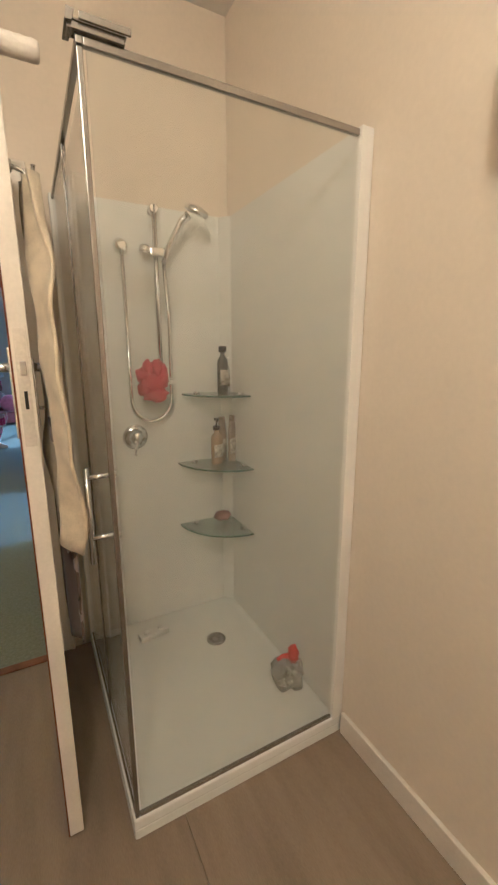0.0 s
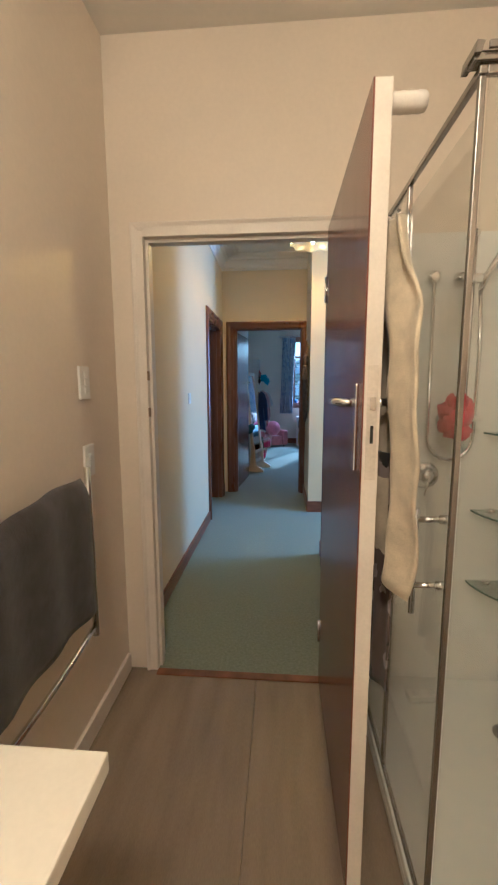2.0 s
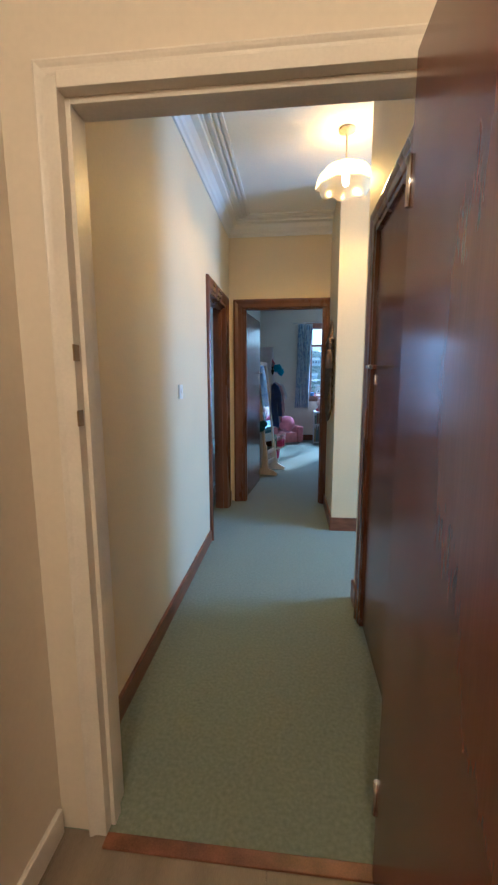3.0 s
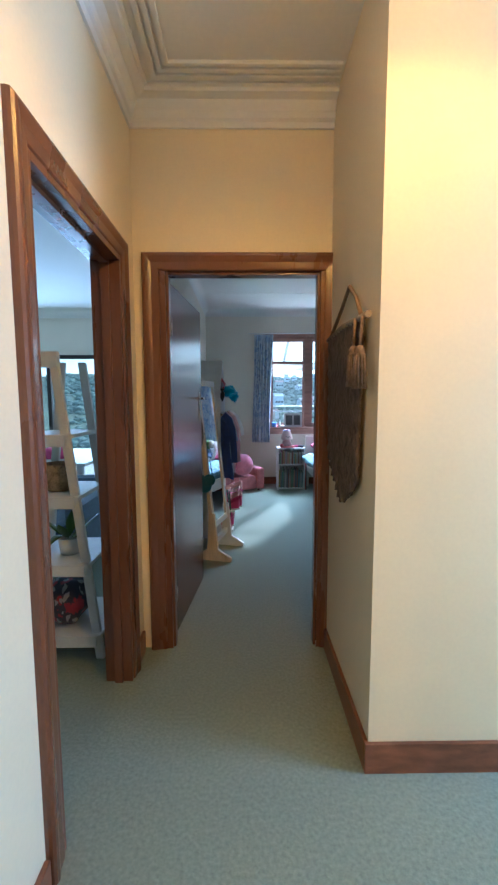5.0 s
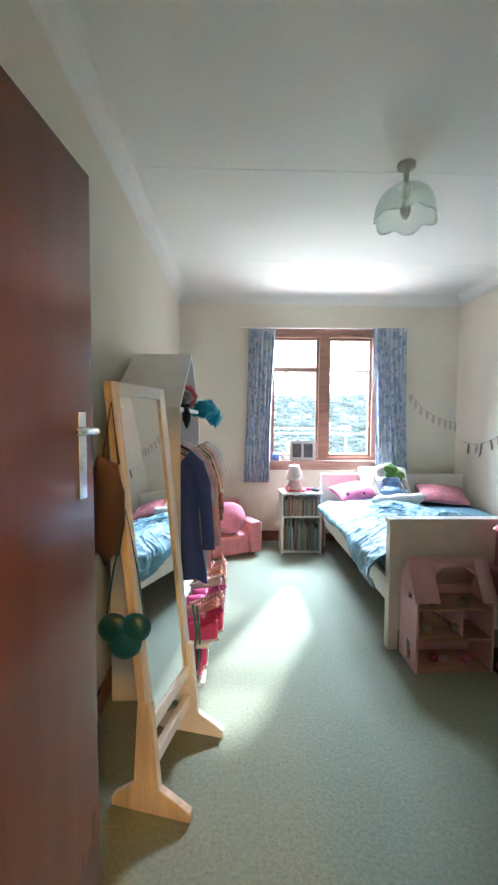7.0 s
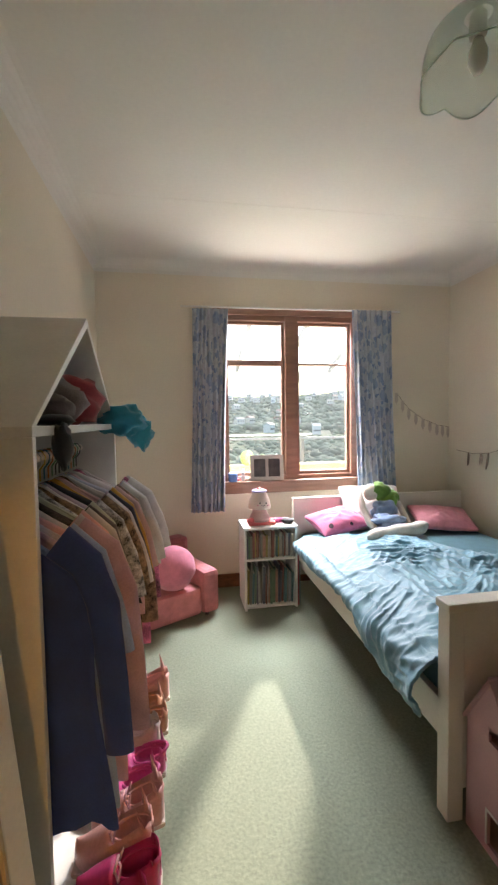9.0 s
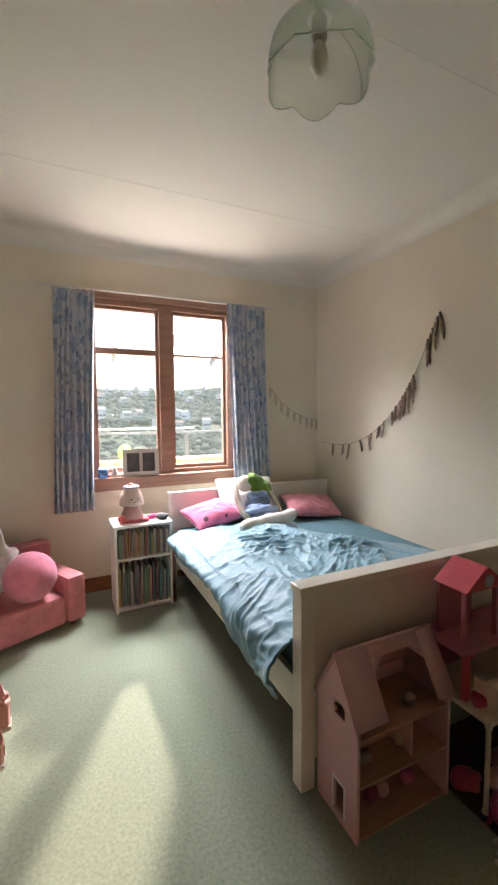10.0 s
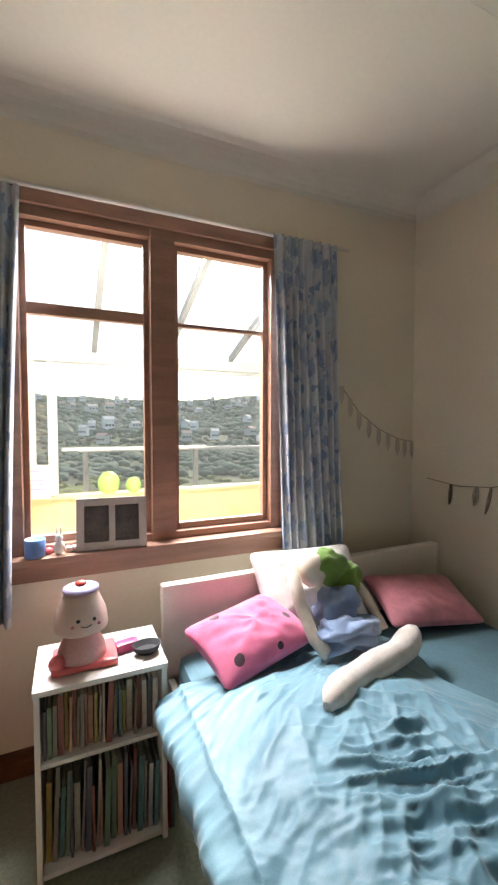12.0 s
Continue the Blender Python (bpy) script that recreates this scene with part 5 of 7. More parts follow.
tube(b, [(-0.004 + 0.006 * k, -math.sqrt(0.089 ** 2 - (-0.004 + 0.006 * k) ** 2) - 0.0005, 0.168 - 0.006 * math.sin(math.pi * k / 6)) for k in range(7)], 0.0018, 6)
part("mouth", b, M_BLACK, lp)
b = B()
lathe(b, [(0.055, 0.262), (0.062, 0.266), (0.06, 0.275), (0.04, 0.282), (0, 0.284)], 26)
part("cap", b, mat("lilac_plastic", (0.45, 0.4, 0.62), 0.4), lp, "lilac cap")
b = B()
blob(b, (0, 0, 0.288), (0.02, 0.02, 0.01), 12)
part("knob", b, mat("red_plastic", (0.6, 0.04, 0.02)), lp, "red knob")
b = B()
box(b, (0, 0, 0), (0.09, 0.05, 0.035), 0.015)
solo("trinket_box", b, mat("raspberry_plastic", (0.5, 0.05, 0.16), 0.35), pose(0.42, 9.44, 0.665, 0, 0, 12), "raspberry pink trinket box", "box")
b = B()
lathe(b, [(0.03, 0), (0.045, 0.012), (0.055, 0.035), (0.05, 0.034), (0.04, 0.015)], 24, Matrix.Diagonal((1, 0.75, 1, 1)))
solo("dark_dish", b, M_BLACK, pose(0.525, 9.42, 0.665), "small black dish on the bookcase", "dish")
b = B()
box(b, (0, 0, 0), (0.075, 0.05, 0.003), 0.001)
solo("card", b, M_PLAST, pose(0.46, 9.345, 0.6655, 0, 0, 25), "white card lying on the bookcase", "card")
for k, (x, h, c) in enumerate(((0.592, 0.42, (0.35, 0.03, 0.05)), (0.603, 0.36, (0.15, 0.2, 0.2)))):
    b = B()
    box(b, (0, 0, 0), (0.009, 0.26, h), 0.001)
    solo("flat_folder", b, mat("folder_%s" % "ab"[k], c, 0.5), pose(x, 9.36, 0.0), "thin folder stood between bookcase and bed", "folder", "folders beside the bed")

# sill things
fr = thing("photo_frame", pose(0.44, 9.8, 0.966, -8, 0, -6) @ Matrix.Diagonal((1.12, 1, 1.15, 1)), "double photo frame in pale wood on the sill", "photo frame")
b = B()
for lo, hi in (((-0.135, -0.008, 0), (-0.105, 0.008, 0.2)), ((0.105, -0.008, 0), (0.135, 0.008, 0.2)), ((-0.012, -0.008, 0.03), (0.012, 0.008, 0.17)), ((-0.105, -0.008, 0), (0.105, 0.008, 0.03)), ((-0.105, -0.008, 0.17), (0.105, 0.008, 0.2))):
    box(b, lo, hi, 0.002)
part("frame", b, mat("pale_grey_wood", (0.5, 0.47, 0.42), 0.5, var=0.1), fr)
for x in (-0.058, 0.058):
    b = B()
    box(b, (x - 0.047, 0.0, 0.029), (x + 0.047, 0.004, 0.171))
    part("picture", b, mat("dark_photo", (0.09, 0.085, 0.08), 0.4, var=0.4, scale=14), fr, "dark photograph")
b = B()
lathe(b, [(0.036, 0), (0.04, 0.006), (0.041, 0.075), (0.037, 0.078), (0.036, 0.02)], 26)
solo("blue_cup", b, mat("blue_glaze", (0.1, 0.2, 0.42), 0.3), pose(0.13, 9.81, 0.966), "blue cup on the window sill", "cup")
b = B()
blob(b, (0, 0, 0.03), (0.024, 0.02, 0.03), 14)
blob(b, (0, -0.004, 0.072), (0.016, 0.015, 0.018), 12)
blob(b, (-0.007, 0, 0.1), (0.004, 0.004, 0.018), 8)
blob(b, (0.008, 0, 0.1), (0.004, 0.004, 0.018), 8)
solo("rabbit_figurine", b, mat("white_china", (0.75, 0.72, 0.7), 0.3), pose(0.222, 9.81, 0.966), "small white china rabbit on the sill", "figurine")
for k, (x, c) in enumerate(((0.18, (0.6, 0.1, 0.1)), (0.262, (0.7, 0.6, 0.5)), (0.285, (0.65, 0.55, 0.5)))):
    b = B()
    blob(b, (0, 0, 0.014), (0.018, 0.016, 0.014), 12, 0.3, seed=k)
    solo("small_toy", b, mat("toy_%s" % "abc"[k], c, 0.4), pose(x, 9.83, 0.966), "tiny plastic toy on the sill", "toy", "toys on the sill")

# pink armchair in the corner
ch = thing("child_armchair", pose(-0.5, 9.42, 0, 0, 0, 28), "small pink upholstered child's armchair", "armchair")
M_CHAIR = cloth("rose", (0.56, 0.2, 0.22))
for nm, lo, hi in (("seat", (-0.22, -0.26, 0.03), (0.22, 0.2, 0.24)), ("backrest", (-0.34, 0.16, 0.03), (0.34, 0.32, 0.52)), ("armrest", (-0.36, -0.28, 0.03), (-0.222, 0.18, 0.36)), ("armrest", (0.222, -0.28, 0.03), (0.36, 0.18, 0.36))):
    b = B()
    box(b, lo, hi, 0.035)
    part(nm, b, M_CHAIR, ch)
for x in (-0.28, 0.28):
    for y in (-0.22, 0.24):
        b = B()
        lathe(b, [(0.018, 0), (0.02, 0.035)], 10, AT((x, y, 0)))
        part("foot", b, M_BLACK, ch)
b = B()
blob(b, (-0.4, 9.27, 0.415), (0.165, 0.16, 0.165), 28, 0.05)
solo("round_cushion", b, M_PINK, AT((0, 0, 0)), "round pink plush ball on the armchair", "cushion")
b = B()
blob(b, (-0.62, 9.36, 0.47), (0.13, 0.1, 0.17), 20, 0.35, pose(0, 0, 0, 0, 25, 0), seed=3)
solo("white_cushion", b, cloth("white_fleece", (0.6, 0.56, 0.52)), AT((0, 0, 0)), "white fleece cushion in the armchair", "cushion")
b = B()
blob(b, (-0.72, 9.4, 0.6), (0.07, 0.07, 0.08), 16, 0.2)
blob(b, (-0.72, 9.42, 0.5), (0.08, 0.07, 0.08), 16, 0.2)
solo("plush_toy", b, cloth("grey_plush", (0.22, 0.2, 0.18)), AT((0, 0, 0)), "grey plush toy behind the cushions", "soft toy")

# house-shaped clothes rack
WY0, WY1, WXF, WXB = 7.09, 8.12, -0.61, -0.96
wr = thing("clothes_rack", pose(0, 0, 0), "white house-shaped open wardrobe full of clothes", "wardrobe")
PK = (7.62, 1.84)
for y0, y1 in ((WY0, WY0 + 0.02), (WY1 - 0.02, WY1)):
    b = B()
    box(b, (WXB, y0, 0), (WXF, y1, 1.478), 0.002)
    part("side_panel", b, M_WHITE, wr)
b = B()
box(b, (WXB, WY0 - 0.005, 1.478), (WXF + 0.002, WY1 + 0.005, 1.5), 0.002)
part("shelf", b, M_WHITE, wr)
for a, c in (((WY0, 1.5), PK), ((WY1, 1.5), PK)):
    b = B()
    s = 1 if a[0] < c[0] else -1
    prism(b, [a, (a[0] + s * 0.025, 1.5), (c[0], c[1] - 0.03), c], "x", WXB, WXF, 0.001)
    part("roof_panel", b, M_WHITE, wr)
b = B()
prism(b, [(WY0 + 0.03, 1.501), (WY1 - 0.03, 1.501), (PK[0], PK[1] - 0.035)], "x", WXB, WXB + 0.008)
box(b, (WXB, WY0 + 0.02, 0.06), (WXB + 0.008, WY1 - 0.02, 1.477))
part("back_panel", b, M_WHITE, wr)
b = B()
rod(b, (-0.76, WY0 + 0.02, 1.4), (-0.76, WY1 - 0.02, 1.4), 0.014, 14)
part("hanging_rail", b, M_PINE, wr, "pine hanging rail")
b = B()
box(b, (WXB, WY0 + 0.02, 0.06), (WXF + 0.12, WY1 - 0.02, 0.08), 0.002)
part("bottom_shelf", b, M_WHITE, wr)
b = B()
box(b, (WXB, WY0 + 0.02, 0.26), (WXF + 0.14, WY1 - 0.02, 0.28), 0.002)
part("shoe_shelf", b, M_WHITE, wr)

GARM = [
    ((0.03, 0.065, 0.28), 0.8, 0.26, "long navy blue coat"), ((0.3, 0.42, 0.72), 0.76, 0.27, "mid blue shirt"),
    ((0.56, 0.38, 0.5), 0.74, 0.29, "dusty pink long cardigan"), ((0.625, 0.562, 0.625), 0.56, 0.25, "lilac cotton top"),
    ((0.75, 0.425, 0.425), 0.52, 0.24, "salmon pink top"), ((0.625, 0.587, 0.55), 0.63, 0.26, "pale grey top"),
    ((0.088, 0.075, 0.075), 0.54, 0.25, "dark striped top"), ((0.5, 0.525, 0.413), 0.5, 0.24, "sage green top"),
    ((0.775, 0.725, 0.675), 0.65, 0.27, "white spotted dress"), ((0.35, 0.237, 0.138), 0.56, 0.27, "leopard print top"),
    ((0.8, 0.75, 0.725), 0.67, 0.28, "off-white knitted dress"), ((0.525, 0.413, 0.5), 0.63, 0.26, "mauve dress"),
    ((0.037, 0.037, 0.05), 0.5, 0.28, "black top"), ((0.688, 0.375, 0.075), 0.72, 0.27, "mustard yellow dress"),
    ((0.75, 0.5, 0.525), 0.56, 0.29, "pale rose top"), ((0.275, 0.175, 0.112), 0.76, 0.28, "brown animal print dress"),
    ((0.8, 0.8, 0.8), 0.52, 0.31, "white t-shirt"), ((0.525, 0.575, 0.7), 0.45, 0.3, "pale blue grey t-shirt"),
    ((0.75, 0.562, 0.625), 0.68, 0.3, "blush pink dress"), ((0.8, 0.8, 0.8), 0.47, 0.32, "white cotton blouse"),
    ((0.75, 0.163, 0.312), 0.81, 0.28, "cerise and white striped dress"), ((0.625, 0.6, 0.6), 0.5, 0.3, "pale grey t-shirt"),
]
HC_COL = [(0.02, 0.02, 0.02), (0.02, 0.02, 0.025), (0.6, 0.58, 0.52), (0.62, 0.42, 0.03), (0.05, 0.22, 0.3), (0.55, 0.18, 0.02), (0.1, 0.28, 0.12)]
HM = [mat("hanger_plastic_%s" % n, c, 0.35, bump=0) for n, c in zip("abcdefg", HC_COL)]


def garment(y, colour, length, half, label, k):
    g = thing("garment_on_hanger", pose(-0.76, y, 1.4, 0, 0, -9 + 12 * noise.noise(Vector((k * 1.3, 0, 0)))), label + " on a hanger", "clothes", "clothes on the rack")
    b = B()
    hook = [(0.0, 0, -0.075), (0, 0, -0.04), (0.016, 0, -0.02), (0.02, 0, 0.004), (0.008, 0, 0.02), (-0.012, 0, 0.02), (-0.02, 0, 0.004)]
    tube(b, hook, 0.0025, 6)
    tube(b, [(-half * 0.6, 0, -0.24), (-0.05, 0, -0.14), (0, 0, -0.09), (0.05, 0, -0.14), (half * 0.6, 0, -0.24)], 0.005, 8)
    part("hanger", b, HM[k % 7], g, "plastic hanger")
    b = B()
    th = 0.012 + 0.007 * (k % 3) / 2

    def f(u, v):
        a = 2 * math.pi * u
        sh = 0.1 + 0.9 * smoothstep(0, 0.22, v) ** 0.8
        flare = half * (0.86 + 0.2 * v) * sh
        cx = math.copysign(abs(math.cos(a)) ** 0.7, math.cos(a))
        x = flare * cx + 0.008 * math.sin(8 * v + k)
        z = -0.085 - 0.075 * abs(cx) * sh * (1 - v) - (length - 0.085) * v ** 1.15
        yy = th * math.sin(a) * (0.5 + 0.5 * sh) * (1 + 0.5 * v) + (0.012 * math.sin(cx * 9 + k) + 0.007 * math.sin(cx * 23 + 2 * k + 2 * v)) * min(1, 2 * v) + 0.008 * noise.noise(Vector((x * 12, z * 6, k)))
        return (x, yy, z - 0.015 * math.sin(cx * 7 + k) * v)
    sheet(b, 40, 22, f)
    mt = mat("fabric_%s" % label.replace(" ", "_"), colour, 0.9, var=0.75 if ("print" in label or "spotted" in label or "striped" in label) else 0.15, scale=45 if "print" in label or "spotted" in label else 14, bump=0.35, fine=240, sheen=0.06)
    body = part("cloth", b, mt, g)
    for s in (-1, 1):
        b = B()
        reach = 0.34 if length > 0.7 and k % 4 != 1 else 0.12
        pts = [(s * half * 0.66, 0, -0.15), (s * half * 0.9, 0.004, -0.2), (s * half * 1.02, 0.006 * (k % 3), -0.29), (s * half * 1.08, 0.01, -0.29 - reach * 0.5), (s * half * 1.12, 0.012, -0.29 - reach)]
        tube(b, pts, lambda q: 0.042 - 0.01 * q, 14)
        for vtx in b.verts:
            vtx.co.y = vtx.co.y * 0.4 + 0.012 * noise.noise(Vector((vtx.co.z * 14, vtx.co.x * 9, k)))
        part("sleeve", b, mt, g)


ng = len(GARM)
for k, (c, ln, hf, lb) in enumerate(GARM):
    garment(WY0 + 0.09 + k * (WY1 - WY0 - 0.17) / (ng - 1), c, ln, hf, lb, k)

# soft things in the gable
for k, (y, x, r, c, nm) in enumerate(((7.4, -0.68, (0.07, 0.06, 0.045), (0.12, 0.09, 0.09), "dark knitted beanie"), (7.52, -0.7, (0.1, 0.09, 0.07), (0.3, 0.24, 0.24), "grey knitted hat"), (7.72, -0.69, (0.1, 0.11, 0.08), (0.45, 0.08, 0.1), "red and grey woollen hat"), (7.66, -0.8, (0.1, 0.1, 0.1), (0.35, 0.22, 0.24), "mauve woollen scarf"))):
    b = B()
    blob(b, (x, y, 1.5 + r[2]), r, 20, 0.35, seed=k + 1)
    solo("woolly_hat", b, cloth("wool_%s" % "abcd"[k], c, 0.25), AT((0, 0, 0)), nm + " on the rack's top shelf", "hat", "hats on the rack")
b = B()
blob(b, (-0.57, 8.06, 1.515), (0.1, 0.07, 0.06), 20, 0.6, seed=9)
blob(b, (-0.5, 8.1, 1.46), (0.055, 0.045, 0.07), 16, 0.5, seed=5)
solo("sun_hat", b, cloth("bright_blue", (0.04, 0.36, 0.52)), AT((0, 0, 0)), "bright blue cloth hat hanging over the shelf end", "hat")
b = B()
blob(b, (-0.597, 7.25, 1.455), (0.022, 0.035, 0.055), 16, 0.4, seed=2)
blob(b, (-0.62, 7.27, 1.512), (0.045, 0.045, 0.016), 14, 0.2, seed=8)
solo("beret", b, cloth("black", (0.02, 0.02, 0.025)), AT((0, 0, 0)), "black beret hanging over the shelf edge", "hat")


# shoes
def shoe(m, colour, label, L=0.2):
    t = thing("shoe", m, label, "shoe", "shoes under the clothes")
    w = L * 0.2
    b = B()

    def sole(v):
        return w * (0.78 + 0.3 * math.sin(math.pi * (v * 0.9 + 0.05)) + 0.12 * v)
    out = [(sole(k / 10), -L / 2 + L * k / 10) for k in range(11)] + [(-sole(k / 10), -L / 2 + L * k / 10) for k in range(10, -1, -1)]
    prism(b, [(y, x) for x, y in out], "z", 0, 0.018, 0.003)
    part("sole", b, mat("shoe_sole_rubber", (0.62, 0.55, 0.5), 0.6), t)
    b = B()
    tall = 0.075 if "trainer" in label or "boot" in label else 0.05
    if "boot" in label:
        tall = 0.085

    def up(u, v):
        y = -L / 2 + 0.004 + (L - 0.008) * v
        wd = sole(v) * 0.97 * min(1, v * 12 + 0.45) * min(1, (1 - v) * 5 + 0.12) ** 0.5
        rim = 0.02 + tall * (1 - 0.3 * smoothstep(0.05, 0.5, v)) - (tall * 0.7 - 0.028) * smoothstep(0.5, 0.95, v)
        well = smoothstep(0.0, 0.07, v) * smoothstep(0.56, 0.48, v)
        c = abs(2 * u - 1)
        if c > 0.5:
            q = (1 - c) / 0.5
            x, z = wd * (1 - 0.14 * q * q), 0.016 + (rim - 0.016) * q
        else:
            q = c / 0.5
            x = wd * 0.86 * q
            z = rim + (1 - well) * tall * 0.28 * (1 - q * q) - well * (rim - 0.03) * min(1, (1 - q) * 5)
        return (y, math.copysign(x, 0.5 - u), z)
    sheet(b, 24, 26, up, 0.002)
    part("upper", b, colour, t)
    b = B()
    tube(b, [(-L * 0.23 + L * 0.255 * math.cos(2 * math.pi * q / 20), w * 0.86 * math.sin(2 * math.pi * q / 20), 0.02 + tall * (0.83 - 0.14 * math.cos(2 * math.pi * q / 20))) for q in range(21)], 0.0045, 7)
    part("collar", b, colour, t)
    if "clog" in label:
        b = B()
        tube(b, [(-L * 0.1 - L * 0.42 * math.sin(math.pi * q / 12), w * 1.0 * math.cos(math.pi * q / 12), 0.06 + 0.03 * math.sin(math.pi * q / 12)) for q in range(13)], 0.006, 8)
        part("strap", b, colour, t)
    else:
        b = B()
        for k in range(4):
            rod(b, (L * (0.02 + 0.06 * k), -w * 0.5, tall * (1.02 - 0.12 * k) + 0.012), (L * (0.04 + 0.06 * k), w * 0.5, tall * (1.02 - 0.12 * k) + 0.012), 0.0035, 6)
        for q in (-1, 1):
            tube(b, [(0, 0, tall + 0.016), (-L * 0.04, q * w * 0.5, tall + 0.03), (-L * 0.02, q * w * 0.9, tall + 0.004), (L * 0.03, q * w * 0.4, tall + 0.01)], 0.003, 6)
        part("lace", b, mat("shoe_lace", (0.6, 0.35, 0.4), 0.8), t)
    return t


SHM = [mat("shoe_cerise", (0.55, 0.04, 0.16), 0.5), mat("shoe_blush", (0.62, 0.33, 0.3), 0.5), mat("shoe_hot_pink", (0.66, 0.09, 0.3), 0.45), mat("shoe_pale", (0.6, 0.5, 0.48), 0.5), mat("shoe_tan", (0.5, 0.24, 0.15), 0.5)]
SHN = ["cerise trainer", "blush pink boot", "hot pink clog", "pale pink trainer", "tan strap shoe"]
order = [0, 0, 1, 1, 2, 2, 3, 4, 4, 1]
for k in range(10):
    y = WY0 + 0.08 + k * 0.094
    c = order[k]
    shoe(pose(-0.6 + 0.02 * (k % 2), y, 0.081, 0, 0, 174 + 5 * (k % 3)), SHM[c], SHN[c] + " on the bottom shelf", 0.19)
    c = order[k]
    shoe(pose(-0.53 + 0.025 * (k % 2), y, 0.281, 0, 0, 184 - 4 * (k % 3)), SHM[c], SHN[c] + " on the shoe shelf", 0.215)
b = B()
tube(b, [(-0.55, 7.1, 0.5), (-0.53, 7.1, 0.35), (-0.55, 7.09, 0.2), (-0.52, 7.08, 0.12)], 0.006, 8)
tube(b, [(-0.53, 7.12, 0.48), (-0.515, 7.12, 0.3), (-0.53, 7.11, 0.15)], 0.006, 8)
solo("skipping_rope", b, mat("green_cord", (0.02, 0.16, 0.1), 0.8), AT((0, 0, 0)), "dark green skipping rope hanging below the coat", "rope")

# standing mirror
mr = thing("cheval_mirror", pose(-0.6, 6.7, 0, 0, 0, -105 + 180), "white and pine framed standing mirror with splayed feet", "mirror")
# local x runs along the glass, local -y is the face
for sx in (-0.2, 0.2):
    b = B()
    prism(b, [(-0.17, 0), (-0.17, 0.035), (-0.05, 0.1), (-0.02, 0.42), (0.03, 0.42), (0.05, 0.1), (0.14, 0.035), (0.14, 0)], "x", sx - 0.016, sx + 0.016, 0.003)
    part("foot", b, M_PINE if sx < 0 else M_WHITE, mr)
b = B()
box(b, (-0.184, -0.015, 0.13), (0.184, 0.015, 0.18), 0.003)
part("crossbar", b, M_WHITE, mr)
tilt = pose(0, 0, 0.28, -6, 0, 0)
fm = None
for nm, lo, hi, mt, lb in (("frame", (0.165, -0.016, 0), (0.215, 0.016, 1.3), M_WHITE, "white painted frame"), ("stile", (-0.215, -0.016, 0), (-0.165, 0.016, 1.3), M_PINE, "bare pine stile"), ("rail", (-0.165, -0.0155, 0), (0.165, 0.0155, 0.05), M_WHITE, ""), ("rail", (-0.165, -0.0155, 1.25), (0.165, 0.0155, 1.3), M_WHITE, ""), ("bead", (0.158, -0.0165, 0.05), (0.1645, -0.009, 1.25), M_PINE, "thin pine edge")):
    b = B()
    box(b, lo, hi, 0.003 if nm != "bead" else 0.001)
    bmesh.ops.transform(b, matrix=tilt, verts=b.verts[:])
    piece = part(nm, b, mt, fm or mr, lb)
    fm = fm or piece
b = B()
box(b, (-0.1655, -0.008, 0.0495), (0.1655, -0.002, 1.2505))
bmesh.ops.transform(b, matrix=tilt, verts=b.verts[:])
part("glass", b, M_MIRROR, fm, "silvered mirror glass")
b = B()
box(b, (-0.1655, 0.0, 0.0495), (0.1655, 0.006, 1.2505))
bmesh.ops.transform(b, matrix=tilt, verts=b.verts[:])
part("backing", b, M_PINE, fm)

# bags hung on the mirror's side
hb = thing("heart_bag", pose(-0.71, 6.44, 0.7) @ Matrix.Scale(0.85, 4), "teal heart-shaped shoulder bag", "bag")
b = B()
blob(b, (-0.045, 0, 0.03), (0.062, 0.028, 0.06), 18)
blob(b, (0.045, 0, 0.03), (0.062, 0.028, 0.06), 18)
blob(b, (0, 0, -0.025), (0.07, 0.026, 0.075), 18)
part("body", b, mat("teal_leather", (0.008, 0.075, 0.11), 0.35), hb)
b = B()
tube(b, [(-0.075, 0, 0.06), (-0.05, 0.02, 0.25), (0.0, 0.04, 0.5), (0.05, 0.02, 0.25), (0.08, 0, 0.06)], 0.004, 6)
part("strap", b, mat("teal_leather", (0.008, 0.075, 0.11)), hb)
b = B()
blob(b, (-0.79, 6.5, 1.12), (0.07, 0.03, 0.18), 16, 0.25, seed=3)
tube(b, [(-0.8, 6.5, 1.28), (-0.77, 6.52, 1.5), (-0.74, 6.5, 1.28)], 0.005, 6)
solo("brown_bag", b, mat("brown_leather", (0.1, 0.05, 0.03), 0.5), AT((0, 0, 0)), "soft brown bag hung behind the mirror", "bag")
wf = thing("wall_picture", pose(-1.0, 6.62, 1.62), "small dark framed picture on the wall", "picture")
b = B()
box(b, (0, -0.1, 0), (0.02, 0.1, 0.26), 0.003)
part("frame", b, M_BLACK, wf)
b = B()
box(b, (0.0201, -0.08, 0.02), (0.022, 0.08, 0.24))
part("print", b, mat("grey_print", (0.3, 0.29, 0.27), 0.5, var=0.4), wf)

# doll's house
dh = thing("dolls_house", pose(0.69, 7.515, 0), "pink wooden doll's house with open front", "doll's house")
M_DPK = mat("pale_pink_paint", (0.6, 0.35, 0.36), 0.45, var=0.06)
M_DBR = mat("doll_floor_wood", (0.42, 0.24, 0.16), 0.5, var=0.12, stretch=(1, 6, 6))
DW, DD, DE, DP = 0.45, 0.235, 0.43, 0.622


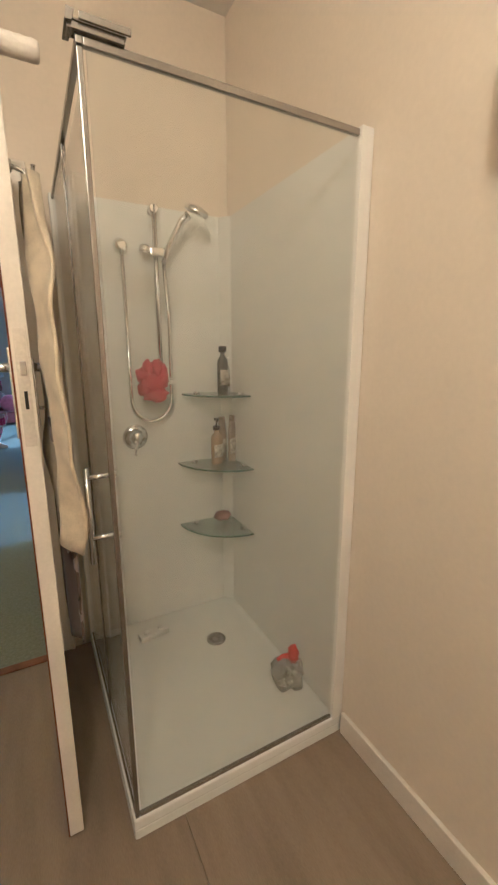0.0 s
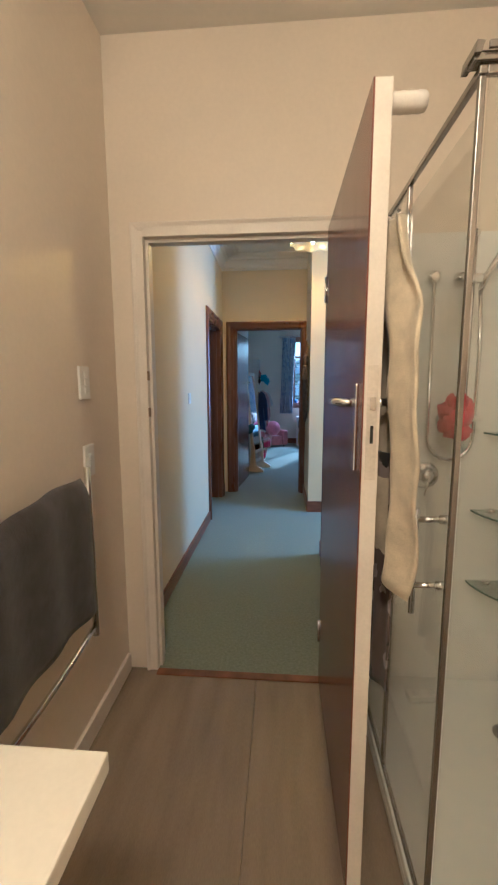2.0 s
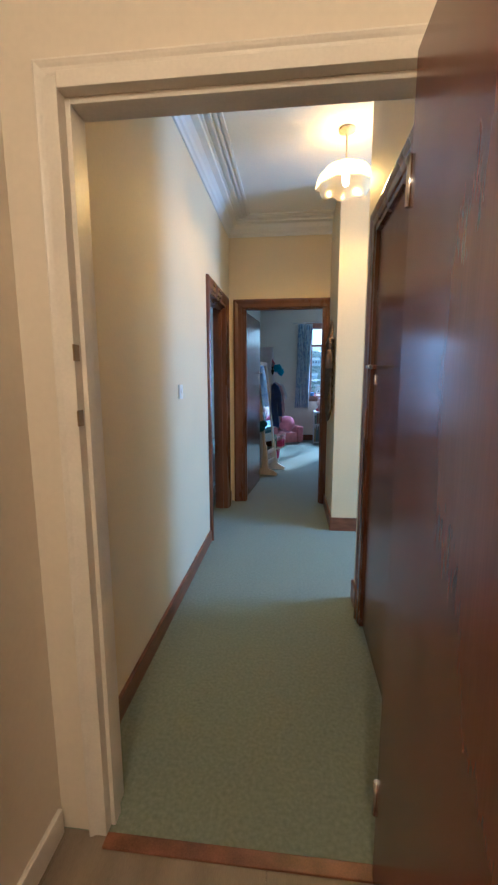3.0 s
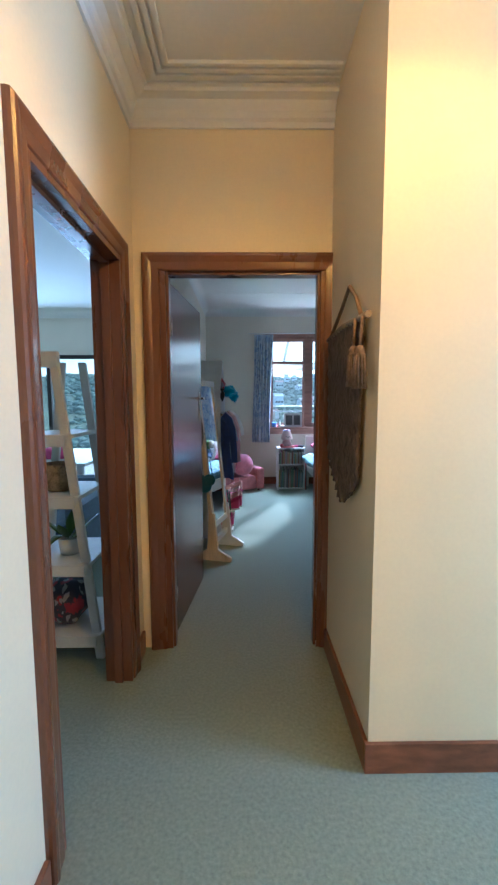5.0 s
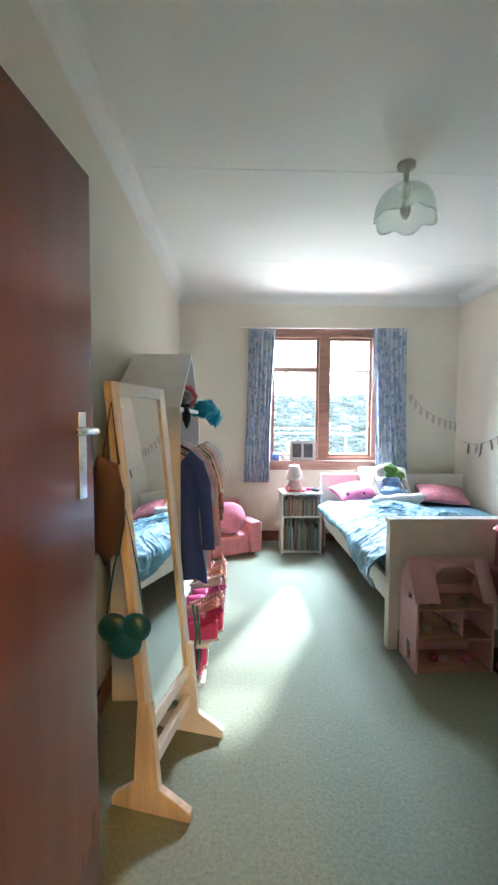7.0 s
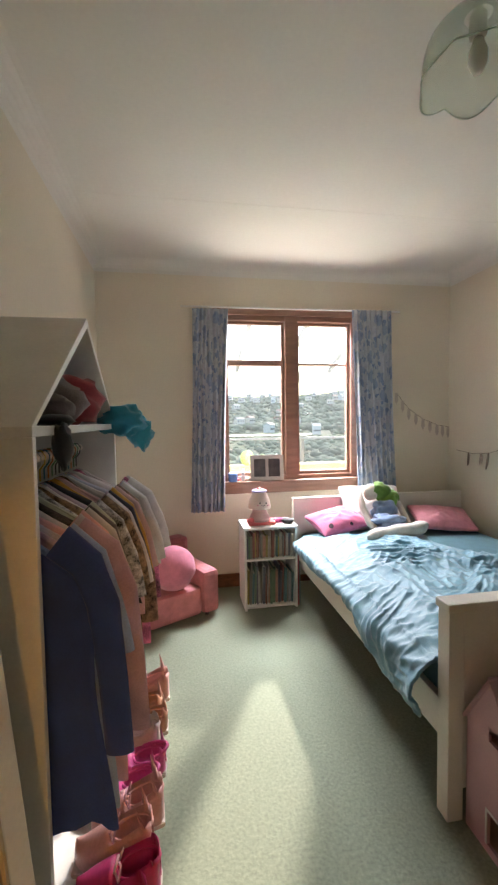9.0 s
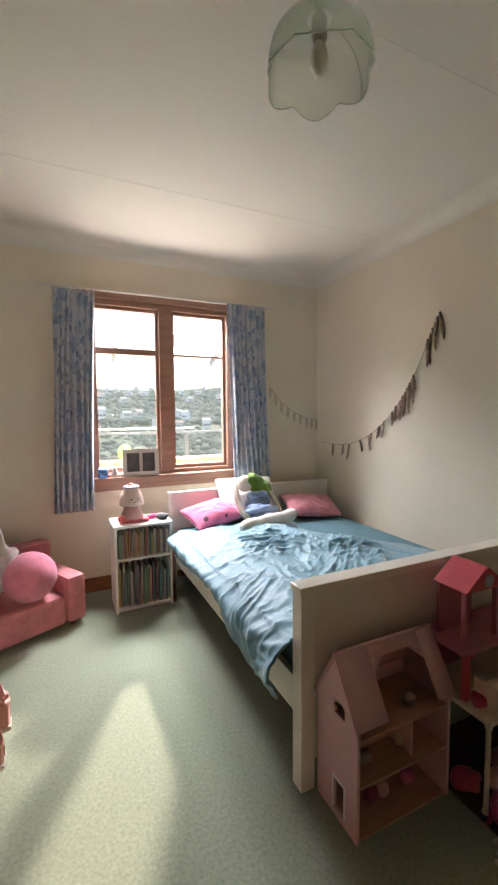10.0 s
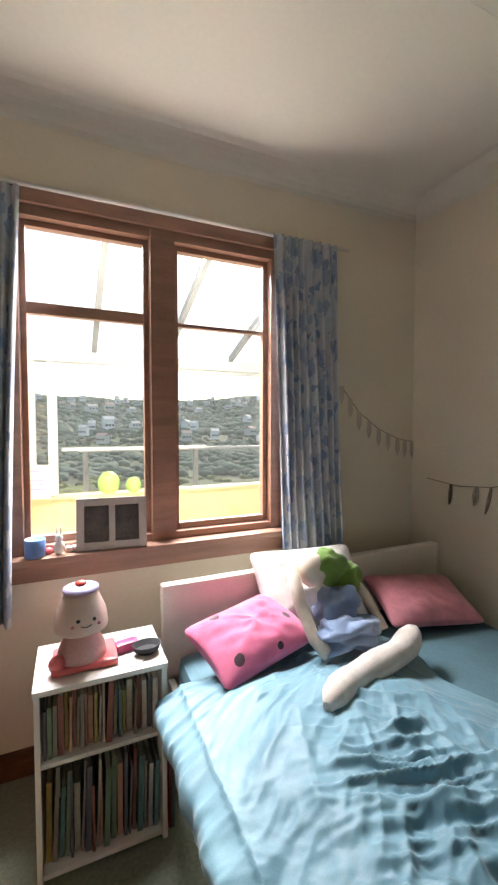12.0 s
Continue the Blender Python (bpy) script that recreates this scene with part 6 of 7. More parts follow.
def gable(x0, x1, holes):
    b = B()
    o = [(-DD, 0.0), (0.0, 0.0), (0.0, DE), (-DD / 2, DP), (-DD, DE)]
    if not holes:
        prism(b, o, "x", x0, x1)
        return b
    # strips round a door and a small window
    box(b, (x0, -DD, 0), (x1, -0.165, DE))
    box(b, (x0, -0.105, 0), (x1, 0, DE))
    box(b, (x0, -0.165, 0), (x1, -0.105, 0.03))
    box(b, (x0, -0.165, 0.15), (x1, -0.105, 0.4))
    box(b, (x0, -0.165, 0.43), (x1, -0.105, DE + 0.02))
    prism(b, [(-DD, DE), (0, DE), (-DD / 2, DP)], "x", x0, x1)
    return b


part("side_wall", gable(0, 0.012, True), M_DPK, dh)
part("side_wall", gable(DW - 0.012, DW, False), M_DPK, dh)
b = B()
for lo, hi in (((-0.003, -0.172, 0.03), (0, -0.165, 0.157)), ((-0.003, -0.105, 0.03), (0, -0.098, 0.157)), ((-0.003, -0.165, 0.15), (0, -0.105, 0.157))):
    box(b, lo, hi)
part("door_trim", b, M_WHITE, dh)
b = B()
box(b, (0.012, -0.008, 0), (DW - 0.012, 0, DE))
part("back_wall", b, M_DPK, dh)
for z in (0.0, 0.19, 0.36):
    b = B()
    box(b, (0.012, -DD + 0.005, z), (DW - 0.012, -0.008, z + 0.01))
    part("floor_board", b, M_DBR, dh)
b = B()
box(b, (DW * 0.62, -DD + 0.03, 0.2), (DW * 0.62 + 0.008, -0.008, 0.36))
part("inner_wall", b, M_DPK, dh)


def slope(side):
    b = B()
    y0, y1 = (-DD - 0.012, -DD / 2) if side == 0 else (0.012, -DD / 2)

    def quad(u0, u1, v0, v1):
        sheet(b, 1, 1, lambda u, v: (-0.012 + (DW + 0.024) * (u0 + (u1 - u0) * u), y0 + (y1 - y0) * (v0 + (v1 - v0) * v), DE - 0.016 + (DP + 0.012 - DE + 0.016) * (v0 + (v1 - v0) * v)), 0.01)
    if side == 0:
        quad(0, 0.3, 0, 1)
        quad(0.82, 1, 0, 1)
        quad(0.3, 0.82, 0.78, 1)

        def fillet(uc, d):
            def at(u, v):
                a, c = uc + d * 0.12 * u * (1 - 0.5 * v), 0.78 - 0.2 * v * (1 - 0.5 * u)
                return (-0.012 + (DW + 0.024) * a, y0 + (y1 - y0) * c, DE - 0.016 + (DP + 0.012 - DE + 0.016) * c)
            sheet(b, 1, 1, at, 0.01)
        fillet(0.3, 1)
        fillet(0.82, -1)
    else:
        quad(0, 1, 0, 1)
    return b


part("roof_front", slope(0), M_DPK, dh, "pink roof with a wide opening")
part("roof_back", slope(1), M_DPK, dh)
b = B()
for k in range(6):
    box(b, (0.1 + 0.03 * k, -0.1, 0.2 + 0.0), (0.13 + 0.03 * k, -0.05, 0.2 + 0.02 * (6 - k)))
part("stair", b, M_DBR, dh)
rt = random.Random(9)
for k in range(7):
    b = B()
    blob(b, (0, 0, 0.022), (0.03, 0.022, 0.022), 12, 0.4, power=3, seed=k)
    z = (0.011, 0.201, 0.371)[k % 3]
    solo("doll_furniture", b, mat("doll_toy_%s" % "abcdefg"[k], [(0.3, 0.04, 0.08), (0.5, 0.45, 0.4), (0.1, 0.07, 0.05), (0.45, 0.1, 0.2), (0.4, 0.3, 0.2), (0.15, 0.1, 0.08), (0.5, 0.3, 0.3)][k], 0.5), pose(0.69 + 0.1 + rt.random() * 0.12 + 0.14 * (k % 2), 7.515 - 0.13 - 0.02 * (k % 3), z), "small doll's house furniture piece", "toy", "doll's house furniture")

# toy castle
tc = thing("toy_castle", pose(1.17, 7.3, 0), "pink plastic doll castle with red roofs", "toy castle")
M_TPK = mat("toy_pink", (0.4, 0.12, 0.15), 0.4)
M_TRD = mat("toy_red", (0.5, 0.05, 0.07), 0.35)
M_TWH = mat("toy_cream", (0.6, 0.48, 0.38), 0.45)
for z in (0.36, 0.56):
    b = B()
    box(b, (0, -0.16 if z < 0.5 else -0.05, z), (0.62, 0.17, z + 0.018), 0.004)
    part("floor_plate", b, M_TWH if z < 0.5 else M_TPK, tc)
for x, y in ((0.02, -0.14), (0.6, -0.14), (0.02, 0.15), (0.6, 0.15), (0.3, -0.14)):
    b = B()
    lathe(b, [(0.014, 0), (0.014, 0.02), (0.009, 0.03), (0.009, 0.33), (0.014, 0.345), (0.014, 0.36)], 12, AT((x, y, 0)))
    part("column", b, M_TWH, tc)
for x, y in ((0.03, 0.14), (0.3, 0.14), (0.59, 0.14), (0.3, -0.035), (0.03, -0.035), (0.59, -0.035)):
    b = B()
    box(b, (x - 0.012, y - 0.012, 0.378), (x + 0.012, y + 0.012, 0.56), 0.003)
    part("pillar", b, M_TRD, tc)
b = B()
box(b, (0.0, 0.15, 0.378), (0.62, 0.165, 0.56))
part("back_wall", b, M_TPK, tc)
for x0, w, h in ((0.04, 0.2, 0.22),):
    b = B()
    for lo, hi in (((x0, -0.02, 0.578), (x0 + 0.018, 0.0, 0.578 + h)), ((x0 + w - 0.018, -0.02, 0.578), (x0 + w, 0.0, 0.578 + h)), ((x0, 0.1, 0.578), (x0 + w, 0.112, 0.578 + h)), ((x0 + 0.018, -0.02, 0.565 + h), (x0 + w - 0.018, 0.0, 0.578 + h))):
        box(b, lo, hi, 0.002)
    tw = part("tower", b, M_TPK, tc)
    b = B()
    prism(b, [(x0 - 0.02, 0.578 + h), (x0 + w + 0.02, 0.578 + h), (x0 + w / 2, 0.578 + h + 0.09)], "y", -0.04, 0.12, 0.004)
    part("gable_roof", b, M_TRD, tw, "red gabled roof")
    b = B()
    lathe(b, [(0.024, 0), (0.024, 0.004), (0.018, 0.004)], 16, pose(x0 + w / 2, -0.041, 0.578 + h + 0.035, 90, 0, 0))
    part("round_window", b, mat("toy_grey", (0.35, 0.34, 0.36), 0.3), tw)
b = B()
for k in range(9):
    box(b, (0.42, -0.2 - 0.022 * (k + 1), 0.34 - 0.036 * k - 0.02), (0.5, -0.2 - 0.022 * k + 0.012, 0.34 - 0.036 * k), 0.002)
box(b, (0.413, -0.41, 0.0), (0.42, -0.16, 0.02))
part("stair", b, M_TWH, tc)
b = B()
for k in range(12):
    rod(b, (0.42 + 0.016 * k, 0.06, 0.578), (0.42 + 0.016 * k, 0.06, 0.8), 0.0025, 6)
tube(b, [(0.42 + 0.016 * k, 0.06, 0.8 + 0.04 * math.sin(math.pi * k / 11)) for k in range(12)], 0.004, 6)
part("balustrade", b, mat("toy_bronze", (0.12, 0.07, 0.05), 0.4, 0.5), tc)
for k in range(9):
    b = B()
    s = 0.028 + 0.02 * rt.random()
    blob(b, (0, 0, s * 0.8), (s * 1.3, s, s * 0.8), 12, 0.4, power=3, seed=20 + k)
    solo("castle_toy", b, mat("castle_toy_%s" % "abcdefghi"[k], [(0.5, 0.05, 0.1), (0.55, 0.45, 0.4), (0.5, 0.2, 0.3), (0.08, 0.04, 0.03), (0.5, 0.4, 0.3), (0.4, 0.06, 0.1), (0.55, 0.3, 0.3), (0.2, 0.1, 0.08), (0.55, 0.5, 0.45)][k], 0.45), pose(1.17 + 0.06 + 0.115 * (k % 5), 7.3 - 0.08 + 0.05 * (k % 2), 0.378 if k < 5 else 0.0), "small plastic doll castle toy", "toy", "toys by the castle")
b = B()
lathe(b, [(0.03, 0), (0.012, 0.01), (0.012, 0.09), (0.05, 0.1), (0.052, 0.108), (0.0, 0.11)], 22)
solo("toy_table", b, M_TWH, pose(1.5, 7.31, 0.578), "round cream toy table on the castle", "toy")
b = B()
box(b, (-0.07, -0.05, 0.02), (0.07, 0.05, 0.06), 0.012)
box(b, (-0.075, -0.05, 0), (-0.065, 0.05, 0.1), 0.004)
box(b, (0.065, -0.05, 0), (0.075, 0.05, 0.075), 0.004)
solo("toy_bed", b, M_TWH, pose(1.3, 7.2, 0.378), "small cream toy bed in the castle", "toy")
b = B()
blob(b, (0, 0, 0.05), (0.06, 0.03, 0.045), 14, 0.3)
for k in range(4):
    rod(b, (-0.03 + 0.05 * (k % 2), -0.02 + 0.04 * (k // 2), 0.05), (-0.05 + 0.08 * (k % 2), -0.03 + 0.06 * (k // 2), 0), 0.008, 8)
blob(b, (-0.06, 0, 0.09), (0.03, 0.018, 0.025), 12)
solo("toy_pony", b, mat("toy_magenta", (0.35, 0.03, 0.14), 0.4), pose(1.22, 7.13, 0, 0, 0, 30), "magenta plastic toy pony on the carpet", "toy")

# foam play mat with jigsaw edges
b = B()


def teeth(n, length):
    pts = []
    for k in range(n):
        a = k * length / n
        w = length / n
        pts += [(a, 0), (a + w * 0.3, 0), (a + w * 0.22, 0.03), (a + w * 0.78, 0.03), (a + w * 0.7, 0)]
    return pts


out = [(x, y) for x, y in teeth(10, 0.9)] + [(0.9, 0), (0.9, -0.9), (0, -0.9)] + [(-y, x - 0.9) for x, y in teeth(10, 0.9)][1:]
prism(b, out, "z", 0, 0.012)
solo("foam_mat", b, mat("cream_foam", (0.6, 0.55, 0.45), 0.8, var=0.3, scale=16), pose(1.1, 7.06, 0.001, 0, 0, -8), "cream foam play mat with jigsaw edges", "play mat")

# near-black toothed sheet covering the dark floor area below the castle
b = B()
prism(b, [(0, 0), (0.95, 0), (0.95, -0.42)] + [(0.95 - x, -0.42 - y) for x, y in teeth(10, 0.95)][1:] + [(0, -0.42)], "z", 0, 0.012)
solo("foam_mat", b, mat("near_black_brown", (0.035, 0.025, 0.022), 0.85, var=0.4, scale=20), pose(1.16, 7.51, 0.001), "near-black jigsaw-edged sheet over the dark floor area under the toy castle", "play mat")

# floor lamp
fl = thing("floor_lamp", pose(1.35, 6.62, 0.014), "black metal reading lamp on a pole", "lamp")
b = B()
lathe(b, [(0.12, 0), (0.12, 0.015), (0.02, 0.025)], 24)
part("base", b, M_BLACK, fl)
b = B()
tube(b, [(0, 0, 0.02), (0, 0, 1.2), (-0.02, 0.02, 1.5), (-0.12, 0.1, 1.64), (-0.2, 0.2, 1.62)], 0.009, 10)
part("pole", b, M_BLACK, fl)
b = B()
lathe(b, [(0.025, 0.1), (0.04, 0.09), (0.085, 0.0), (0.08, 0.0), (0.035, 0.085)], 22, pose(-0.24, 0.24, 1.52, 20, -10, 0))
part("shade", b, M_BLACK, fl)

# feather garland
ga = thing("feather_garland", pose(2.28, 0, 0), "string of brown and grey feathers pinned to the wall", "garland")
knots = [(8.32, 2.2), (8.42, 2.02), (8.5, 1.85), (8.58, 1.72), (8.68, 1.58), (8.8, 1.46), (8.95, 1.34), (9.1, 1.26), (9.3, 1.2), (9.5, 1.18), (9.72, 1.2)]
b = B()
tube(b, [(-0.008, y, z) for y, z in knots], 0.002, 5)
part("string", b, mat("brown_cord", (0.22, 0.15, 0.09)), ga)
rf = random.Random(2)
FM = [mat("feather_%s" % n, c, 0.85, var=0.35, scale=30, bump=0.5) for n, c in zip("abc", ((0.22, 0.16, 0.12), (0.34, 0.25, 0.19), (0.48, 0.36, 0.3)))]
for k, q in enumerate((0.05, 0.2, 0.4, 0.6, 0.8, 1.0, 1.2, 2.6, 2.8, 3.0, 3.15, 3.3, 3.5, 3.7, 3.95, 4.3, 4.7, 5.3, 5.7, 6.3, 6.6, 7.2, 8.0, 8.4, 9.2)):
    i = int(q)
    y = knots[i][0] + (knots[i + 1][0] - knots[i][0]) * (q - i)
    z = knots[i][1] + (knots[i + 1][1] - knots[i][1]) * (q - i)
    L, w, sw = rf.uniform(0.11, 0.2) * (1.0 if q < 4.5 else 0.75), rf.uniform(0.009, 0.018), rf.uniform(-0.045, 0.035)
    b = B()
    sheet(b, 10, 4, lambda u, v: (-0.012 - 0.012 * math.sin(math.pi * v) - 0.006 * (k % 2), y + sw * u + w * (v - 0.5) * 2 * math.sin(math.pi * min(1, 0.08 + 0.92 * u)) ** 0.6, z - L * u), 0.0015)
    part("feather", b, FM[k % 3 if k > 6 else k % 2], ga)
gb = thing("paper_garland", pose(0, 9.85, 0), "faint pale string of paper shapes on the wall", "garland")
b = B()
kn = [(1.72, 1.75), (1.85, 1.6), (2.0, 1.5), (2.15, 1.44), (2.27, 1.42)]
tube(b, [(x, -0.006, z) for x, z in kn], 0.002, 5)
part("string", b, mat("brown_cord", (0.22, 0.15, 0.09)), gb)
for k in range(9):
    q = k / 8 * 3.99
    i = int(q)
    x = kn[i][0] + (kn[i + 1][0] - kn[i][0]) * (q - i)
    z = kn[i][1] + (kn[i + 1][1] - kn[i][1]) * (q - i)
    b = B()
    prism(b, [(x - 0.014, z), (x + 0.014, z), (x + 0.018, z - 0.07), (x, z - 0.11), (x - 0.018, z - 0.07)], "y", -0.01, -0.008)
    part("paper_shape", b, mat("pale_paper", (0.58, 0.5, 0.42), 0.8), gb)

# ---- outside ----
# white frame set to mid grey: its backlit shade is in the colour
M_FRAME = mat("white_aluminium", (0.42, 0.42, 0.41), 0.4, var=0.03, bump=0)
M_YEL = mat("pale_yellow_cladding", (0.5, 0.4, 0.17), 0.6, var=0.06, scale=3, bump=0.1)
M_DECK = mat("pale_deck_boards", (0.55, 0.5, 0.43), 0.8, var=0.2, scale=4, bump=0.3, stretch=(1, 12, 1))
cv = thing("conservatory", pose(0, 0, 0), "white framed sunroom with a clear sloping roof", "sunroom")
b = B()
box(b, (-2.2, 9.99, -0.3), (4.2, 12.1, -0.02))
part("floor", b, M_DECK, cv)
b = B()
box(b, (-2.2, 12.0, -0.02), (4.2, 12.1, 0.84), 0.004)
part("low_wall", b, M_YEL, cv)
b = B()
box(b, (-2.2, 11.97, 0.84), (4.2, 12.13, 0.87), 0.004)
part("wall_cap", b, mat("yellow_trim", (0.62, 0.45, 0.2), 0.5), cv)
for x in (-1.9, -0.05, 0.13, 3.6):
    b = B()
    box(b, (x - 0.04, 12.01, 0.872), (x + 0.04, 12.09, 2.1), 0.004)
    part("post", b, M_FRAME, cv)
b = B()
box(b, (-2.2, 11.99, 2.1), (4.2, 12.11, 2.2), 0.005)
box(b, (0.17, 12.02, 2.06), (3.56, 12.08, 2.098), 0.003)
part("beam", b, M_FRAME, cv)
# rafters are a darker copy of the white frame, underside shade painted in
for x in (-1.6, -0.9, -0.2, 0.5, 1.2, 1.9, 2.6, 3.3, 4.0):
    b = B()
    prism(b, [(10.0, 2.95), (10.0, 3.02), (12.1, 2.27), (12.1, 2.2)], "x", x - 0.022, x + 0.022)
    part("rafter", b, mat("backlit_rafter_grey", (0.2, 0.2, 0.2), 0.5, var=0.05), cv)
b = B()
box(b, (0.2, 12.03, 1.28), (1.6, 12.07, 1.31), 0.003)
part("window_stay", b, M_FRAME, cv)
for nm, x, y, r in (("green_balloon", 0.6, 11.9, 0.1), ("green_balloon", 0.83, 11.92, 0.07), ("green_balloon", 0.5, 10.7, 0.13)):
    b = B()
    blob(b, (0, 0, r * 1.1), (r, r, r * 1.1), 20)
    if y > 11:
        lathe(b, [(0.012, -0.003), (0.006, 0.01)], 8)
        z = 0.87
    else:
        lathe(b, [(0.13, -0.7), (0.13, -0.69), (0.03, -0.68), (0.03, 0.02)], 16)
        z = 0.68
    solo(nm, b, mat("lime_rubber", (0.35, 0.62, 0.08), 0.35, bump=0), pose(x, y, z), "lime green balloon in the sunroom", "balloon", "balloons")
bd = thing("notice_board", pose(0.0, 11.9, 0.87), "pale board with printed lines on the ledge", "board")
b = B()
box(b, (-0.09, 0, 0), (0.11, 0.01, 0.3), 0.003)
part("panel", b, mat("pale_pink_card", (0.66, 0.52, 0.5), 0.6), bd)
for k in range(5):
    b = B()
    box(b, (-0.07, -0.003, 0.08 + 0.04 * k), (0.08 - 0.02 * (k % 2), 0.0, 0.092 + 0.04 * k))
    part("printed_line", b, mat("violet_ink", (0.25, 0.18, 0.35), 0.7), bd)

rl = thing("deck_balustrade", pose(0, 15.0, 0), "glass deck balustrade with pale posts", "balustrade")
b = B()
box(b, (0.4, -0.04, 1.08), (9.0, 0.04, 1.13), 0.004)
part("handrail", b, M_FRAME, rl)
for x in (0.5, 1.9, 2.35, 3.8, 5.2, 6.6, 8.0):
    b = B()
    box(b, (x - 0.04, -0.04, -0.3), (x + 0.04, 0.04, 1.08), 0.003)
    part("post", b, mat("grey_timber", (0.4, 0.38, 0.33), 0.8, var=0.2), rl)
b = B()
box(b, (-6, 12.12, -0.5), (12, 15.3, -0.3))
struct("deck", b, M_DECK, "pale timber deck outside the sunroom", "deck")


def land(x, y):
    d = math.hypot(x, y - 10)
    z = -1.2 - 9.0 * smoothstep(6, 60, d)
    z += (41 + 9 * noise.noise(Vector((x * 0.006, 0, 4)))) * smoothstep(150, 520, d) * smoothstep(-40, 60, y)
    z += 1.5 * noise.noise(Vector((x * 0.03, y * 0.03, 1))) * smoothstep(15, 60, d)
    return z


b = B()
t = bmesh.new()
rad = [2, 8, 16, 25, 35, 50, 70, 95, 125, 160, 200, 245, 290, 340, 390, 440, 480, 520, 600, 800, 1500, 4000]
rings = []
for r in rad:
    rings.append([t.verts.new((0.7 + r * math.cos(2 * math.pi * k / 96), 10 + r * math.sin(2 * math.pi * k / 96), land(0.7 + r * math.cos(2 * math.pi * k / 96), 10 + r * math.sin(2 * math.pi * k / 96)))) for k in range(96)])
for a, c in zip(rings, rings[1:]):
    for k in range(96):
        t.faces.new((a[k], a[(k + 1) % 96], c[(k + 1) % 96], c[k])).smooth = True
t.faces.new(rings[0])
merge(b, t)
struct("ground", b, mat("grass_and_bush", (0.12, 0.15, 0.075), 0.95, var=0.4, scale=0.05, bump=0.2, fine=0.6), "grassy valley and bushy hills to the horizon", "ground")


def clumps(name, n, r0, r1, size, material, label, seed, spread=0.9, detail=2):
    """Many small leafy clumps, each an uneven cluster of facets."""
    rr = random.Random(seed)
    verts, faces = [], []
    t = bmesh.new()
    bmesh.ops.create_icosphere(t, subdivisions=detail, radius=1)
    base = [v.co.copy() for v in t.verts]
    idx = {v: i for i, v in enumerate(t.verts)}
    fs = [[idx[v] for v in f.verts] for f in t.faces]
    t.free()
    for k in range(n):
        d = r0 + (r1 - r0) * rr.random()
        a = math.pi / 2 + (rr.random() - 0.5) * spread
        x, y = 0.7 + d * math.cos(a), 10 + d * math.sin(a)
        s = size * rr.uniform(0.6, 1.4)
        z = land(x, y) + s * 0.3
        o = len(verts)
        sd = rr.random() * 50
        for c in base:
            q = 1 + 0.55 * noise.noise(c * 2.6 + Vector((sd, 0, 0)))
            verts.append((x + c.x * s * q, y + c.y * s * q, z + c.z * s * 0.6 * q))
        faces += [[o + i for i in f] for f in fs]
    me = bpy.data.meshes.new(name)
    me.from_pydata(verts, [], faces)
    me.materials.append(material)
    me.shade_smooth()
    return tagged(new(name, me), label, "trees", kind="stuff")


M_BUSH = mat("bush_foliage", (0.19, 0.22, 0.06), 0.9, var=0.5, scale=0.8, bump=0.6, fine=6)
# far foliage lightened and greyed, distance haze put into the base colour
M_FAR = mat("hazed_woodland", (0.17, 0.22, 0.15), 0.95, var=0.3, scale=0.08, bump=0.3, fine=1.0)
clumps("bushes", 400, 18, 90, 0.9, M_BUSH, "green and yellowish bushes below the deck", 1)
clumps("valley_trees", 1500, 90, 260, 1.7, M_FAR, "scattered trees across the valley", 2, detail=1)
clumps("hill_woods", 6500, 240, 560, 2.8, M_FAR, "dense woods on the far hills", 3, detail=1)

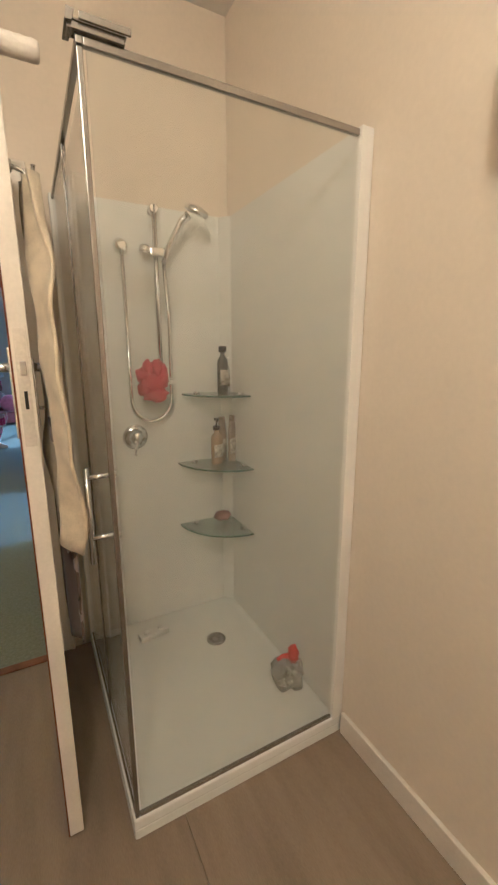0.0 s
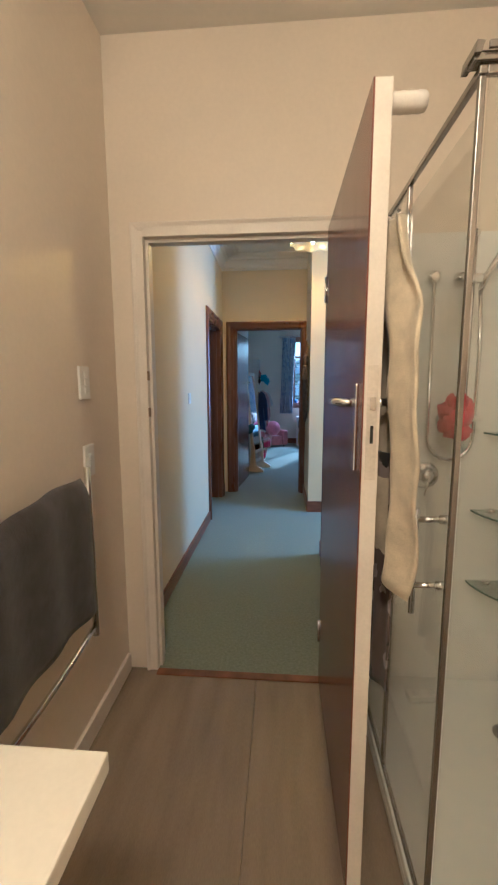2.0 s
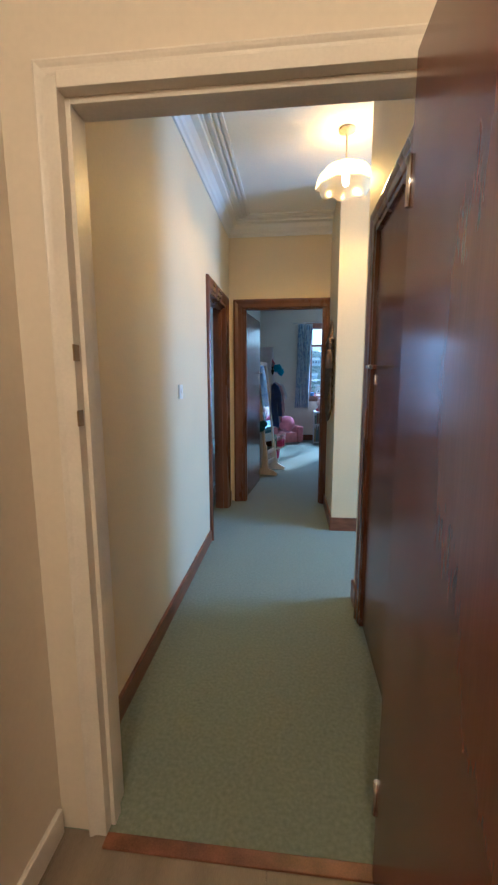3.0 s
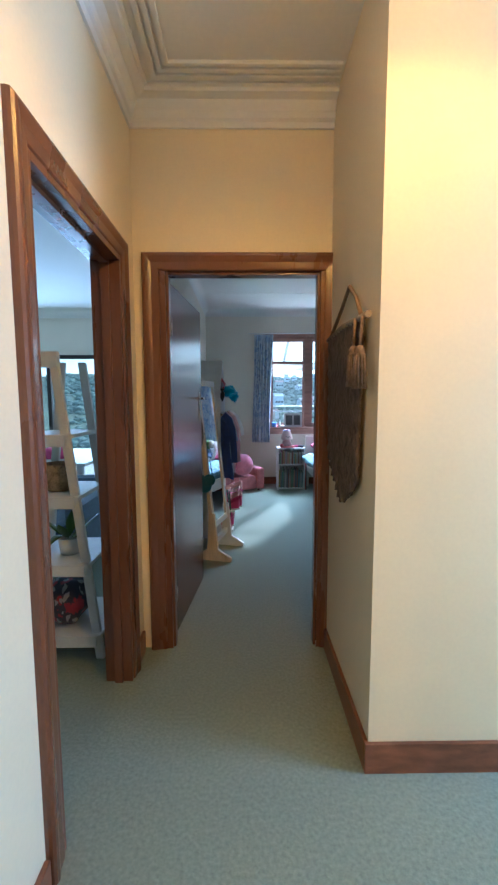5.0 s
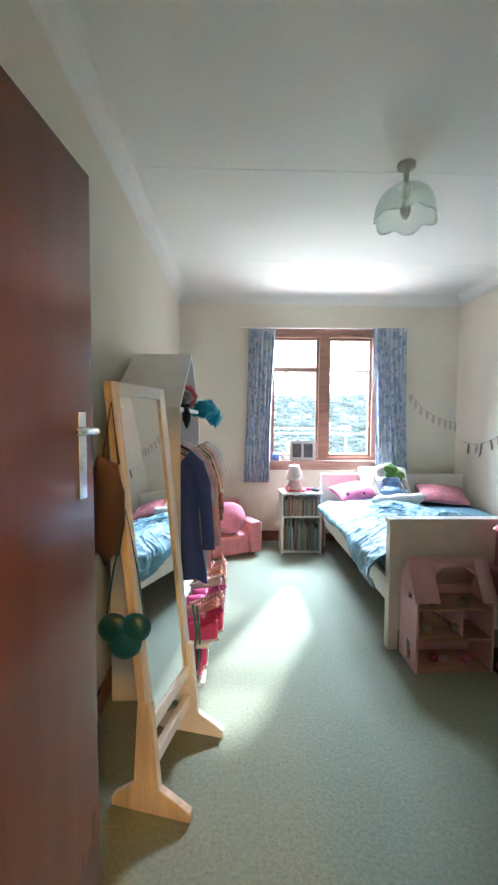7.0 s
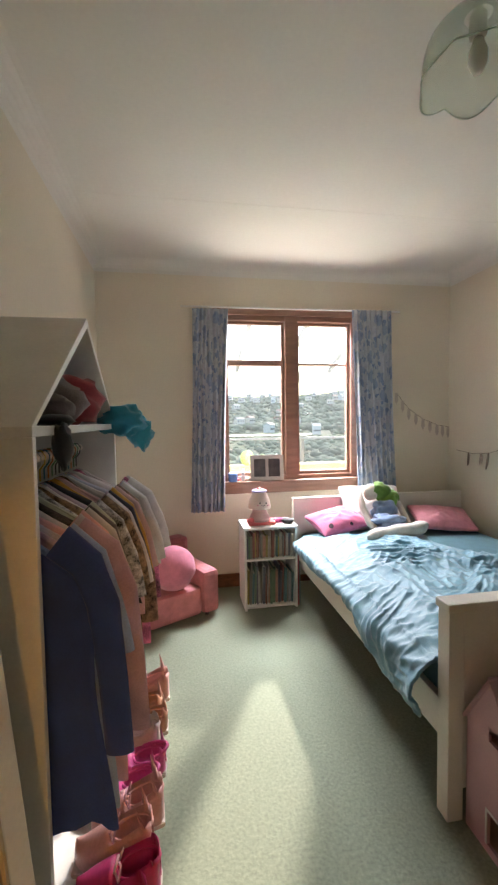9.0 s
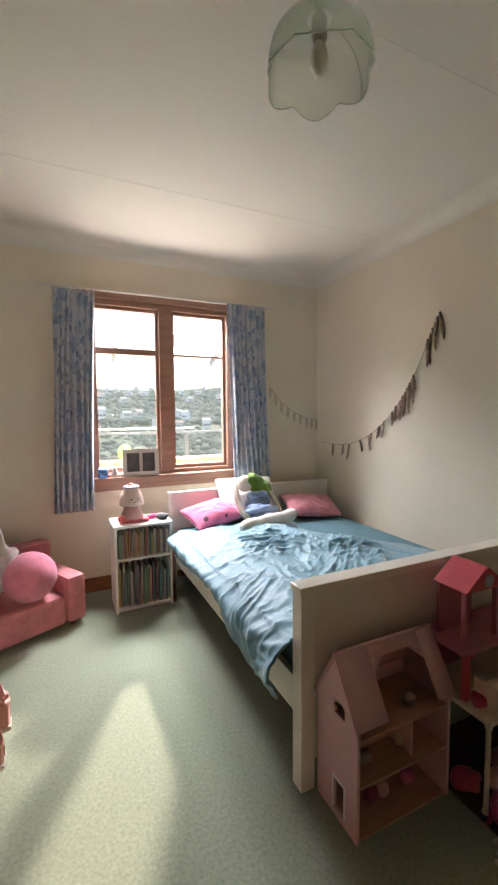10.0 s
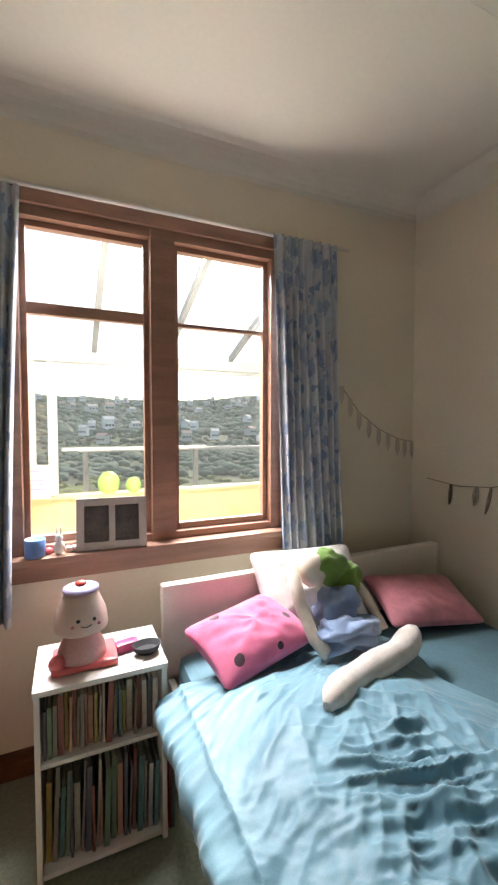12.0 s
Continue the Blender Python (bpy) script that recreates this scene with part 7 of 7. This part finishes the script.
# far houses
rh = random.Random(11)
M_HW = [mat("far_house_wall_%s" % n, c, 0.8, var=0.05, scale=0.3) for n, c in zip("abc", ((0.75, 0.73, 0.68), (0.65, 0.62, 0.55), (0.8, 0.8, 0.78)))]
M_HR = [mat("far_roof_%s" % n, c, 0.7, var=0.1, scale=0.5) for n, c in zip("abc", ((0.35, 0.34, 0.33), (0.45, 0.3, 0.25), (0.6, 0.6, 0.58)))]
M_HG = mat("far_window_glass", (0.04, 0.05, 0.06), 0.2)
protos = []
for k in range(3):
    w, d, h = (12, 8, 5.5)[k % 3] + k, 8 + k, 4.5 + 1.2 * k
    hs = thing("house", pose(0, 0, -200), "pale weatherboard house far across the valley", "house", "houses across the valley")
    b = B()
    box(b, (-w / 2, -d / 2, -2), (w / 2, d / 2, h))
    part("wall", b, M_HW[k], hs)
    b = B()
    prism(b, [(-d / 2 - 0.5, h), (d / 2 + 0.5, h), (0, h + 2.6)], "x", -w / 2 - 0.5, w / 2 + 0.5)
    part("roof", b, M_HR[k], hs)
    for q in range(3):
        b = B()
        x = -w / 3 + q * w / 3
        box(b, (x - 0.9, -d / 2 - 0.05, 1.2), (x + 0.9, -d / 2 - 0.003, 3.0))
        part("window", b, M_HG, hs)
    protos.append(hs)
for k in range(75):
    d = rh.uniform(190, 500)
    a = math.pi / 2 + (rh.random() - 0.62) * 0.75
    x, y = 0.7 + d * math.cos(a), 10 + d * math.sin(a)
    m = pose(x, y, land(x, y) + 3.0, 0, 0, rh.uniform(-40, 40)) @ Matrix.Scale(0.7, 4)
    if k < 3:
        protos[k].matrix_world = m
    else:
        copy_thing(protos[k % 3], m)

# ---- bathroom floor tiles ----
for i in range(-2, 3):
    for j in range(0, 4):
        x0, x1 = max(-0.945, -0.32 + 0.6 * i), min(0.885, -0.32 + 0.6 * (i + 1))
        y0, y1 = max(-1.6, 1.868 - 1.85 * (j + 1)), min(1.868, 1.868 - 1.85 * j)
        if x1 - x0 < 0.02 or y1 - y0 < 0.02:
            continue
        b = B()
        box(b, (x0 + 0.0007, y0 + 0.0007, -0.02), (x1 - 0.0007, y1 - 0.0007, 0.0), 0.0007)
        part("tile", b, M_TILE, bpy.data.objects["floor_1"])
